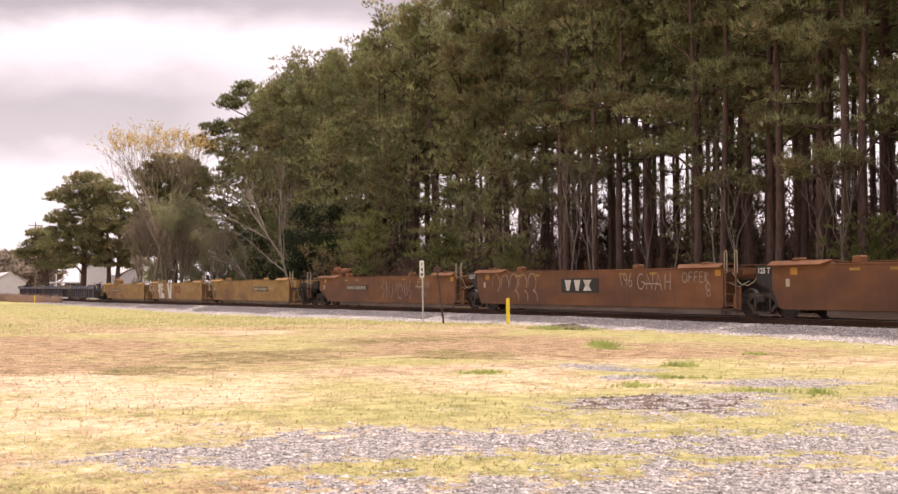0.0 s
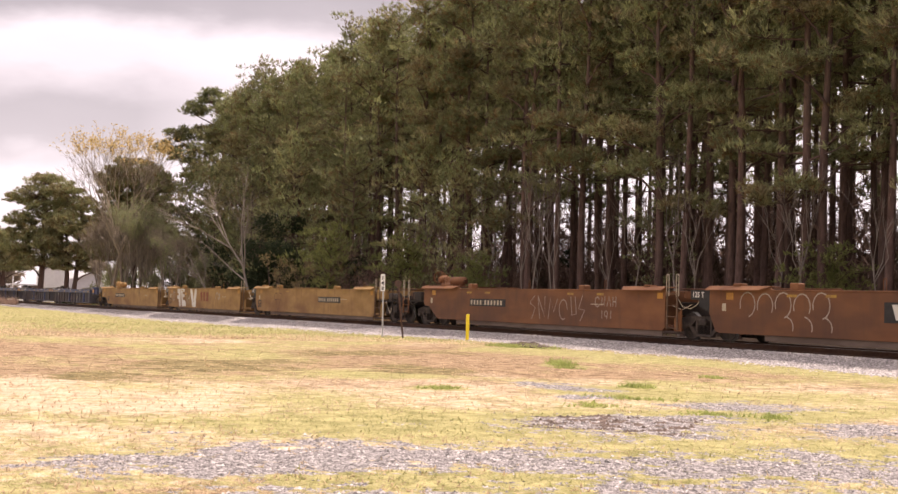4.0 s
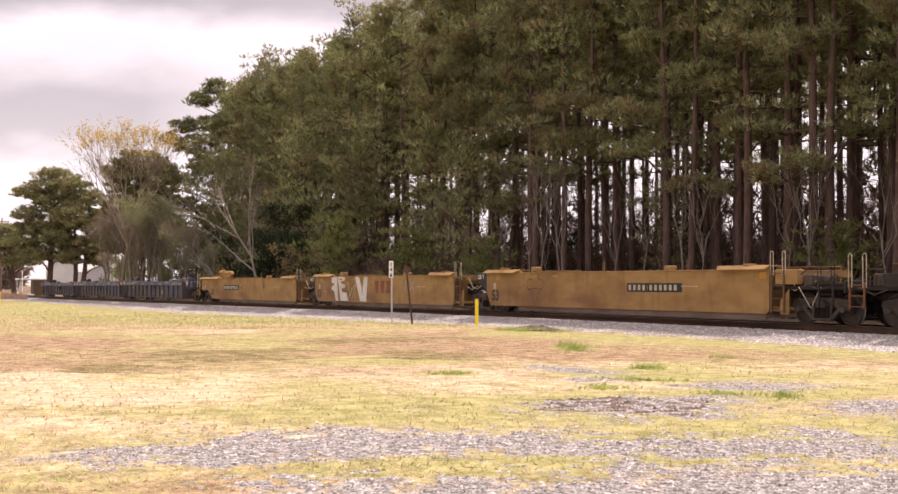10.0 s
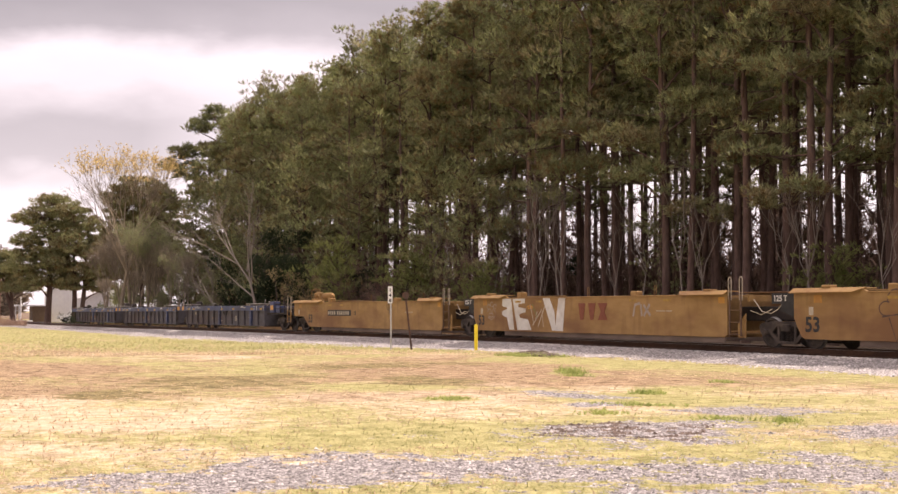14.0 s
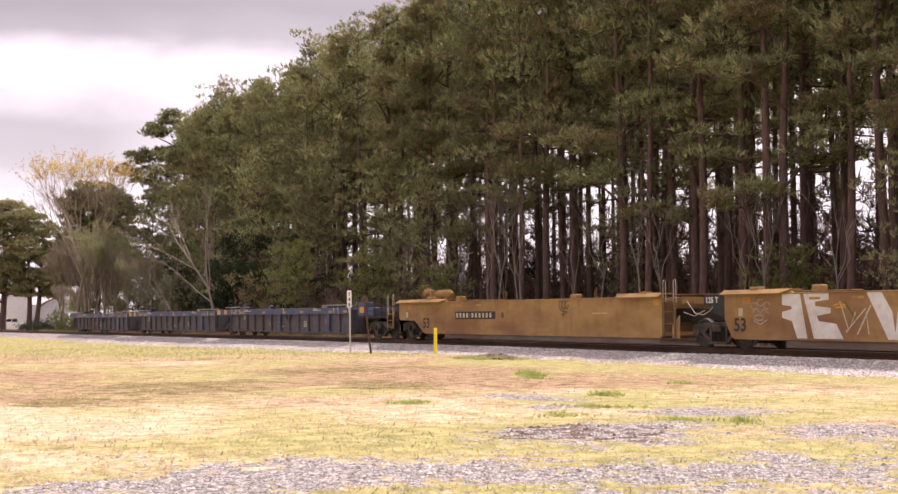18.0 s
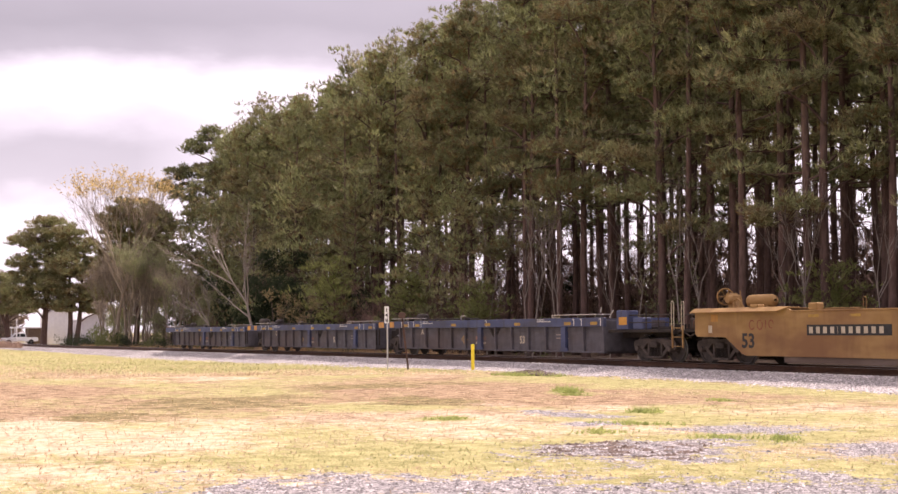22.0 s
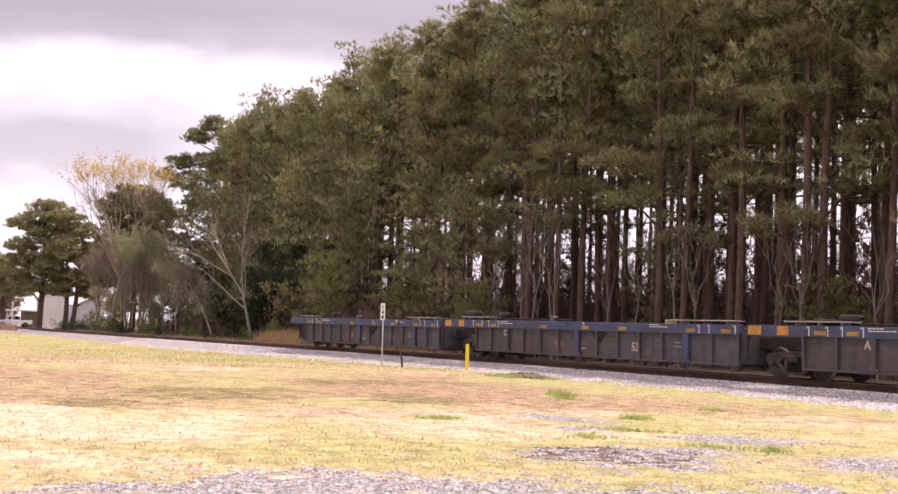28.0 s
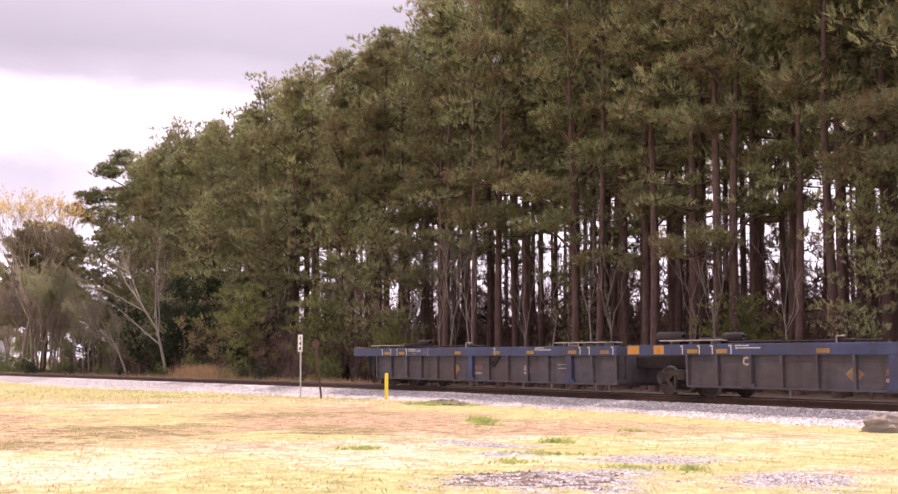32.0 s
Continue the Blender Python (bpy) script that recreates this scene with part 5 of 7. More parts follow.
    strokes("graffiti", M["chalk"], y, [arc(0.1, 0.1, 0.12, 0.12, 0, 330), [(0.0, 0.32), (0.2, 0.2), (0.02, 0.08), (0.24, -0.08)], arc(0.14, -0.12, 0.1, 0.09, 30, 360)], 17.3, 0.92, 0.035, label="small white sprayed scribble")
    proto = bogie_mesh()
    for s in (-64.95, -46.93, -27.6, -7.3, -3.8, 16.3, 35.9, 55.9, 59.4, 79.0, 98.6):
        add_bogie(proto, s)
    proto.matrix_basis = on_track(S0 + 118.2)
    MOVING.append((proto, 118.2))
    WHEELS.extend((o, o.matrix_basis.copy()) for o in proto.children if o.name.startswith("wheelset"))


build_train()


# ---- vegetation ----
class Twigs:
    """Collects tapered bars of three or more sides in plain lists, for branches."""

    def __init__(self):
        self.v, self.f = [], []

    def bar(self, pts, radii, n=4):
        o = len(self.v)
        pts = [Vector(p) for p in pts]
        ref = None
        for i, p in enumerate(pts):
            d = (pts[min(i + 1, len(pts) - 1)] - pts[max(i - 1, 0)]).normalized()
            if ref is None:
                ref = d.orthogonal().normalized()
            ref = (ref - d * ref.dot(d)).normalized()
            side = d.cross(ref)
            for k in range(n):
                a = 2 * math.pi * k / n
                self.v.append(p + (ref * math.cos(a) + side * math.sin(a)) * radii[i])
        for i in range(len(pts) - 1):
            for k in range(n):
                a, b = o + i * n + k, o + i * n + (k + 1) % n
                self.f.append((a, b, b + n, a + n))

    def mesh(self, name, mat):
        me = array_mesh(name, [tuple(p) for p in self.v], self.f, mat)
        me.polygons.foreach_set("use_smooth", [True] * len(me.polygons))
        return me


def tufts(rng, centres, aims, blades, length, width, droop=0.0, spread=1.0, flat=0.0):
    """Bursts of thin pointed blades round the given centres; returns vertices and triangles."""
    c = np.repeat(np.asarray(centres, float), blades, 0)
    a = np.repeat(np.asarray(aims, float), blades, 0)
    n = len(c)
    d = a + rng.normal(0, 0.62 * spread, (n, 3))
    d[:, 2] = d[:, 2] * (1 - 0.65 * flat) - droop
    if flat:
        d[:, 2] = np.abs(d[:, 2]) + 0.02
    d /= np.linalg.norm(d, axis=1)[:, None] + 1e-9
    w = np.cross(d, rng.normal(0, 1, (n, 3)) * (1 - 0.7 * flat) + np.array([0, 0, 1.6 * flat]))
    w /= np.linalg.norm(w, axis=1)[:, None] + 1e-9
    ln = length * rng.uniform(0.6, 1.25, (n, 1))
    c = c + rng.normal(0, 0.12 * length, (n, 3))
    v = np.stack([c + w * width / 2, c - w * width / 2, c + d * ln], 1)
    return v.reshape(-1, 3), np.arange(n * 3).reshape(-1, 3)


def pine(seed, height, crown_from, spread, lean=0.0, limbs=30, blades=6, trunk_r=0.20, brown=0.0, flat=0.0, tuft=(0.40, 0.072), dense=1.0, needles="needle", low=4, stubs=14, puff=0.45):
    """A tall loblolly pine: bare trunk with dead stubs, crown of flat layered sprays of upright needle brushes."""
    r = random.Random(seed)
    rng = np.random.default_rng(seed)
    tree = thing("pine_tree", pose(0, 0, 0), "tall dark green pine with a bare brown trunk in the woods", "pine tree", "pines of the woods")
    tw = Twigs()
    bend = (r.uniform(-0.3, 0.3), r.uniform(-0.3, 0.3))

    def axis(z):
        u = z / height
        return Vector((lean * z + bend[0] * math.sin(u * 4 + seed), bend[1] * math.sin(u * 3.3 + seed * 2), z))

    zs = [height * k / 11 for k in range(12)]
    tw.bar([axis(z) for z in zs], [trunk_r * (1.35 if k == 0 else 1 - 0.93 * (k / 11) ** 1.15) + 0.012 for k in range(12)], 8)
    part("trunk", tw.mesh("trunk", M["bark"]), None, tree)
    br = Twigs()
    cen, aim = [], []

    def spray(c, size, way, count, thick=0.34):
        """A flat bough of needle brushes that stand up and point outwards."""
        for j in range(count):
            w, q = r.uniform(0, 6.283), size * r.random() ** 0.55
            lift = thick * size * (1 - 0.7 * (q / size) ** 2) * r.uniform(-0.55, 1.0)
            off = way * math.cos(w) * q * 1.2 + Vector((-way.y, way.x, 0)) * math.sin(w) * q * 0.9 + Vector((0, 0, lift))
            e = c + off
            if j % 9 == 0:
                br.bar([c, e], [0.013, 0.005], 3)
            cen.append(tuple(e))
            aim.append(tuple(off.normalized() * 0.75 + Vector((0, 0, 0.75))))

    for k in range(limbs + low):
        u = (k - low + r.random()) / limbs
        if k < low:
            z = crown_from * r.uniform(0.55, 1.0)
            top = 0.9
        else:
            z = crown_from + (height - crown_from) * max(0, u) ** 0.88
            top = (height - z) / (height - crown_from)
        reach = spread * (0.24 + 0.80 * min(1, (top * 2.0) ** 0.75)) * r.uniform(0.55, 1.15) * (0.85 if k < low else 1)
        a = k * 2.399 + r.uniform(-0.5, 0.5)
        way = Vector((math.cos(a), math.sin(a), 0))
        rise = r.uniform(-0.15, 0.30) + 0.55 * (1 - top) - flat - (0.12 if k < low else 0)
        base = axis(z)
        p1 = base + way * reach * 0.5 + Vector((0, 0, reach * rise * 0.4))
        tip = base + way * reach + Vector((r.uniform(-0.2, 0.2), r.uniform(-0.2, 0.2), reach * rise + 0.15))
        br.bar([base, p1, tip], [0.035 + 0.012 * reach, 0.03, 0.010], 3)
        pads = 1 if reach < 1.5 else 2
        for q in range(pads):
            w = 1.0 - 0.45 * q
            c = p1.lerp(tip, w * 2 - 1) if w > 0.5 else base.lerp(p1, w * 2)
            size = (0.50 + 0.19 * reach) * r.uniform(0.7, 1.35)
            c = c + Vector((r.gauss(0, 0.22), r.gauss(0, 0.22), r.uniform(0.0, 0.2)))
            spray(c, size, way, int((5 + 12.5 * size * size) * dense), 0.3 if k < low else puff)
        if k % 2 and k > low:
            spray(base + way * 0.6, 0.7, way, int(7 * dense), 0.5)
    for k in range(5):
        spray(axis(height - 0.35 - 0.62 * k), 0.48 + 0.30 * k, Vector((1, 0, 0)), int((15 + 13 * k) * dense), 0.7)
    for k in range(stubs):
        z = crown_from * r.uniform(0.25, 1.0)
        a = r.uniform(0, 6.28)
        ln = r.uniform(0.3, 2.2)
        base = axis(z)
        m = base + Vector((math.cos(a) * ln * 0.5, math.sin(a) * ln * 0.5, r.uniform(-0.1, 0.2)))
        br.bar([base, m, base + Vector((math.cos(a + 0.3) * ln, math.sin(a + 0.3) * ln, r.uniform(-0.5, 0.5)))], [0.028, 0.016, 0.006], 3)
    for k in range(4):
        cen.append(tuple(axis(height - 0.3 * k) + Vector((0, 0, 0.1))))
        aim.append((r.uniform(-0.3, 0.3), r.uniform(-0.3, 0.3), 1))
    tagged(part("branch_work", br.mesh("branch_work", M["bark"]), None, tree), kind="stuff")
    v, f = tufts(rng, cen, aim, blades, tuft[0], tuft[1], 0.0, 0.62)
    slots = np.repeat((rng.random(len(cen)) < brown).astype(int), blades)
    part("crown", array_mesh("crown", v, f, [M[needles], M["needle_dry"]], slots), None, tree)
    return tree


def clump_pine(seed, x, y, lobes, trunk_r, needles, label, stems=((0.0, 0.0),), dense=1.0, size=0.62, brown=0.0, tuft=(6, 0.42, 0.085)):
    """A broad old pine: limbs that carry uneven lobes of needle clumps; a lobe is (across, height, half width, half height)."""
    r = random.Random(seed)
    rng = np.random.default_rng(seed)
    tree = thing("pine_tree", pose(x, y, ground_z(x, y) - 0.05), label, "pine tree", "pines by the crossing")
    away = Vector((x, y, 0)).normalized()
    across = Vector((away.y, -away.x, 0))
    top = max(q[1] for q in lobes)
    tw, br = Twigs(), Twigs()
    fork = 0.72 * min(q[1] - q[3] for q in lobes)
    for off, lean in stems:
        pts = [across * (off + lean * u * 4 + 0.18 * math.sin(u * 5 + seed)) + away * 0.2 * math.sin(u * 4) + Vector((0, 0, top * 0.93 * u)) for u in (0, 0.12, 0.25, 0.4, 0.55, 0.7, 0.85, 1)]
        tw.bar([tuple(p) for p in pts], [trunk_r * (1.25, 1.0, 0.92, 0.8, 0.62, 0.45, 0.28, 0.1)[k] for k in range(8)], 9)
    part("trunk", tw.mesh("trunk", M["bark"]), None, tree)
    cen, aim = [], []
    for c0, z0, hw, hh in lobes:
        off, lean = min(stems, key=lambda q: abs(q[0] - c0))
        zb = max(fork, z0 - 0.3 * abs(c0 - off) - 0.9 * hh - r.uniform(0.2, 1.2))
        base = across * (off + lean * zb / top * 4) + Vector((0, 0, min(zb, top * 0.9)))
        hub = across * c0 + away * r.uniform(-0.5, 0.5) * hw + Vector((0, 0, z0 - hh * 0.7))
        br.bar([tuple(base), tuple(base.lerp(hub, 0.5) + Vector((0, 0, 0.25))), tuple(hub)], [trunk_r * 0.34, trunk_r * 0.24, 0.05], 5)
        for k in range(int(dense * (5 + 6.5 * hw * (hh + 0.5)))):
            while True:
                a, b, h = r.uniform(-1, 1), r.uniform(-1, 1), r.uniform(-0.75, 1)
                d = math.sqrt(a * a + b * b + h * h)
                if 0.45 < d < 1:
                    break
            p = across * (c0 + a * hw) + away * (b * max(hw, 1.2)) + Vector((0, 0, z0 + h * hh))
            if k % 2 == 0:
                br.bar([tuple(hub), tuple(hub.lerp(p, 0.55) + Vector((r.gauss(0, 0.1), r.gauss(0, 0.1), 0.1))), tuple(p)], [0.035, 0.022, 0.008], 3)
            q = size * r.uniform(0.65, 1.3)
            for j in range(20):
                w, e = r.uniform(0, 6.283), q * r.random() ** 0.5
                o = Vector((math.cos(w) * e, math.sin(w) * e, q * r.uniform(-0.25, 0.62) * (1 - 0.6 * (e / q) ** 2)))
                cen.append(tuple(p + o))
                aim.append((o.x / q * 0.8, o.y / q * 0.8, 0.55))
    tagged(part("branch_work", br.mesh("branch_work", M["bark"]), None, tree), kind="stuff")
    v, f = tufts(rng, cen, aim, *tuft, 0.0, 0.8)
    slots = np.repeat((rng.random(len(cen)) < brown).astype(int), tuft[0])
    part("crown", array_mesh("crown", v, f, [M[needles], M["needle_dry"]], slots), None, tree)
    return tree


def bough_pine(seed, height, low, trunk_r=0.24, brown=0.2):
    """A tall woodland pine with uneven tiers of boughs far down its trunk."""
    r = random.Random(seed)
    lobes = []
    z = low
    while z < height - 2.5:
        u = (z - low) / (height - low)
        reach = (3.4 - 1.9 * u) * r.uniform(0.5, 1.0)
        lobes.append((r.choice((-1, 1)) * reach * 0.75, z, reach * 0.8, r.uniform(0.35, 0.75) + 0.4 * u))
        z += r.uniform(0.7, 1.9) * (1.25 - 0.5 * u)
    lobes += [(0.2, height - 2.2, 1.7, 1.0), (-0.1, height - 0.9, 1.0, 0.8)]
    t = clump_pine(seed, -60.0, 43.0, lobes, trunk_r, "needle", "tall pine with low uneven dark green boughs at the wood's edge", dense=1.0, size=0.62, brown=brown, tuft=(8, 0.36, 0.05))
    return tagged(t, group="pines of the woods")


def bush(seed, name, label, category, height, radius, mat, count, blade, width, stems=7, upright=0.3, stem_mat=None, low=0.05):
    """A shrub or small tree of stems and an uneven mass of leaf blades."""
    r = random.Random(seed)
    rng = np.random.default_rng(seed)
    t = thing(name, pose(0, 0, 0), label, category)
    tw = Twigs()
    cen, aim = [], []
    lumps = [(Vector((r.gauss(0, 0.42) * radius, r.gauss(0, 0.42) * radius, height * r.uniform(max(low, 0.15), 0.9))), radius * r.uniform(0.25, 0.5)) for _ in range(12)]
    for k in range(stems):
        c, _ = lumps[k % len(lumps)]
        tw.bar([(r.uniform(-0.15, 0.15), r.uniform(-0.15, 0.15), 0), (c.x * 0.4, c.y * 0.4, c.z * 0.55), tuple(c)], [0.03 + 0.008 * height, 0.025, 0.008], 4)
    per = 5
    for k in range(count // per):
        c, q = lumps[r.randrange(len(lumps))]
        d = Vector((r.gauss(0, 1), r.gauss(0, 1), r.gauss(0, 0.9))).normalized() * q * r.uniform(0.35, 1.1)
        p = c + d
        if p.z < height * low:
            continue
        cen.append(tuple(p))
        aim.append((d.x / q * 0.6, d.y / q * 0.6, d.z / q * 0.4 + upright))
    part("stem_work", tw.mesh("stem_work", stem_mat or M["twig"]), None, t)
    v, f = tufts(rng, cen, aim, per, blade, width)
    part("foliage", array_mesh("foliage", v, f, mat), None, t)
    return t


def bare_tree(seed, name, label, height, mat, depth, spread, trunk_r, buds=0.0, bud_mat=None, lean=(0, 0), fork=0.3, category="tree", bud_size=0.16, bud_blades=5, tilt=0.55, kids=3, bud_from=0.35):
    """A leafless tree that forks again and again, with buds at its tips where it has any."""
    r = random.Random(seed)
    rng = np.random.default_rng(seed)
    t = thing(name, pose(0, 0, 0), label, category)
    tw = Twigs()
    tips = []

    def grow(p, d, ln, rad, level):
        mid = p + d * ln * 0.5 + Vector((r.gauss(0, 0.05), r.gauss(0, 0.05), 0.02)) * ln
        end = p + d * ln + Vector((r.gauss(0, 0.06), r.gauss(0, 0.06), 0.04)) * ln
        if level < 4:
            tw.bar([p, mid, end], [rad, rad * 0.85, rad * 0.66], 6 if level == 0 else 4 if level < 3 else 3)
        else:
            tw.bar([p, end], [rad, rad * 0.6], 3)
        if level >= 2:
            tips.append((end, (end - p).normalized()))
            tips.append((mid, (end - p).normalized()))
        if level == depth:
            return
        for k in range(kids if level else kids + 1):
            a = k * 2.1 + r.uniform(-0.7, 0.7) + level
            side = d.orthogonal().normalized()
            side.rotate(Matrix.Rotation(a, 3, d))
            nd = (d + side * tilt * r.uniform(0.6, 1.4) + Vector((0, 0, 0.12))).normalized()
            grow(end if k else mid.lerp(end, 0.9), nd, ln * r.uniform(0.55, 0.85) * spread, rad * 0.58, level + 1)

    grow(Vector((0, 0, 0)), Vector((lean[0], lean[1], 1)).normalized(), height * fork, trunk_r, 0)
    top = max(p[0].z for p in tips)
    k = height / top
    tw.v = [Vector((p.x * (0.5 + 0.5 * k), p.y * (0.5 + 0.5 * k), p.z * k)) for p in tw.v]
    part("branch_work", tw.mesh("branch_work", mat), None, t)
    if buds:
        pick = [q for q in tips if r.random() < buds and q[0].z * k > height * bud_from]
        cen = [(q[0].x * (0.5 + 0.5 * k), q[0].y * (0.5 + 0.5 * k), q[0].z * k) for q in pick]
        v, f = tufts(rng, cen, [tuple(q[1]) for q in pick], bud_blades, bud_size * 2, bud_size * 0.6, spread=1.5)
        part("foliage", array_mesh("foliage", v, f, bud_mat), None, t)
    return t


def fan_tree(seed, name, label, stem, limbs, side, trunk_r):
    """A leafless tree whose limbs fan out to one side of a forked trunk; stem and limbs give (offset, height) of their bends and ends."""
    r = random.Random(seed)
    t = thing(name, pose(0, 0, 0), label, "tree")
    tw = Twigs()
    side = Vector((side[0], side[1], 0)).normalized()
    other = Vector((-side.y, side.x, 0))
    at = lambda o, h: side * o + Vector((0, 0, h))
    ends = [at(*p) for p in stem]
    tw.bar([tuple(p) for p in ends], [trunk_r * (1.15 - 0.95 * k / (len(ends) - 1)) for k in range(len(ends))], 7)

    def sub(p, d, ln, rad, level):
        q = p + d * ln + Vector((r.gauss(0, 0.06), r.gauss(0, 0.06), r.gauss(0.05, 0.05))) * ln
        m = p.lerp(q, 0.5) + Vector((r.gauss(0, 0.05), r.gauss(0, 0.05), r.gauss(0, 0.05))) * ln
        tw.bar([p, m, q], [rad, rad * 0.8, rad * 0.5], 3)
        if level:
            for k in range(3):
                b = p.lerp(q, 0.4 + 0.3 * k)
                dd = (d + other * r.gauss(0, 0.45) + side * r.gauss(0, 0.4) + Vector((0, 0, r.gauss(0.15, 0.35)))).normalized()
                sub(b, dd, ln * r.uniform(0.45, 0.75), rad * 0.55, level - 1)

    runs = [(ends[-3], ends[-1])] + [(at(a, b), at(c, d)) for a, b, c, d in limbs]
    for p0, tip in runs:
        tip = tip + other * r.gauss(0, 0.9)
        pts = [p0]
        sag = r.uniform(-0.35, 0.45)
        for u in (0.25, 0.5, 0.75, 1.0):
            pts.append(p0.lerp(tip, u) + Vector((r.gauss(0, 0.14), r.gauss(0, 0.14), sag * math.sin(u * 3.14))))
        tw.bar([tuple(p) for p in pts], [trunk_r * 0.5, trunk_r * 0.4, trunk_r * 0.3, trunk_r * 0.2, 0.012], 5)
        for k in range(7):
            u = r.uniform(0.2, 1.0)
            i = min(3, int(u * 4))
            b = pts[i].lerp(pts[i + 1], u * 4 - i)
            d = ((tip - p0).normalized() + other * r.gauss(0, 0.6) + side * r.gauss(0, 0.6) + Vector((0, 0, r.gauss(0.1, 0.35)))).normalized()
            sub(b, d, r.uniform(0.8, 2.2) * (1.15 - 0.5 * u), 0.024, 2)
    tagged(part("branch_work", tw.mesh("branch_work", M["palebark"]), None, t), kind="stuff")
    return t


def place(protos, spots, group=""):
    """Copies of the first things at the spots (x, y, scale, turn); the last copy uses the thing itself."""
    used = {}
    for x, y, k, sc, turn in spots:
        p = protos[k % len(protos)]
        m = pose(x, y, ground_z(x, y) - 0.03, 0, 0, turn)
        if p not in used:
            p.matrix_basis, used[p] = m, True
            o = p
            o.scale = (sc, sc, sc)
        else:
            o = copy_thing(p, m)
            o.scale = (sc, sc, sc)
        if group:
            tagged(o, group=group)


def build_woods():
    r = random.Random(21)
    kinds = [pine(1, 27.0, 14.0, 3.7, limbs=18), pine(2, 27.6, 15.0, 3.5, brown=0.06, limbs=17), pine(3, 26.4, 13.0, 3.9, lean=0.01, limbs=18, trunk_r=0.23), pine(4, 27.2, 14.2, 3.7, limbs=17, brown=0.12),
             pine(5, 26.0, 12.6, 3.9, lean=-0.012, limbs=22, trunk_r=0.25, low=4), pine(6, 27.8, 13.6, 3.7, limbs=20, low=3), pine(7, 26.8, 12.4, 4.2, limbs=22, brown=0.06, trunk_r=0.27, low=4), pine(8, 25.5, 12.8, 3.8, limbs=21, trunk_r=0.22, low=3)]
    spots = []
    for row, (y, gap) in enumerate(((44.0, 3.9), (46.8, 3.5), (49.8, 3.6))):
        x = -141.0 - row * 2 + r.uniform(0, 2)
        while x < -22 + row * 3:
            spots.append((x + r.uniform(-0.9, 0.9), y + r.uniform(-1.2, 1.2), r.randrange(4) + (4 if x > -66 + r.uniform(-8, 8) or r.random() < 0.2 else 0), r.uniform(0.985, 1.05) * (1.0 - 0.085 * min(1, max(0, (-x - 66) / 30))), r.uniform(0, 360)))
            x += gap * r.uniform(0.7, 1.3) * (0.84 if x > -78 else 1.0)
    place(kinds, spots)
    back = [pine(11, 27.2, 14.6, 3.5, limbs=15, blades=5, tuft=(0.62, 0.135), low=0, stubs=10, trunk_r=0.20), pine(12, 26.6, 13.6, 3.7, limbs=15, blades=5, tuft=(0.62, 0.135), low=0, stubs=10, trunk_r=0.22),
            pine(13, 27.6, 15.2, 3.4, limbs=15, blades=5, tuft=(0.62, 0.135), low=0, stubs=10, brown=0.1)]
    spots = []
    for row, (y, gap) in enumerate(((53.4, 4.1), (58.6, 4.3), (64, 5.5))):
        x = -158.0 - row * 3 + r.uniform(0, 2)
        while x < -18 + row * 3:
            spots.append((x + r.uniform(-0.9, 0.9), y + r.uniform(-1.4, 1.4), r.randrange(3), r.uniform(0.98, 1.07) * (1.0 - 0.085 * min(1, max(0, (-x - 66) / 30))), r.uniform(0, 360)))
            x += gap * r.uniform(0.7, 1.3) * (0.85 if x > -78 else 1.0)
    for i in range(46):
        spots.append((-106 + i * 1.85 + r.uniform(-1.5, 1.5), r.uniform(67, 92), r.randrange(3), r.uniform(0.95, 1.05), r.uniform(0, 360)))
    place(back, spots)
    # edge pines, green to a lower height, at the end of the woods
    edge = [pine(31, 26.5, 4.5, 4.3, limbs=36, brown=0.03, low=0), pine(32, 24.0, 3.2, 4.4, limbs=34, brown=0.08, low=0), pine(33, 15.0, 1.6, 3.4, limbs=32, trunk_r=0.11, brown=0.1, low=0)]
    es = [(-133, 42.0, 1, 0.95, 200), (-121, 41.5, 1, 0.9, 300), (-110, 41.0, 0, 0.8, 20), (-100, 41.5, 1, 0.9, 130), (-138, 39.0, 2, 1.1, 0),
          (-127, 38.5, 2, 1.0, 90), (-114, 38.0, 2, 0.95, 180), (-104, 38.5, 2, 1.05, 250), (-93, 39.5, 2, 0.95, 310), (-84, 41.5, 2, 0.9, 40), (-36, 42, 2, 0.6, 20), (-58, 44, 2, 0.5, 300), (-78, 41.4, 2, 0.8, 100)]
    place(edge, es, "pines at the edge of the woods")
    boughs = [bough_pine(35, 26.0, 7.0), bough_pine(36, 25.0, 9.5, 0.22, 0.3), bough_pine(37, 24.0, 6.0, 0.2)]
    place(boughs, [(-137.5, 42.6, 2, 0.98, 0), (-129, 42.2, 0, 0.92, 70), (-120.5, 42.8, 1, 0.95, 150), (-112.5, 42.0, 0, 0.93, 220), (-104.5, 42.6, 2, 1.0, 290), (-95.5, 42.4, 1, 1.0, 20), (-87, 42.8, 0, 0.98, 100),
                   (-79.5, 42.6, 1, 1.02, 200), (-71.5, 42.9, 0, 1.0, 320), (-64.5, 42.6, 1, 1.05, 60), (-57.5, 42.8, 0, 1.02, 170), (-50.5, 42.6, 1, 1.04, 250), (-44.5, 42.9, 0, 1.0, 10), (-38.5, 42.7, 1, 1.02, 120), (-33, 42.9, 0, 1.03, 210)], "pines of the woods")
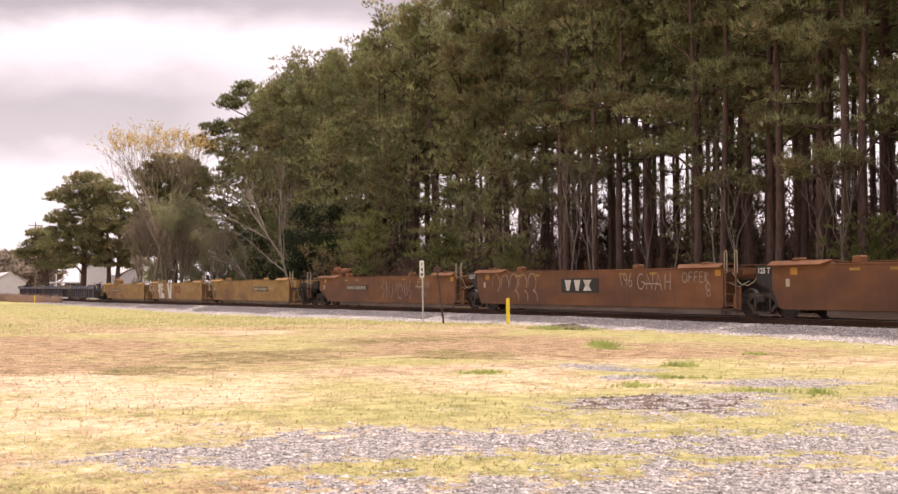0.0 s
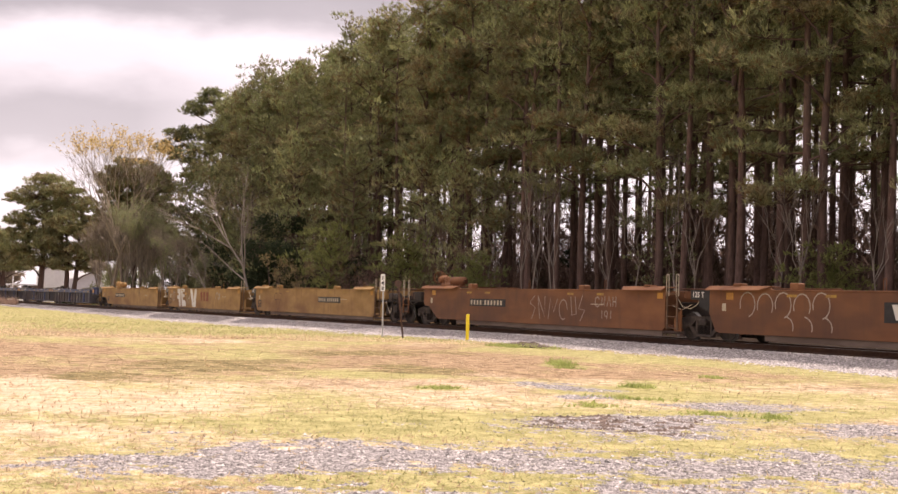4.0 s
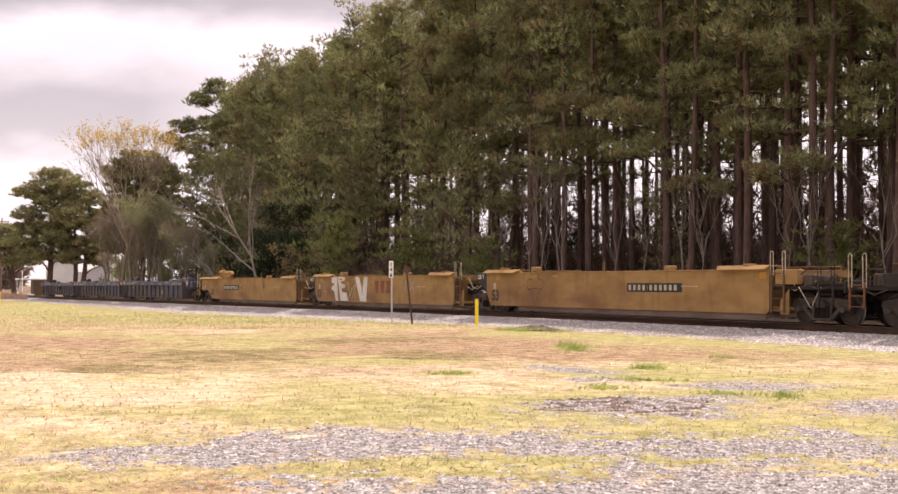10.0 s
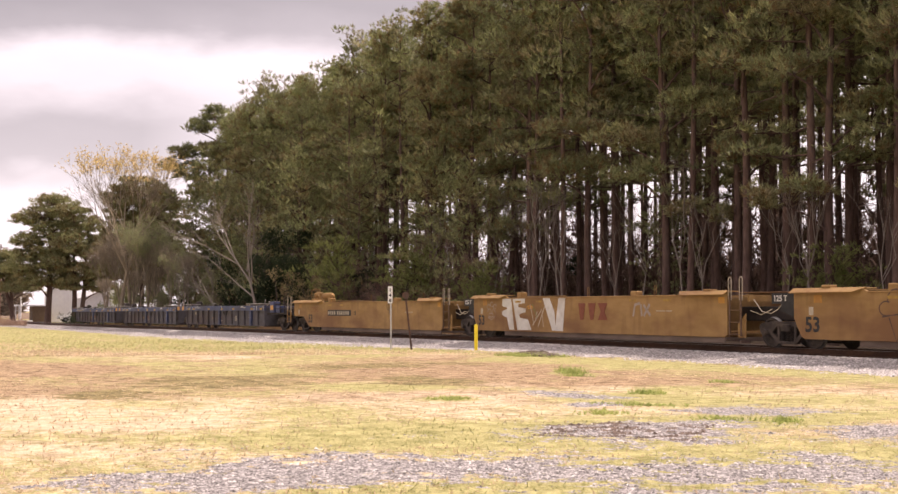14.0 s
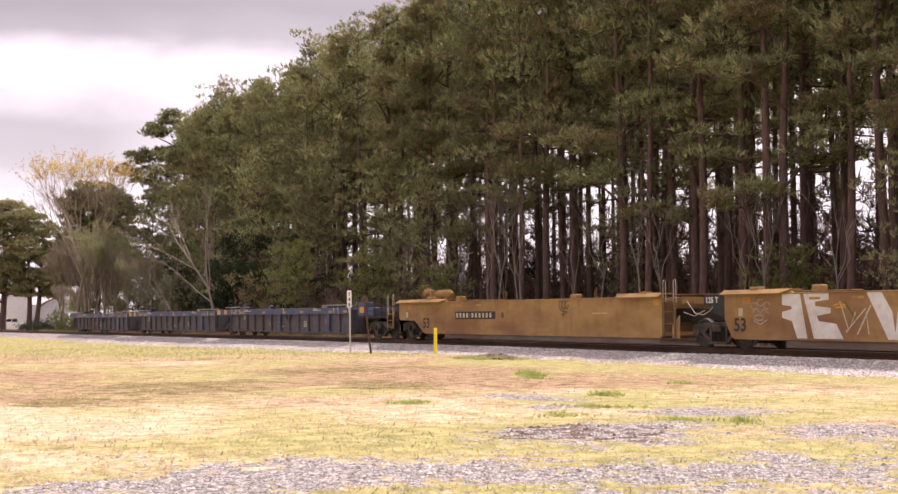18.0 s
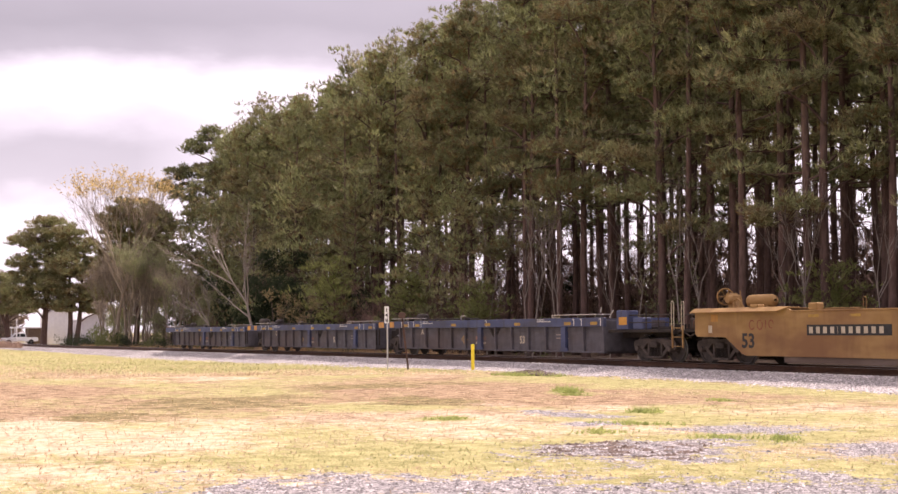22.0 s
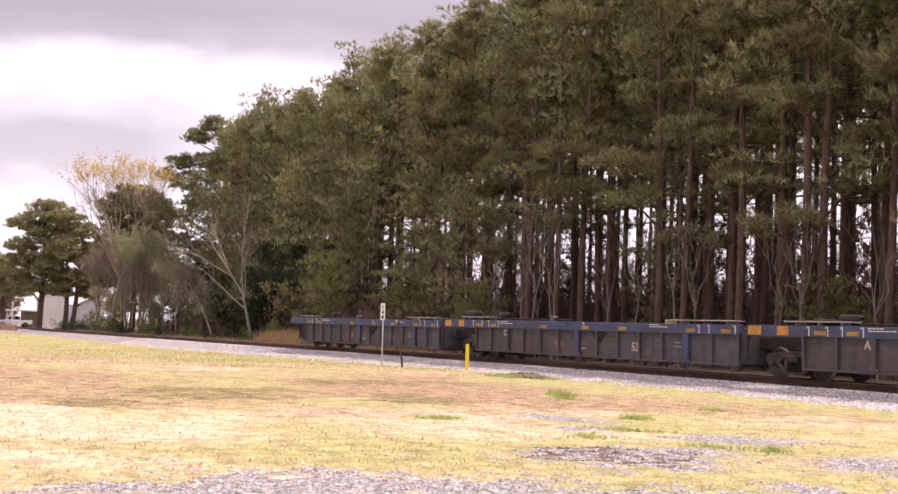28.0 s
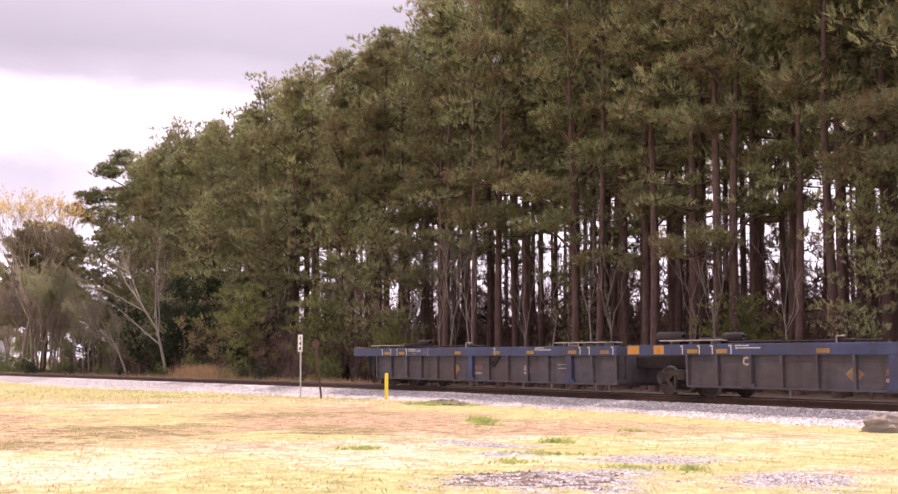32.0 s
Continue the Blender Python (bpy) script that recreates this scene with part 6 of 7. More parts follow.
    young = pine(34, 7.2, 0.6, 2.7, limbs=26, trunk_r=0.08, needles="needle_light", low=0, stubs=0)
    tagged(young, "young yellow-green pine at the foot of the woods", group="young pines")
    place([young], [(-44.6, 43.0, 0, 0.6, 0), (-83.0, 39.6, 0, 0.8, 40), (-74.0, 40.2, 0, 0.6, 150), (-92.5, 37.5, 0, 0.95, 110)], "young pines")
    # undergrowth
    cedar = [bush(41, "cedar_shrub", "dark green cedar shrub at the foot of the woods", "shrub", 5.2, 1.5, M["cedar"], 2400, 0.22, 0.07, upright=0.6),
             bush(42, "cedar_shrub", "dark green cedar shrub at the foot of the woods", "shrub", 3.6, 1.6, M["cedar"], 2000, 0.22, 0.07, upright=0.4)]
    green = [bush(43, "green_shrub", "fresh green shrub at the foot of the woods", "shrub", 3.0, 1.5, M["leaf"], 1600, 0.17, 0.07),
             bush(44, "young_pine", "young olive-green pine sapling in the undergrowth", "shrub", 4.6, 1.7, M["needle"], 2000, 0.30, 0.04, upright=0.5)]
    twig = [bush(45, "bare_brush", "tangle of bare grey-brown brush at the foot of the woods", "brush", 4.2, 1.9, M["brushwood"], 1500, 0.55, 0.018, 26, 0.7),
            bush(46, "bare_brush", "tangle of bare grey-brown brush at the foot of the woods", "brush", 6.5, 1.8, M["brushwood"], 1500, 0.6, 0.018, 24, 0.8)]
    cs, gs, ts = [], [], []
    for i in range(38):
        x = -165 + i * (2.6 if i < 30 else 6.0) + r.uniform(-1.2, 1.2)
        cs.append((x, r.uniform(41.5, 50), i, r.uniform(0.7, 1.15), r.uniform(0, 360)))
    for i in range(34):
        x = -160 + i * (2.7 if i < 26 else 3.6) + r.uniform(-1.5, 1.5)
        if x > -92 and i % 2:
            continue
        gs.append((x, r.uniform(38.5, 44), i, r.uniform(0.55, 0.95), r.uniform(0, 360)))
    for i in range(62):
        x = -165 + i * (3.5 if i < 24 else 1.45) + r.uniform(-1.5, 1.5)
        ts.append((x, r.uniform(37.5, 46), i, r.uniform(0.8, 1.2), r.uniform(0, 360)))
    place(cedar, cs, "undergrowth of the woods")
    place(green, gs, "undergrowth of the woods")
    place(twig, ts, "undergrowth of the woods")
    # taller tangle and saplings deeper in the woods
    deep = [bush(47, "bare_thicket", "tall bare grey-brown thicket between the trunks", "brush", 9.5, 2.2, M["brushwood"], 2200, 0.75, 0.022, 30, 0.9),
            bush(48, "cedar_sapling", "slim dark evergreen sapling between the trunks", "shrub", 8.5, 1.5, M["cedar"], 3800, 0.26, 0.09, 8, 0.5)]
    place(deep, [(-160 + i * 3.3 + r.uniform(-1, 1), r.uniform(52, 68), (0, 0, 1)[i % 3], r.uniform(0.75, 1.2), r.uniform(0, 360)) for i in range(50)], "thicket of the woods")
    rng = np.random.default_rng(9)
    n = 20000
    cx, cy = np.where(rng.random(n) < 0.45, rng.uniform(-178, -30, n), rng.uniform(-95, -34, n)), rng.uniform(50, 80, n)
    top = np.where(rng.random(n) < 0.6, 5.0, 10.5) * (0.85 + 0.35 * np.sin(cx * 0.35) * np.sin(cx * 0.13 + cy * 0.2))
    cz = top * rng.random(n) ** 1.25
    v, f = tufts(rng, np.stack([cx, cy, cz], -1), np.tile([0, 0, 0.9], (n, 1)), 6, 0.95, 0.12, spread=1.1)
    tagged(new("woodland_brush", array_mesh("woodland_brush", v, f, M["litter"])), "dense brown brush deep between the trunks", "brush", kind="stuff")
    # slim pale bare trees among the trunks
    pale = [bare_tree(51, "bare_sapling", "slim pale leafless sapling in front of the pines", 12.5, M["palebark"], 3, 0.9, 0.075, fork=0.42, tilt=0.28),
            bare_tree(52, "bare_sapling", "slim pale leafless sapling in front of the pines", 10.5, M["palebark"], 3, 0.9, 0.06, fork=0.45, tilt=0.34)]
    place(pale, [(-67.5, 40.5, 0, 0.82, 0), (-69.5, 41.2, 1, 0.85, 60), (-65.5, 41.5, 0, 0.75, 150), (-60.5, 41.5, 1, 0.7, 210), (-76, 42, 0, 0.8, 20), (-52, 41, 1, 0.75, 100), (-83, 41, 1, 0.9, 280), (-45.5, 41.8, 0, 0.7, 330), (-39.5, 41, 1, 0.7, 10)] + [(-86 + i * 5.2 + r.uniform(-1.2, 1.2), r.uniform(40.5, 45.5), i, r.uniform(0.6, 0.95), r.uniform(0, 360)) for i in range(9)], "bare saplings")


def build_left_side():
    r = random.Random(77)
    # wide forked bare tree in front of dark cedars
    t = fan_tree(61, "bare_forked_tree", "wide pale leafless tree forking over the railway bank", ((0, -0.1), (0.15, 1.4), (0.5, 2.7), (0.9, 4.2), (2.3, 6.0), (3.9, 8.0), (5.0, 9.9)),
                 ((2.0, 5.6, 7.2, 8.4), (0.55, 2.9, 6.6, 6.6), (3.0, 6.9, 3.9, 10.5), (0.9, 4.2, 1.9, 11.1), (0.75, 3.6, 0.6, 9.3), (1.2, 5.0, 1.0, 10.8)), (-0.75, -0.65), 0.14)
    t.matrix_basis = pose(-100.5, 33.75, ground_z(-100.5, 33.75))
    t = fan_tree(66, "bare_leaning_tree", "thin pale leafless tree leaning over the bank", ((0, -0.1), (0.4, 1.2), (1.0, 2.4), (2.0, 4.0), (3.2, 5.6)), ((1.0, 2.4, 1.4, 5.0), (1.6, 3.4, 3.6, 4.2)), (-0.75, -0.65), 0.10)
    t.matrix_basis = pose(-109.0, 33.2, ground_z(-109.0, 33.2))
    dark = [bush(62, "dark_cedar", "broad dark green cedar behind the bare tree", "cedar tree", 9.0, 2.8, M["cedar"], 9000, 0.30, 0.09, upright=0.5),
            bush(63, "dark_cedar", "dark green cedar at the edge of the woods", "cedar tree", 6.5, 2.2, M["cedar"], 6000, 0.28, 0.09, upright=0.5)]
    place(dark, [(-104.5, 36.0, 0, 1.0, 0), (-110, 37.5, 1, 1.1, 70), (-99.5, 37.0, 1, 1.0, 160), (-117, 37, 0, 0.8, 220), (-92, 38.5, 1, 0.8, 20)], "dark cedars")
    y1 = bush(64, "budding_shrub", "yellow-brown budding shrub on the railway bank", "shrub", 6.2, 1.6, M["olive"], 2000, 0.16, 0.045, 14, 0.5, low=0.1)
    place([y1], [(-93.5, 33.0, 0, 0.95, 0), (-90.5, 34.5, 0, 0.8, 130)], "budding shrubs")
    # tall budding tree and hazy bare trees behind it
    hh = [bare_tree(85, "hazy_thicket", "tall thicket of grey-pink bare twigs beside the track", 8.0, M["haze"], 6, 1.0, 0.09, 0.35, M["haze"], fork=0.16, tilt=0.34, bud_size=0.06, bud_blades=3, category="brush"),
          bare_tree(86, "hazy_thicket", "tall thicket of bare twigs with pale green tips", 7.0, M["haze"], 6, 1.0, 0.08, 0.5, M["pale_leaf"], fork=0.16, tilt=0.36, bud_size=0.08, bud_blades=3, category="brush")]
    place(hh, [(-152, 37.5, 0, 0.8, 130), (-137, 38, 1, 0.9, 250), (-124, 36.5, 1, 0.85, 20), (-149, 35, 1, 0.6, 15), (-134, 34, 1, 0.6, 90), (-115, 33.6, 1, 0.5, 45), (-158, 36.5, 0, 0.9, 60), (-166, 35.2, 0, 0.75, 200), (-144.5, 36.5, 0, 0.9, 300), (-172, 36.2, 0, 0.8, 20), (-150, 38.0, 0, 1.0, 170)], "thickets by the track")
    b = bare_tree(71, "budding_tree", "tall bare tree with yellow-brown spring buds", 21.3, M["haze"], 6, 1.0, 0.20, 0.9, M["bud"], fork=0.25, tilt=0.42, bud_size=0.12, bud_from=0.84)
    b.matrix_basis = pose(-146.2, 32.6, ground_z(-146.2, 32.6), 0, 0, 30)
    b2 = copy_thing(b, pose(-148.0, 34.2, ground_z(-148.0, 34.2), 0, 0, 200))
    b2.scale = (1.0, 1.0, 0.98)
    hz = [bare_tree(73, "hazy_bare_tree", "slim grey-buff leafless tree beside the track", 12.5, M["haze"], 6, 1.0, 0.13, 0.3, M["haze"], fork=0.3, tilt=0.27, bud_size=0.08),
          bare_tree(74, "hazy_bare_tree", "slim tree with first pale green leaves", 12.0, M["haze"], 6, 1.0, 0.12, 0.5, M["pale_leaf"], fork=0.28, tilt=0.27, bud_size=0.09)]
    place(hz, [(-147, 36, 0, 1.0, 10), (-136.3, 32.4, 1, 1.05, 60), (-133, 35, 0, 0.8, 120), (-158, 33.5, 0, 0.9, 200), (-128, 34.5, 1, 0.75, 260), (-123, 33.5, 0, 0.7, 310), (-141, 34.5, 0, 1.05, 150), (-152, 33.5, 0, 0.95, 240), (-143, 33.2, 0, 0.95, 330), (-139.5, 32.6, 0, 0.85, 15), (-155, 34.6, 0, 1.0, 165), (-138.2, 34.4, 1, 1.0, 20)], "bare trees by the track")
    back = bush(87, "evergreen_thicket", "dark olive evergreen mass behind bare trees", "shrub", 9.5, 3.2, M["needle"], 9000, 0.34, 0.075, upright=0.5, low=0.02)
    place([back], [(-150, 42, 0, 1.0, 0), (-141, 41.5, 0, 0.9, 80), (-132, 41, 0, 1.05, 160), (-124, 40.5, 0, 0.9, 230), (-158, 41, 0, 0.85, 300), (-116, 39.5, 0, 0.85, 30), (-168, 41.5, 0, 0.8, 60), (-176, 39.6, 0, 0.62, 140), (-184, 40.6, 0, 0.55, 200), (-165, 37.6, 0, 0.6, 260)], "evergreen thickets")
    # round pine behind the budding tree and spreading pines by the crossing
    clump_pine(75, -161.5, 38.5, ((-0.3, 17.5, 3.3, 1.5), (-3.2, 16.4, 1.6, 1.3), (-1.6, 14.7, 3.2, 1.9), (2.1, 15.5, 2.5, 1.9), (0.4, 12.3, 3.4, 2.3), (2.6, 12.4, 2.2, 1.8), (-0.5, 9.6, 3.2, 2.0), (-2.8, 11.6, 2.2, 1.8), (0.6, 6.6, 3.4, 1.8), (-3.0, 7.0, 2.4, 1.6), (3.6, 9.0, 2.2, 1.8)), 0.36, "needle_far",
               "round olive-green pine behind the budding tree", dense=1.9, brown=0.3)
    clump_pine(81, -194.3, 32.7, ((0.1, 18.2, 2.7, 1.0), (-3.4, 15.3, 2.2, 0.9), (-1.3, 16.3, 2.8, 1.2), (-2.9, 12.2, 2.6, 1.1), (0.3, 13.6, 3.6, 1.7), (-3.9, 8.4, 3.0, 1.3), (0.3, 9.2, 3.8, 1.9), (2.2, 11.6, 2.4, 1.6), (-1.5, 6.3, 3.2, 1.3), (-2.6, 10.2, 2.8, 1.4), (1.8, 6.6, 2.4, 1.2), (1.5, 15.2, 2.4, 1.3)), 0.45, "needle_far",
               "spreading pine with layered olive-green boughs by the crossing", dense=1.35, brown=0.16)
    clump_pine(82, -190.7, 35.6, ((-0.3, 16.4, 2.5, 1.4), (1.8, 14.6, 2.3, 1.4), (-0.2, 11.5, 3.7, 2.2), (2.8, 10.8, 2.4, 2.0), (1.3, 7.6, 3.2, 1.4), (3.6, 8.2, 2.0, 1.4), (0.2, 5.9, 2.8, 1.2), (3.8, 5.6, 2.2, 1.2), (-2.4, 8.6, 2.4, 1.6), (4.6, 11.0, 1.6, 1.4)), 0.36, "needle_far",
               "broad olive-green pine beside the spreading pine", stems=((0.0, 0.0), (0.9, 0.35)), dense=1.5, brown=0.22)
    clump_pine(89, -211.9, 29.9, ((-0.2, 10.6, 2.6, 0.9), (-1.4, 8.6, 2.3, 1.2), (1.5, 7.2, 2.6, 1.1), (-3.0, 7.4, 1.8, 0.9), (0.2, 5.6, 2.6, 1.0), (3.2, 5.6, 2.0, 0.9)), 0.34, "needle_far",
               "low dark green pine with a forked trunk at the crossing", stems=((0.0, 0.0), (0.3, -0.5)), dense=1.9, brown=0.1)
    # open-crowned pine at the corner of the woods
    clump_pine(90, -148.1, 45.6, ((-1.6, 25.6, 1.8, 1.0), (-3.3, 24.1, 1.6, 1.0), (0.5, 24.4, 1.9, 1.3), (-5.5, 20.9, 1.6, 1.1), (-2.4, 21.3, 1.8, 1.0), (-6.6, 19.3, 1.2, 0.8), (-3.4, 18.5, 2.8, 1.4), (0.4, 20.3, 2.4, 1.9), (-1.3, 16.5, 3.6, 1.4),
                                  (-7.6, 15.7, 1.6, 0.4), (-8.2, 13.3, 1.8, 0.5), (-6.2, 14.3, 2.0, 0.6), (-5.7, 11.4, 2.3, 1.0), (1.0, 13.6, 3.2, 1.6), (-1.6, 10.2, 3.0, 1.4)), 0.34, "needle", "dark green open-crowned pine at the corner of the woods", dense=1.0, size=0.58)
    low = [bush(83, "green_shrub", "low dark green shrub beside the track", "shrub", 2.4, 1.6, M["leaf"], 2400, 0.18, 0.07),
           bush(84, "grey_brush", "low grey-green brush beside the track", "shrub", 1.8, 1.8, M["cedar"], 2400, 0.18, 0.06)]
    place(low, [(-147.5, 31.2, 0, 1.15, 0), (-144, 31.5, 0, 1.0, 90), (-155, 31.5, 1, 1.0, 0), (-160, 32, 1, 1.1, 100), (-135, 32, 1, 1.0, 30), (-128, 32, 0, 0.7, 200), (-120, 32, 1, 0.8, 10), (-113, 32, 0, 0.6, 70), (-168, 32, 1, 0.9, 0), (-104, 31.7, 1, 0.7, 40), (-97, 31.9, 0, 0.6, 140), (-82, 32.4, 0, 0.75, 220), (-77.5, 33, 1, 0.8, 300), (-91.5, 33.2, 0, 0.9, 10), (-72, 34, 0, 0.9, 75)], "shrubs by the track")
    # dry tall grass along the far side of the track
    rng = np.random.default_rng(3)
    xs = np.concatenate([rng.uniform(-160, -60, 1500), rng.normal(-86.5, 2.2, 500)])
    ys = np.concatenate([rng.uniform(30.2, 33.5, 1500), rng.normal(31.6, 0.4, 500)])
    hs = np.concatenate([np.full(1500, 0.55), np.full(500, 1.2)])
    v, f = [], []
    for h in (0.55, 1.2):
        s = hs == h
        vv, ff = tufts(rng, np.stack([xs[s], ys[s], [ground_z(a, c) for a, c in zip(xs[s], ys[s])]], -1), np.tile([0, 0, 2.2], (s.sum(), 1)), 9, h, 0.03)
        v.append(vv)
        f.append(ff + sum(len(q) for q in v[:-1]))
    tagged(new("dry_tall_grass", array_mesh("dry_tall_grass", np.concatenate(v), np.concatenate(f), M["straw"])), "dry tan tall grass along the far bank", "grass", kind="stuff")
    u, w = rng.uniform(-215, -150, 1500), 22.2 + rng.uniform(0, 1, 1500) ** 0.6 * 2.6
    spot = [beside(a, c) for a, c in zip(u, w) if c > 22.4 + (a + 205) * 0.045]
    vv, ff = tufts(rng, [(a, c, ground_z(a, c)) for a, c in spot], np.tile([0, 0, 1.5], (len(spot), 1)), 14, 0.95, 0.028)
    tagged(new("dry_weeds", array_mesh("dry_weeds", vv, ff, M["weedstalk"])), "pinkish dry weeds beside the track", "weeds", kind="stuff")
    # far woods: a low dark belt beyond the crossing and behind the pines
    cen, aim = [], []
    for k in range(5200):
        u = r.random()
        x, y = (-520 + 60 * r.random(), 10 + 110 * u) if u < 0.55 else (-520 + 900 * r.random(), 230 + 40 * r.random())
        top = 9 + 3.0 * noise.noise((x * 0.05, y * 0.05, 2)) if x > -470 else 13 + 4 * noise.noise((x * 0.05, y * 0.07, 2))
        cen.append((x, y, top * r.random() ** 0.7))
        aim.append((r.gauss(0, 1), r.gauss(0, 1), 0.4))
    vv, ff = tufts(rng, cen, aim, 8, 2.6, 1.2)
    tagged(new("far_woods", array_mesh("far_woods", vv, ff, M["haze"])), "distant bare grey-brown woods on the horizon", "woods", kind="stuff")


def build_grass():
    """Short blades over the near yard, dry or green as the ground is."""
    rng = np.random.default_rng(11)
    r = random.Random(12)
    pts = {0: [], 1: [], 2: []}
    n = 0
    while n < 14000:
        d = 8.5 + 40 * r.random() ** 1.7
        az = radians(r.uniform(-86, -34))
        x, y = d * math.sin(az), d * math.cos(az)
        if along(x, y)[1] > 23.3 or gravel_at(x, y) > (0.0 if r.random() < 0.9 else 0.5):
            continue
        g = green_at(x, y) + r.gauss(0, 0.12) > 0.30
        k = 2 if x < -11 and soil_at(x, y) + r.gauss(0, 0.15) > 0.1 else int(g)
        pts[k].append((x, y, ground_z(x, y)))
        n += 1
    for k, mat, nm, lb in ((0, "blade_dry", "dry_grass", "short dormant straw-yellow grass of the yard"), (1, "blade_green", "green_grass", "short fresh yellow-green grass of the yard"), (2, "blade_brown", "brown_thatch", "patch of darker brown thatch in the yard")):
        v, f = tufts(rng, pts[k], np.tile([0, 0, 0.3], (len(pts[k]), 1)), 5, 0.06, 0.014, spread=1.2, flat=1.0)
        tagged(new(nm, array_mesh(nm, v, f, M[mat])), lb, "grass", kind="stuff")
    # coarser sparse tufts farther off
    far = []
    while len(far) < 16000:
        d = 46 + 120 * r.random() ** 1.3
        az = radians(r.uniform(-88, -60))
        x, y = d * math.sin(az), d * math.cos(az)
        if along(x, y)[1] < 23.4:
            far.append((x, y, ground_z(x, y), green_at(x, y) + r.gauss(0, 0.15) > 0.4))
    for k, mat, nm, lb in ((False, "blade_dry", "far_dry_grass", "short dormant grass farther off"), (True, "blade_green", "far_green_grass", "short green grass farther off")):
        pt = [q[:3] for q in far if q[3] == k]
        v, f = tufts(rng, pt, np.tile([0, 0, 0.3], (len(pt), 1)), 5, 0.12, 0.03, spread=1.2, flat=1.0)
        tagged(new(nm, array_mesh(nm, v, f, M[mat])), lb, "grass", kind="stuff")
    # broad-leaved weed clumps
    for x, y, rad, h in ((-26.8, 17.1, 0.42, 0.26), (-19.8, 10.2, 0.32, 0.10), (-20.0, 14.4, 0.32, 0.16), (-17.4, 12.6, 0.40, 0.10), (-13.9, 12.4, 0.26, 0.13), (-14.6, 11.8, 0.30, 0.08), (-38.0, 22.7, 0.9, 0.24), (-39.0, 22.6, 0.5, 0.2), (-25.6, 16.6, 0.3, 0.10), (-16.2, 10.9, 0.35, 0.09), (-22.4, 18.3, 0.3, 0.10)):
        m = int(300 * rad)
        hubs = [(r.gauss(0, rad * 0.6), r.gauss(0, rad * 0.45), r.uniform(0.08, 0.2) * (0.5 + rad)) for _ in range(9)]
        pick = [hubs[r.randrange(9)] for _ in range(m)]
        p = np.array([(x + hx + r.gauss(0, hr), y + hy + r.gauss(0, hr), ground_z(x, y)) for hx, hy, hr in pick])
        v, f = tufts(rng, p, np.tile([0, 0, 0.8], (m, 1)), 5, h * 0.7, 0.018, spread=1.2)
        tagged(new("weed_clump", array_mesh("weed_clump", v, f, M["weed"])), "low clump of bright green weeds in the yard", "weeds", "weed clumps", "stuff")


build_woods()
build_left_side()
build_grass()


# ---- things beside the track ----
def mile_sign():
    t = thing("milepost_sign", pose(-48.6, 22.1, ground_z(-48.6, 22.1), 0, -1.0, 0), "narrow white vertical sign on a galvanised post by the track", "sign")
    p = Build().box(-0.03, 0.03, -0.02, 0.02, -0.1, 2.62, 0.004).box(-0.045, -0.03, -0.005, 0.02, -0.1, 2.6, 0.002).box(0.03, 0.045, -0.005, 0.02, -0.1, 2.6, 0.002)
    part("post", p, M["galv"], t)
    s = part("sign_plate", Build().box(-0.095, 0.095, -0.004, 0.004, 1.95, 2.66, 0.003), M["signwhite"], t, at=pose(0.02, -0.03, 0, 0, 0, 62))
    for ch, z in (("1", 2.44), ("4", 2.22), ("8", 2.0)):
        letters("lettering", ch, 0.20, M["black"], s, -0.055, -0.008, z, "black digit")


def disc_post():
    t = thing("rusty_marker_post", pose(-47.6, 22.6, ground_z(-47.6, 22.6), 6.0, -2.8, 0), "leaning rusty steel post with a small round disc", "post")
    part("post", Build().box(-0.045, 0.045, -0.012, 0.012, -0.1, 2.25, 0.004).box(-0.012, 0.012, -0.05, 0.0, -0.1, 2.25, 0.004), M["rustpost"], t)
    part("disc", Build().lathe([(-0.005, 0.15), (0.005, 0.15)], "y", 18, (0, -0.03, 2.28)), M["rustpost"], t, "faded rusty red disc", at=pose(0, 0, 0, 0, 0, 62))


def yellow_post(x, y, h, r=0.07):
    t = thing("yellow_marker_post", pose(x, y, ground_z(x, y) - 0.02), "bright yellow marker post at the ballast edge", "post", "yellow posts")
    part("post", Build().lathe([(0.0, r), (h - 0.05, r), (h - 0.01, r * 0.85), (h, r * 0.5)], "z", 14), M["yellow"], t, smooth=False)
    part("cap_ring", Build().lathe([(h - 0.2, r + 0.004), (h - 0.17, r + 0.004)], "z", 14), M["yellow"], t)


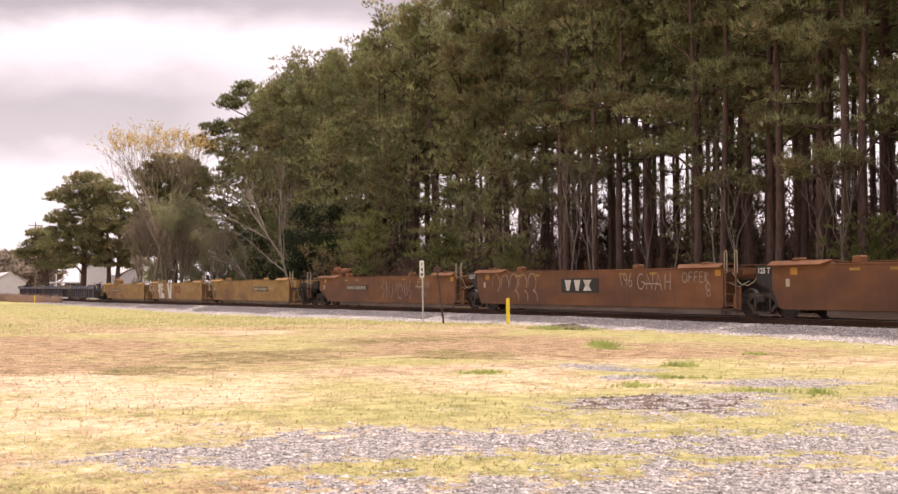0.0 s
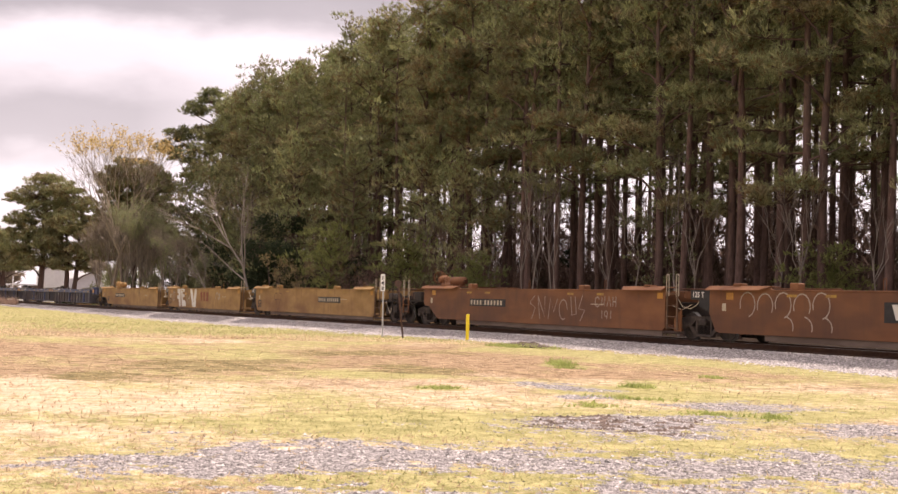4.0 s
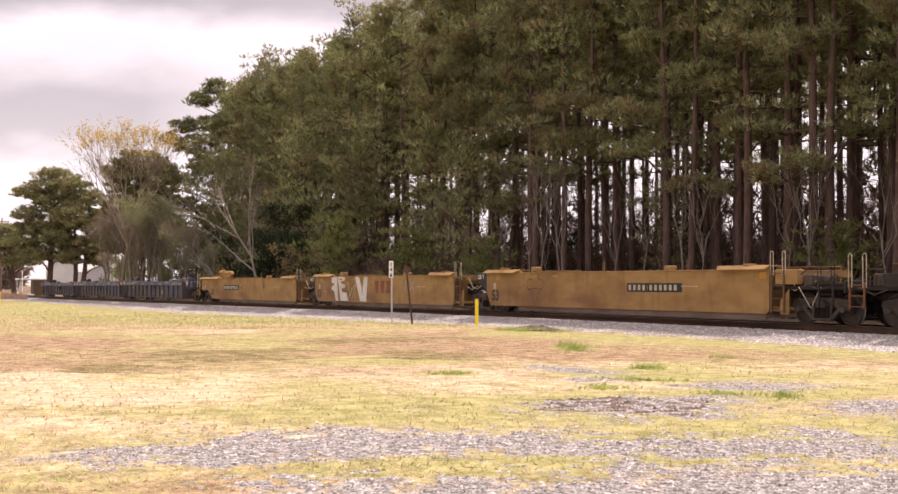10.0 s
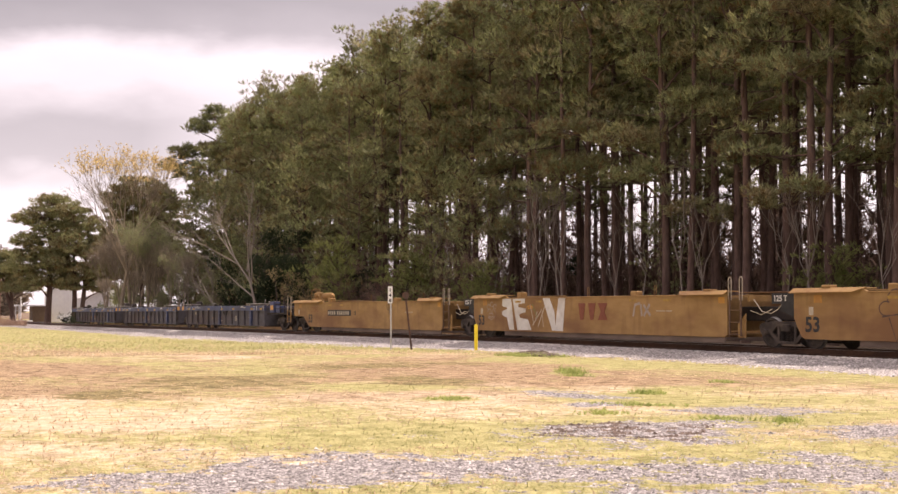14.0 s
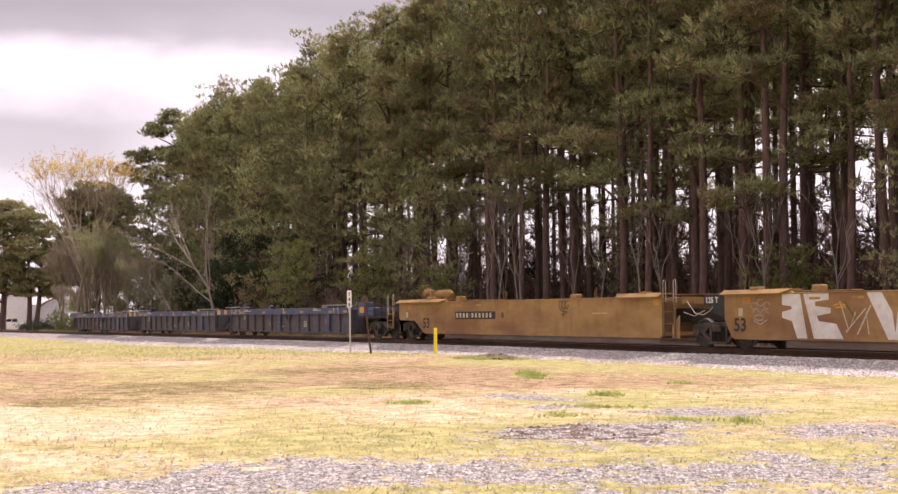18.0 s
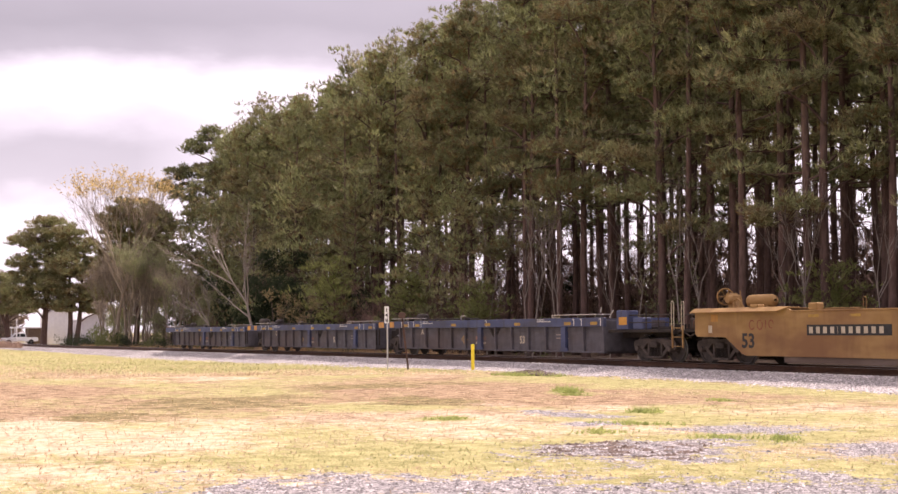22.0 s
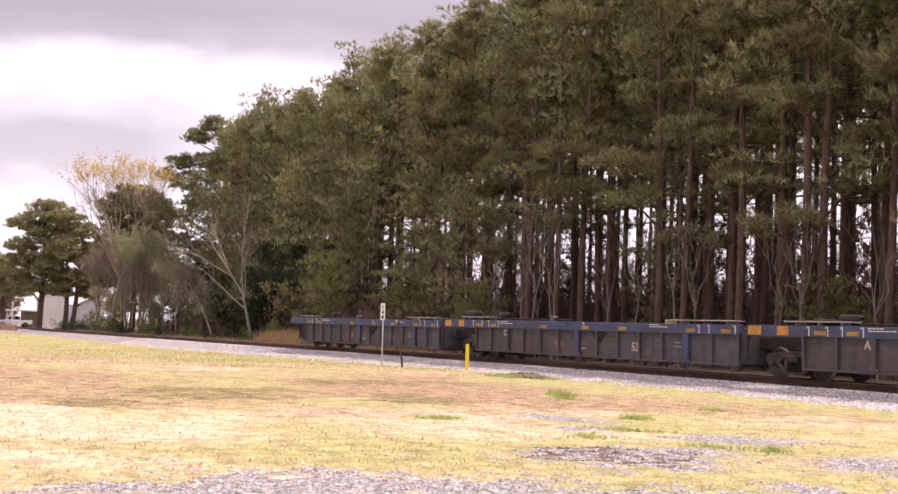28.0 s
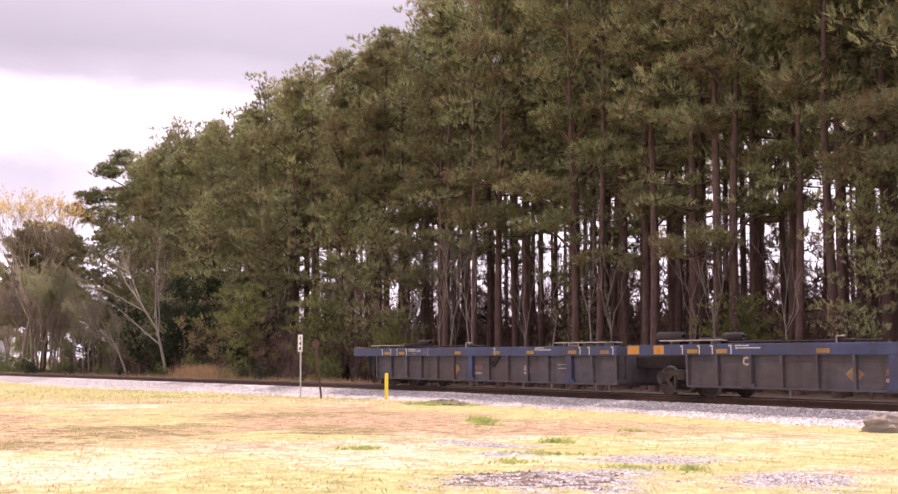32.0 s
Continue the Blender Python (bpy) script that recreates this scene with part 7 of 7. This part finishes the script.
def stump():
    """Old broken concrete or root lump at the ballast edge."""
    for nm, x, y, k, lb, mt in (("weathered_stump", -19.3, 22.9, 0.5, "grey weathered stump at the ballast edge", "palebark"), ("debris_mound", -38.6, 23.1, 0.62, "low mound of grey debris and weeds at the ballast edge", "twig")):
        r = random.Random(int(k * 100))
        b = Build()
        vs, fs = [], []
        n, m = 30, 9
        for j in range(m + 1):
            for i in range(n):
                a = 2 * math.pi * i / n
                rad = k * math.cos(j / m * math.pi / 2) ** (0.35 if nm == "weathered_stump" else 1.0) * (1 + 0.25 * noise.noise((math.cos(a) * 1.5, math.sin(a) * 1.5, j * 0.5 + k)))
                if nm == "debris_mound":
                    rad *= 1.9 if abs(math.cos(a)) > 0.5 else 1.3
                h = (0.42 if nm == "weathered_stump" else 0.17) * math.sin(j / m * math.pi / 2) + (0.06 if "stump" in nm else 0.11) * noise.noise((math.cos(a) * 3.3, math.sin(a) * 3.3, j * 0.7 + k))
                vs.append((rad * math.cos(a), rad * 0.7 * math.sin(a), h - 0.03 if j else -0.1))
        for j in range(m):
            for i in range(n):
                p, q = j * n + i, j * n + (i + 1) % n
                fs.append((p, q, q + n, p + n))
        fs.append(tuple(m * n + i for i in range(n)))
        t = thing(nm, pose(x, y, ground_z(x, y)), lb, "stump" if "stump" in nm else "mound")
        part("body", b.add(vs, fs), M[mt], t)


def shed(name, x0, x1, y0, y1, h, mat, label, ridge=1.2):
    t = thing(name, pose(x0, y0, ground_z(x0, y0)), label, "building", "buildings by the crossing")
    w, d = x1 - x0, y1 - y0
    wall = Build()
    for a in ((0, w, 0, 0.15), (0, w, d - 0.15, d), (0, 0.15, 0.15, d - 0.15), (w - 0.15, w, 0.15, d - 0.15)):
        wall.box(*a, -0.2, h, 0.01)
    for a in (0.0, w - 0.15):
        wall.add([(a, 0, h), (a, d, h), (a, d / 2, h + ridge), (a + 0.15, 0, h), (a + 0.15, d, h), (a + 0.15, d / 2, h + ridge)], [(0, 2, 1), (3, 4, 5), (0, 3, 5, 2), (1, 2, 5, 4)])
    part("wall", wall, M[mat], t)
    ribs = Build()
    for k in range(int(w / 0.9)):
        ribs.box(0.4 + k * 0.9, 0.46 + k * 0.9, -0.03, 0.0, 0, h, 0.008)
    for k in range(int(d / 0.9)):
        ribs.box(-0.03, 0.0, 0.4 + k * 0.9, 0.46 + k * 0.9, 0, h, 0.008)
        ribs.box(w, w + 0.03, 0.4 + k * 0.9, 0.46 + k * 0.9, 0, h, 0.008)
    part("siding_rib", ribs, M[mat], t)
    roof = Build()
    roof.add([(-0.4, -0.4, h), (w + 0.4, -0.4, h), (w + 0.4, d / 2, h + ridge), (-0.4, d / 2, h + ridge), (-0.4, d + 0.4, h), (w + 0.4, d + 0.4, h),
              (-0.4, -0.4, h + 0.12), (w + 0.4, -0.4, h + 0.12), (w + 0.4, d / 2, h + ridge + 0.12), (-0.4, d / 2, h + ridge + 0.12), (-0.4, d + 0.4, h + 0.12), (w + 0.4, d + 0.4, h + 0.12)],
             [(3, 2, 1, 0), (2, 3, 4, 5), (6, 7, 8, 9), (9, 8, 11, 10), (0, 1, 7, 6), (5, 4, 10, 11), (0, 6, 9, 3), (3, 9, 10, 4), (1, 2, 8, 7), (2, 5, 11, 8)])
    part("roof", roof, M["roofm"], t)
    part("door", Build().box(w * 0.6, w * 0.6 + 1.0, -0.06, -0.01, 0, 2.1, 0.01), M["greywall"], t)


def kiosk():
    t = thing("small_porch_hut", pose(-219.5, 33.1, ground_z(-219.5, 33.1)), "small brown hut with a pale flat porch roof", "hut", "buildings by the crossing")
    part("wall", Build().box(0, 3, 0.8, 3.2, 0, 2.6, 0.02), M["boardwall"], t)
    part("roof", Build().box(-0.6, 3.6, -1.6, 3.6, 2.6, 2.85, 0.03), M["metalwall"], t)
    for x in (-0.3, 3.3):
        part("porch_post", Build().box(x - 0.07, x + 0.07, -1.4, -1.26, 0, 2.6, 0.01), M["metalwall"], t)
    part("porch_step", Build().box(-0.6, 3.6, -2.2, 0.8, 0.0, 0.3, 0.02), M["metalwall"], t)


def utility_pole(x, y, h):
    t = thing("utility_pole", pose(x, y, ground_z(x, y)), "wooden utility pole with a crossarm beyond the crossing", "utility pole")
    part("pole", Build().tube([(0, 0, -0.2), (0, 0, h)], [0.16, 0.11], 10), M["bark"], t)
    part("crossarm", Build().box(-0.06, 0.06, -1.3, 1.3, h - 0.7, h - 0.58, 0.01), M["bark"], t)
    for yy in (-1.1, -0.5, 0.5, 1.1):
        part("insulator", Build().lathe([(h - 0.58, 0.03), (h - 0.5, 0.05), (h - 0.42, 0.03)], "z", 8, (0, yy, 0)), M["deck"], t)


def crossing_mast():
    t = thing("white_mast", pose(-206.5, 30.6, ground_z(-206.5, 30.6)), "slim white mast at the road crossing", "mast")
    part("pole", Build().tube([(0, 0, 0), (0, 0, 4.0)], 0.09, 10), M["metalwall"], t)
    part("base", Build().box(-0.2, 0.2, -0.2, 0.2, 0, 0.25, 0.02), M["greywall"], t)


def pickup():
    """A white pickup truck; origin on the ground, front towards -y."""
    t = thing("pickup_truck", pose(-212, 38, 0.02), "white pickup truck waiting at the road crossing", "pickup truck")

    def side(outline, x0, x1):
        b = Build()
        n = len(outline)
        vs = [(x0, y, z) for y, z in outline] + [(x1, y, z) for y, z in outline]
        return b.add(vs, [tuple(range(n)), tuple(range(n, 2 * n))[::-1]] + [(i, (i + 1) % n, (i + 1) % n + n, i + n)[::-1] for i in range(n)])

    part("body", side([(-2.7, 0.45), (-2.75, 0.75), (-2.6, 1.0), (-1.3, 1.1), (2.7, 1.1), (2.75, 0.5), (2.1, 0.42), (-2.0, 0.42)], -0.95, 0.95), M["carpaint"], t)
    part("cab", side([(-1.4, 1.1), (-0.75, 1.72), (-0.5, 1.78), (0.75, 1.78), (0.95, 1.1)], -0.82, 0.82), M["carpaint"], t)
    for s in (-1, 1):
        part("side_window", Build().add([(s * 0.826, -1.15, 1.15), (s * 0.826, -0.72, 1.62), (s * 0.826, -0.15, 1.66), (s * 0.826, -0.15, 1.15)], [(0, 1, 2, 3)]).add([(s * 0.826, -0.05, 1.15), (s * 0.826, -0.05, 1.66), (s * 0.826, 0.68, 1.66), (s * 0.826, 0.82, 1.15)], [(0, 1, 2, 3)]), M["glass"], t)
        for y in (-1.75, 1.65):
            w = part("wheel", Build().lathe([(-0.11, 0.2), (-0.12, 0.34), (-0.09, 0.38), (0.09, 0.38), (0.12, 0.34), (0.11, 0.2)], "x", 20), M["rubber"], t, at=pose(s * 0.86, y, 0.38))
            part("rim", Build().lathe([(-0.115, 0.2), (-0.115, 0.05), (0.115, 0.05), (0.115, 0.2)], "x", 14), M["galv"], w)
        part("headlight", Build().box(s * 0.6, s * 0.9, -2.77, -2.68, 0.72, 0.92, 0.02), M["deck"], t)
    part("windscreen", Build().add([(-0.75, -1.36, 1.16), (0.75, -1.36, 1.16), (0.7, -0.83, 1.67), (-0.7, -0.83, 1.67)], [(0, 1, 2, 3)]), M["glass"], t)
    part("bumper", Build().box(-0.95, 0.95, -2.85, -2.72, 0.45, 0.65, 0.03), M["galv"], t)
    return t


mile_sign()
disc_post()
yellow_post(-44.6, 24.0, 1.05)
yellow_post(-166.0, 22.0, 1.0, 0.06)
stump()
shed("white_shed", -225, -219, 37.2, 40.9, 5.0, "metalwall", "white metal shed behind the pines")
shed("grey_shed", -238, -216, 42.3, 46.6, 3.9, "greywall", "pale grey metal shed behind bare trees")
shed("far_low_shed", -300, -262, 27, 33, 3.0, "greywall", "low pale building with a long roof beyond the crossing", 1.8)
kiosk()
utility_pole(-248, 33, 14.2)
crossing_mast()
TRUCK = pickup()


def crossing_road():
    b = Build()
    vs, fs = [], []
    ys = [-40, 0, 10, 16, 20.4, 21.9, 23.6, 24.3, 26.2, 26.9, 29.5, 36, 60, 120]
    for y in ys:
        z = max(ground_z(-215, y), ground_z(-208.5, y)) + (0.04 if not 23.0 < y < 27.5 else 0.19)
        vs += [(-215.5, y, z), (-208.5, y, z)]
    for i in range(len(ys) - 1):
        fs.append((2 * i, 2 * i + 1, 2 * i + 3, 2 * i + 2))
    road = new("road", b.add(vs, fs).mesh("road", material("worn_asphalt", (0.10, 0.095, 0.095), (0.16, 0.15, 0.15), 0.9, 8, bump=0.3)))
    tagged(road, "grey asphalt road over the level crossing", "road", kind="structure")


crossing_road()


def motions():
    """The train rolls past at a steady pace, its wheels turn; the pickup creeps up to the crossing."""
    for ob, s in MOVING:
        walk(ob, [(t, on_track(d + s)) for t, d in S_ROWS])
    times = [k / 10 for k in range(321)]
    dist = np.interp(times, [a for a, _ in S_ROWS], [d for _, d in S_ROWS])
    for ob, m in WHEELS:
        walk(ob, [(t, m @ Matrix.Rotation((d - S0) / 0.46, 4, "Y")) for t, d in zip(times, dist)])
    walk(TRUCK, [(t, pose(-212, y, ground_z(-212, y) + 0.07)) for t, y in ((0, 40.0), (14, 40.0), (17.5, 37.5), (20, 34.6), (21, 33.1), (22, 31.9), (23, 31.7), (32, 31.7))])


motions()
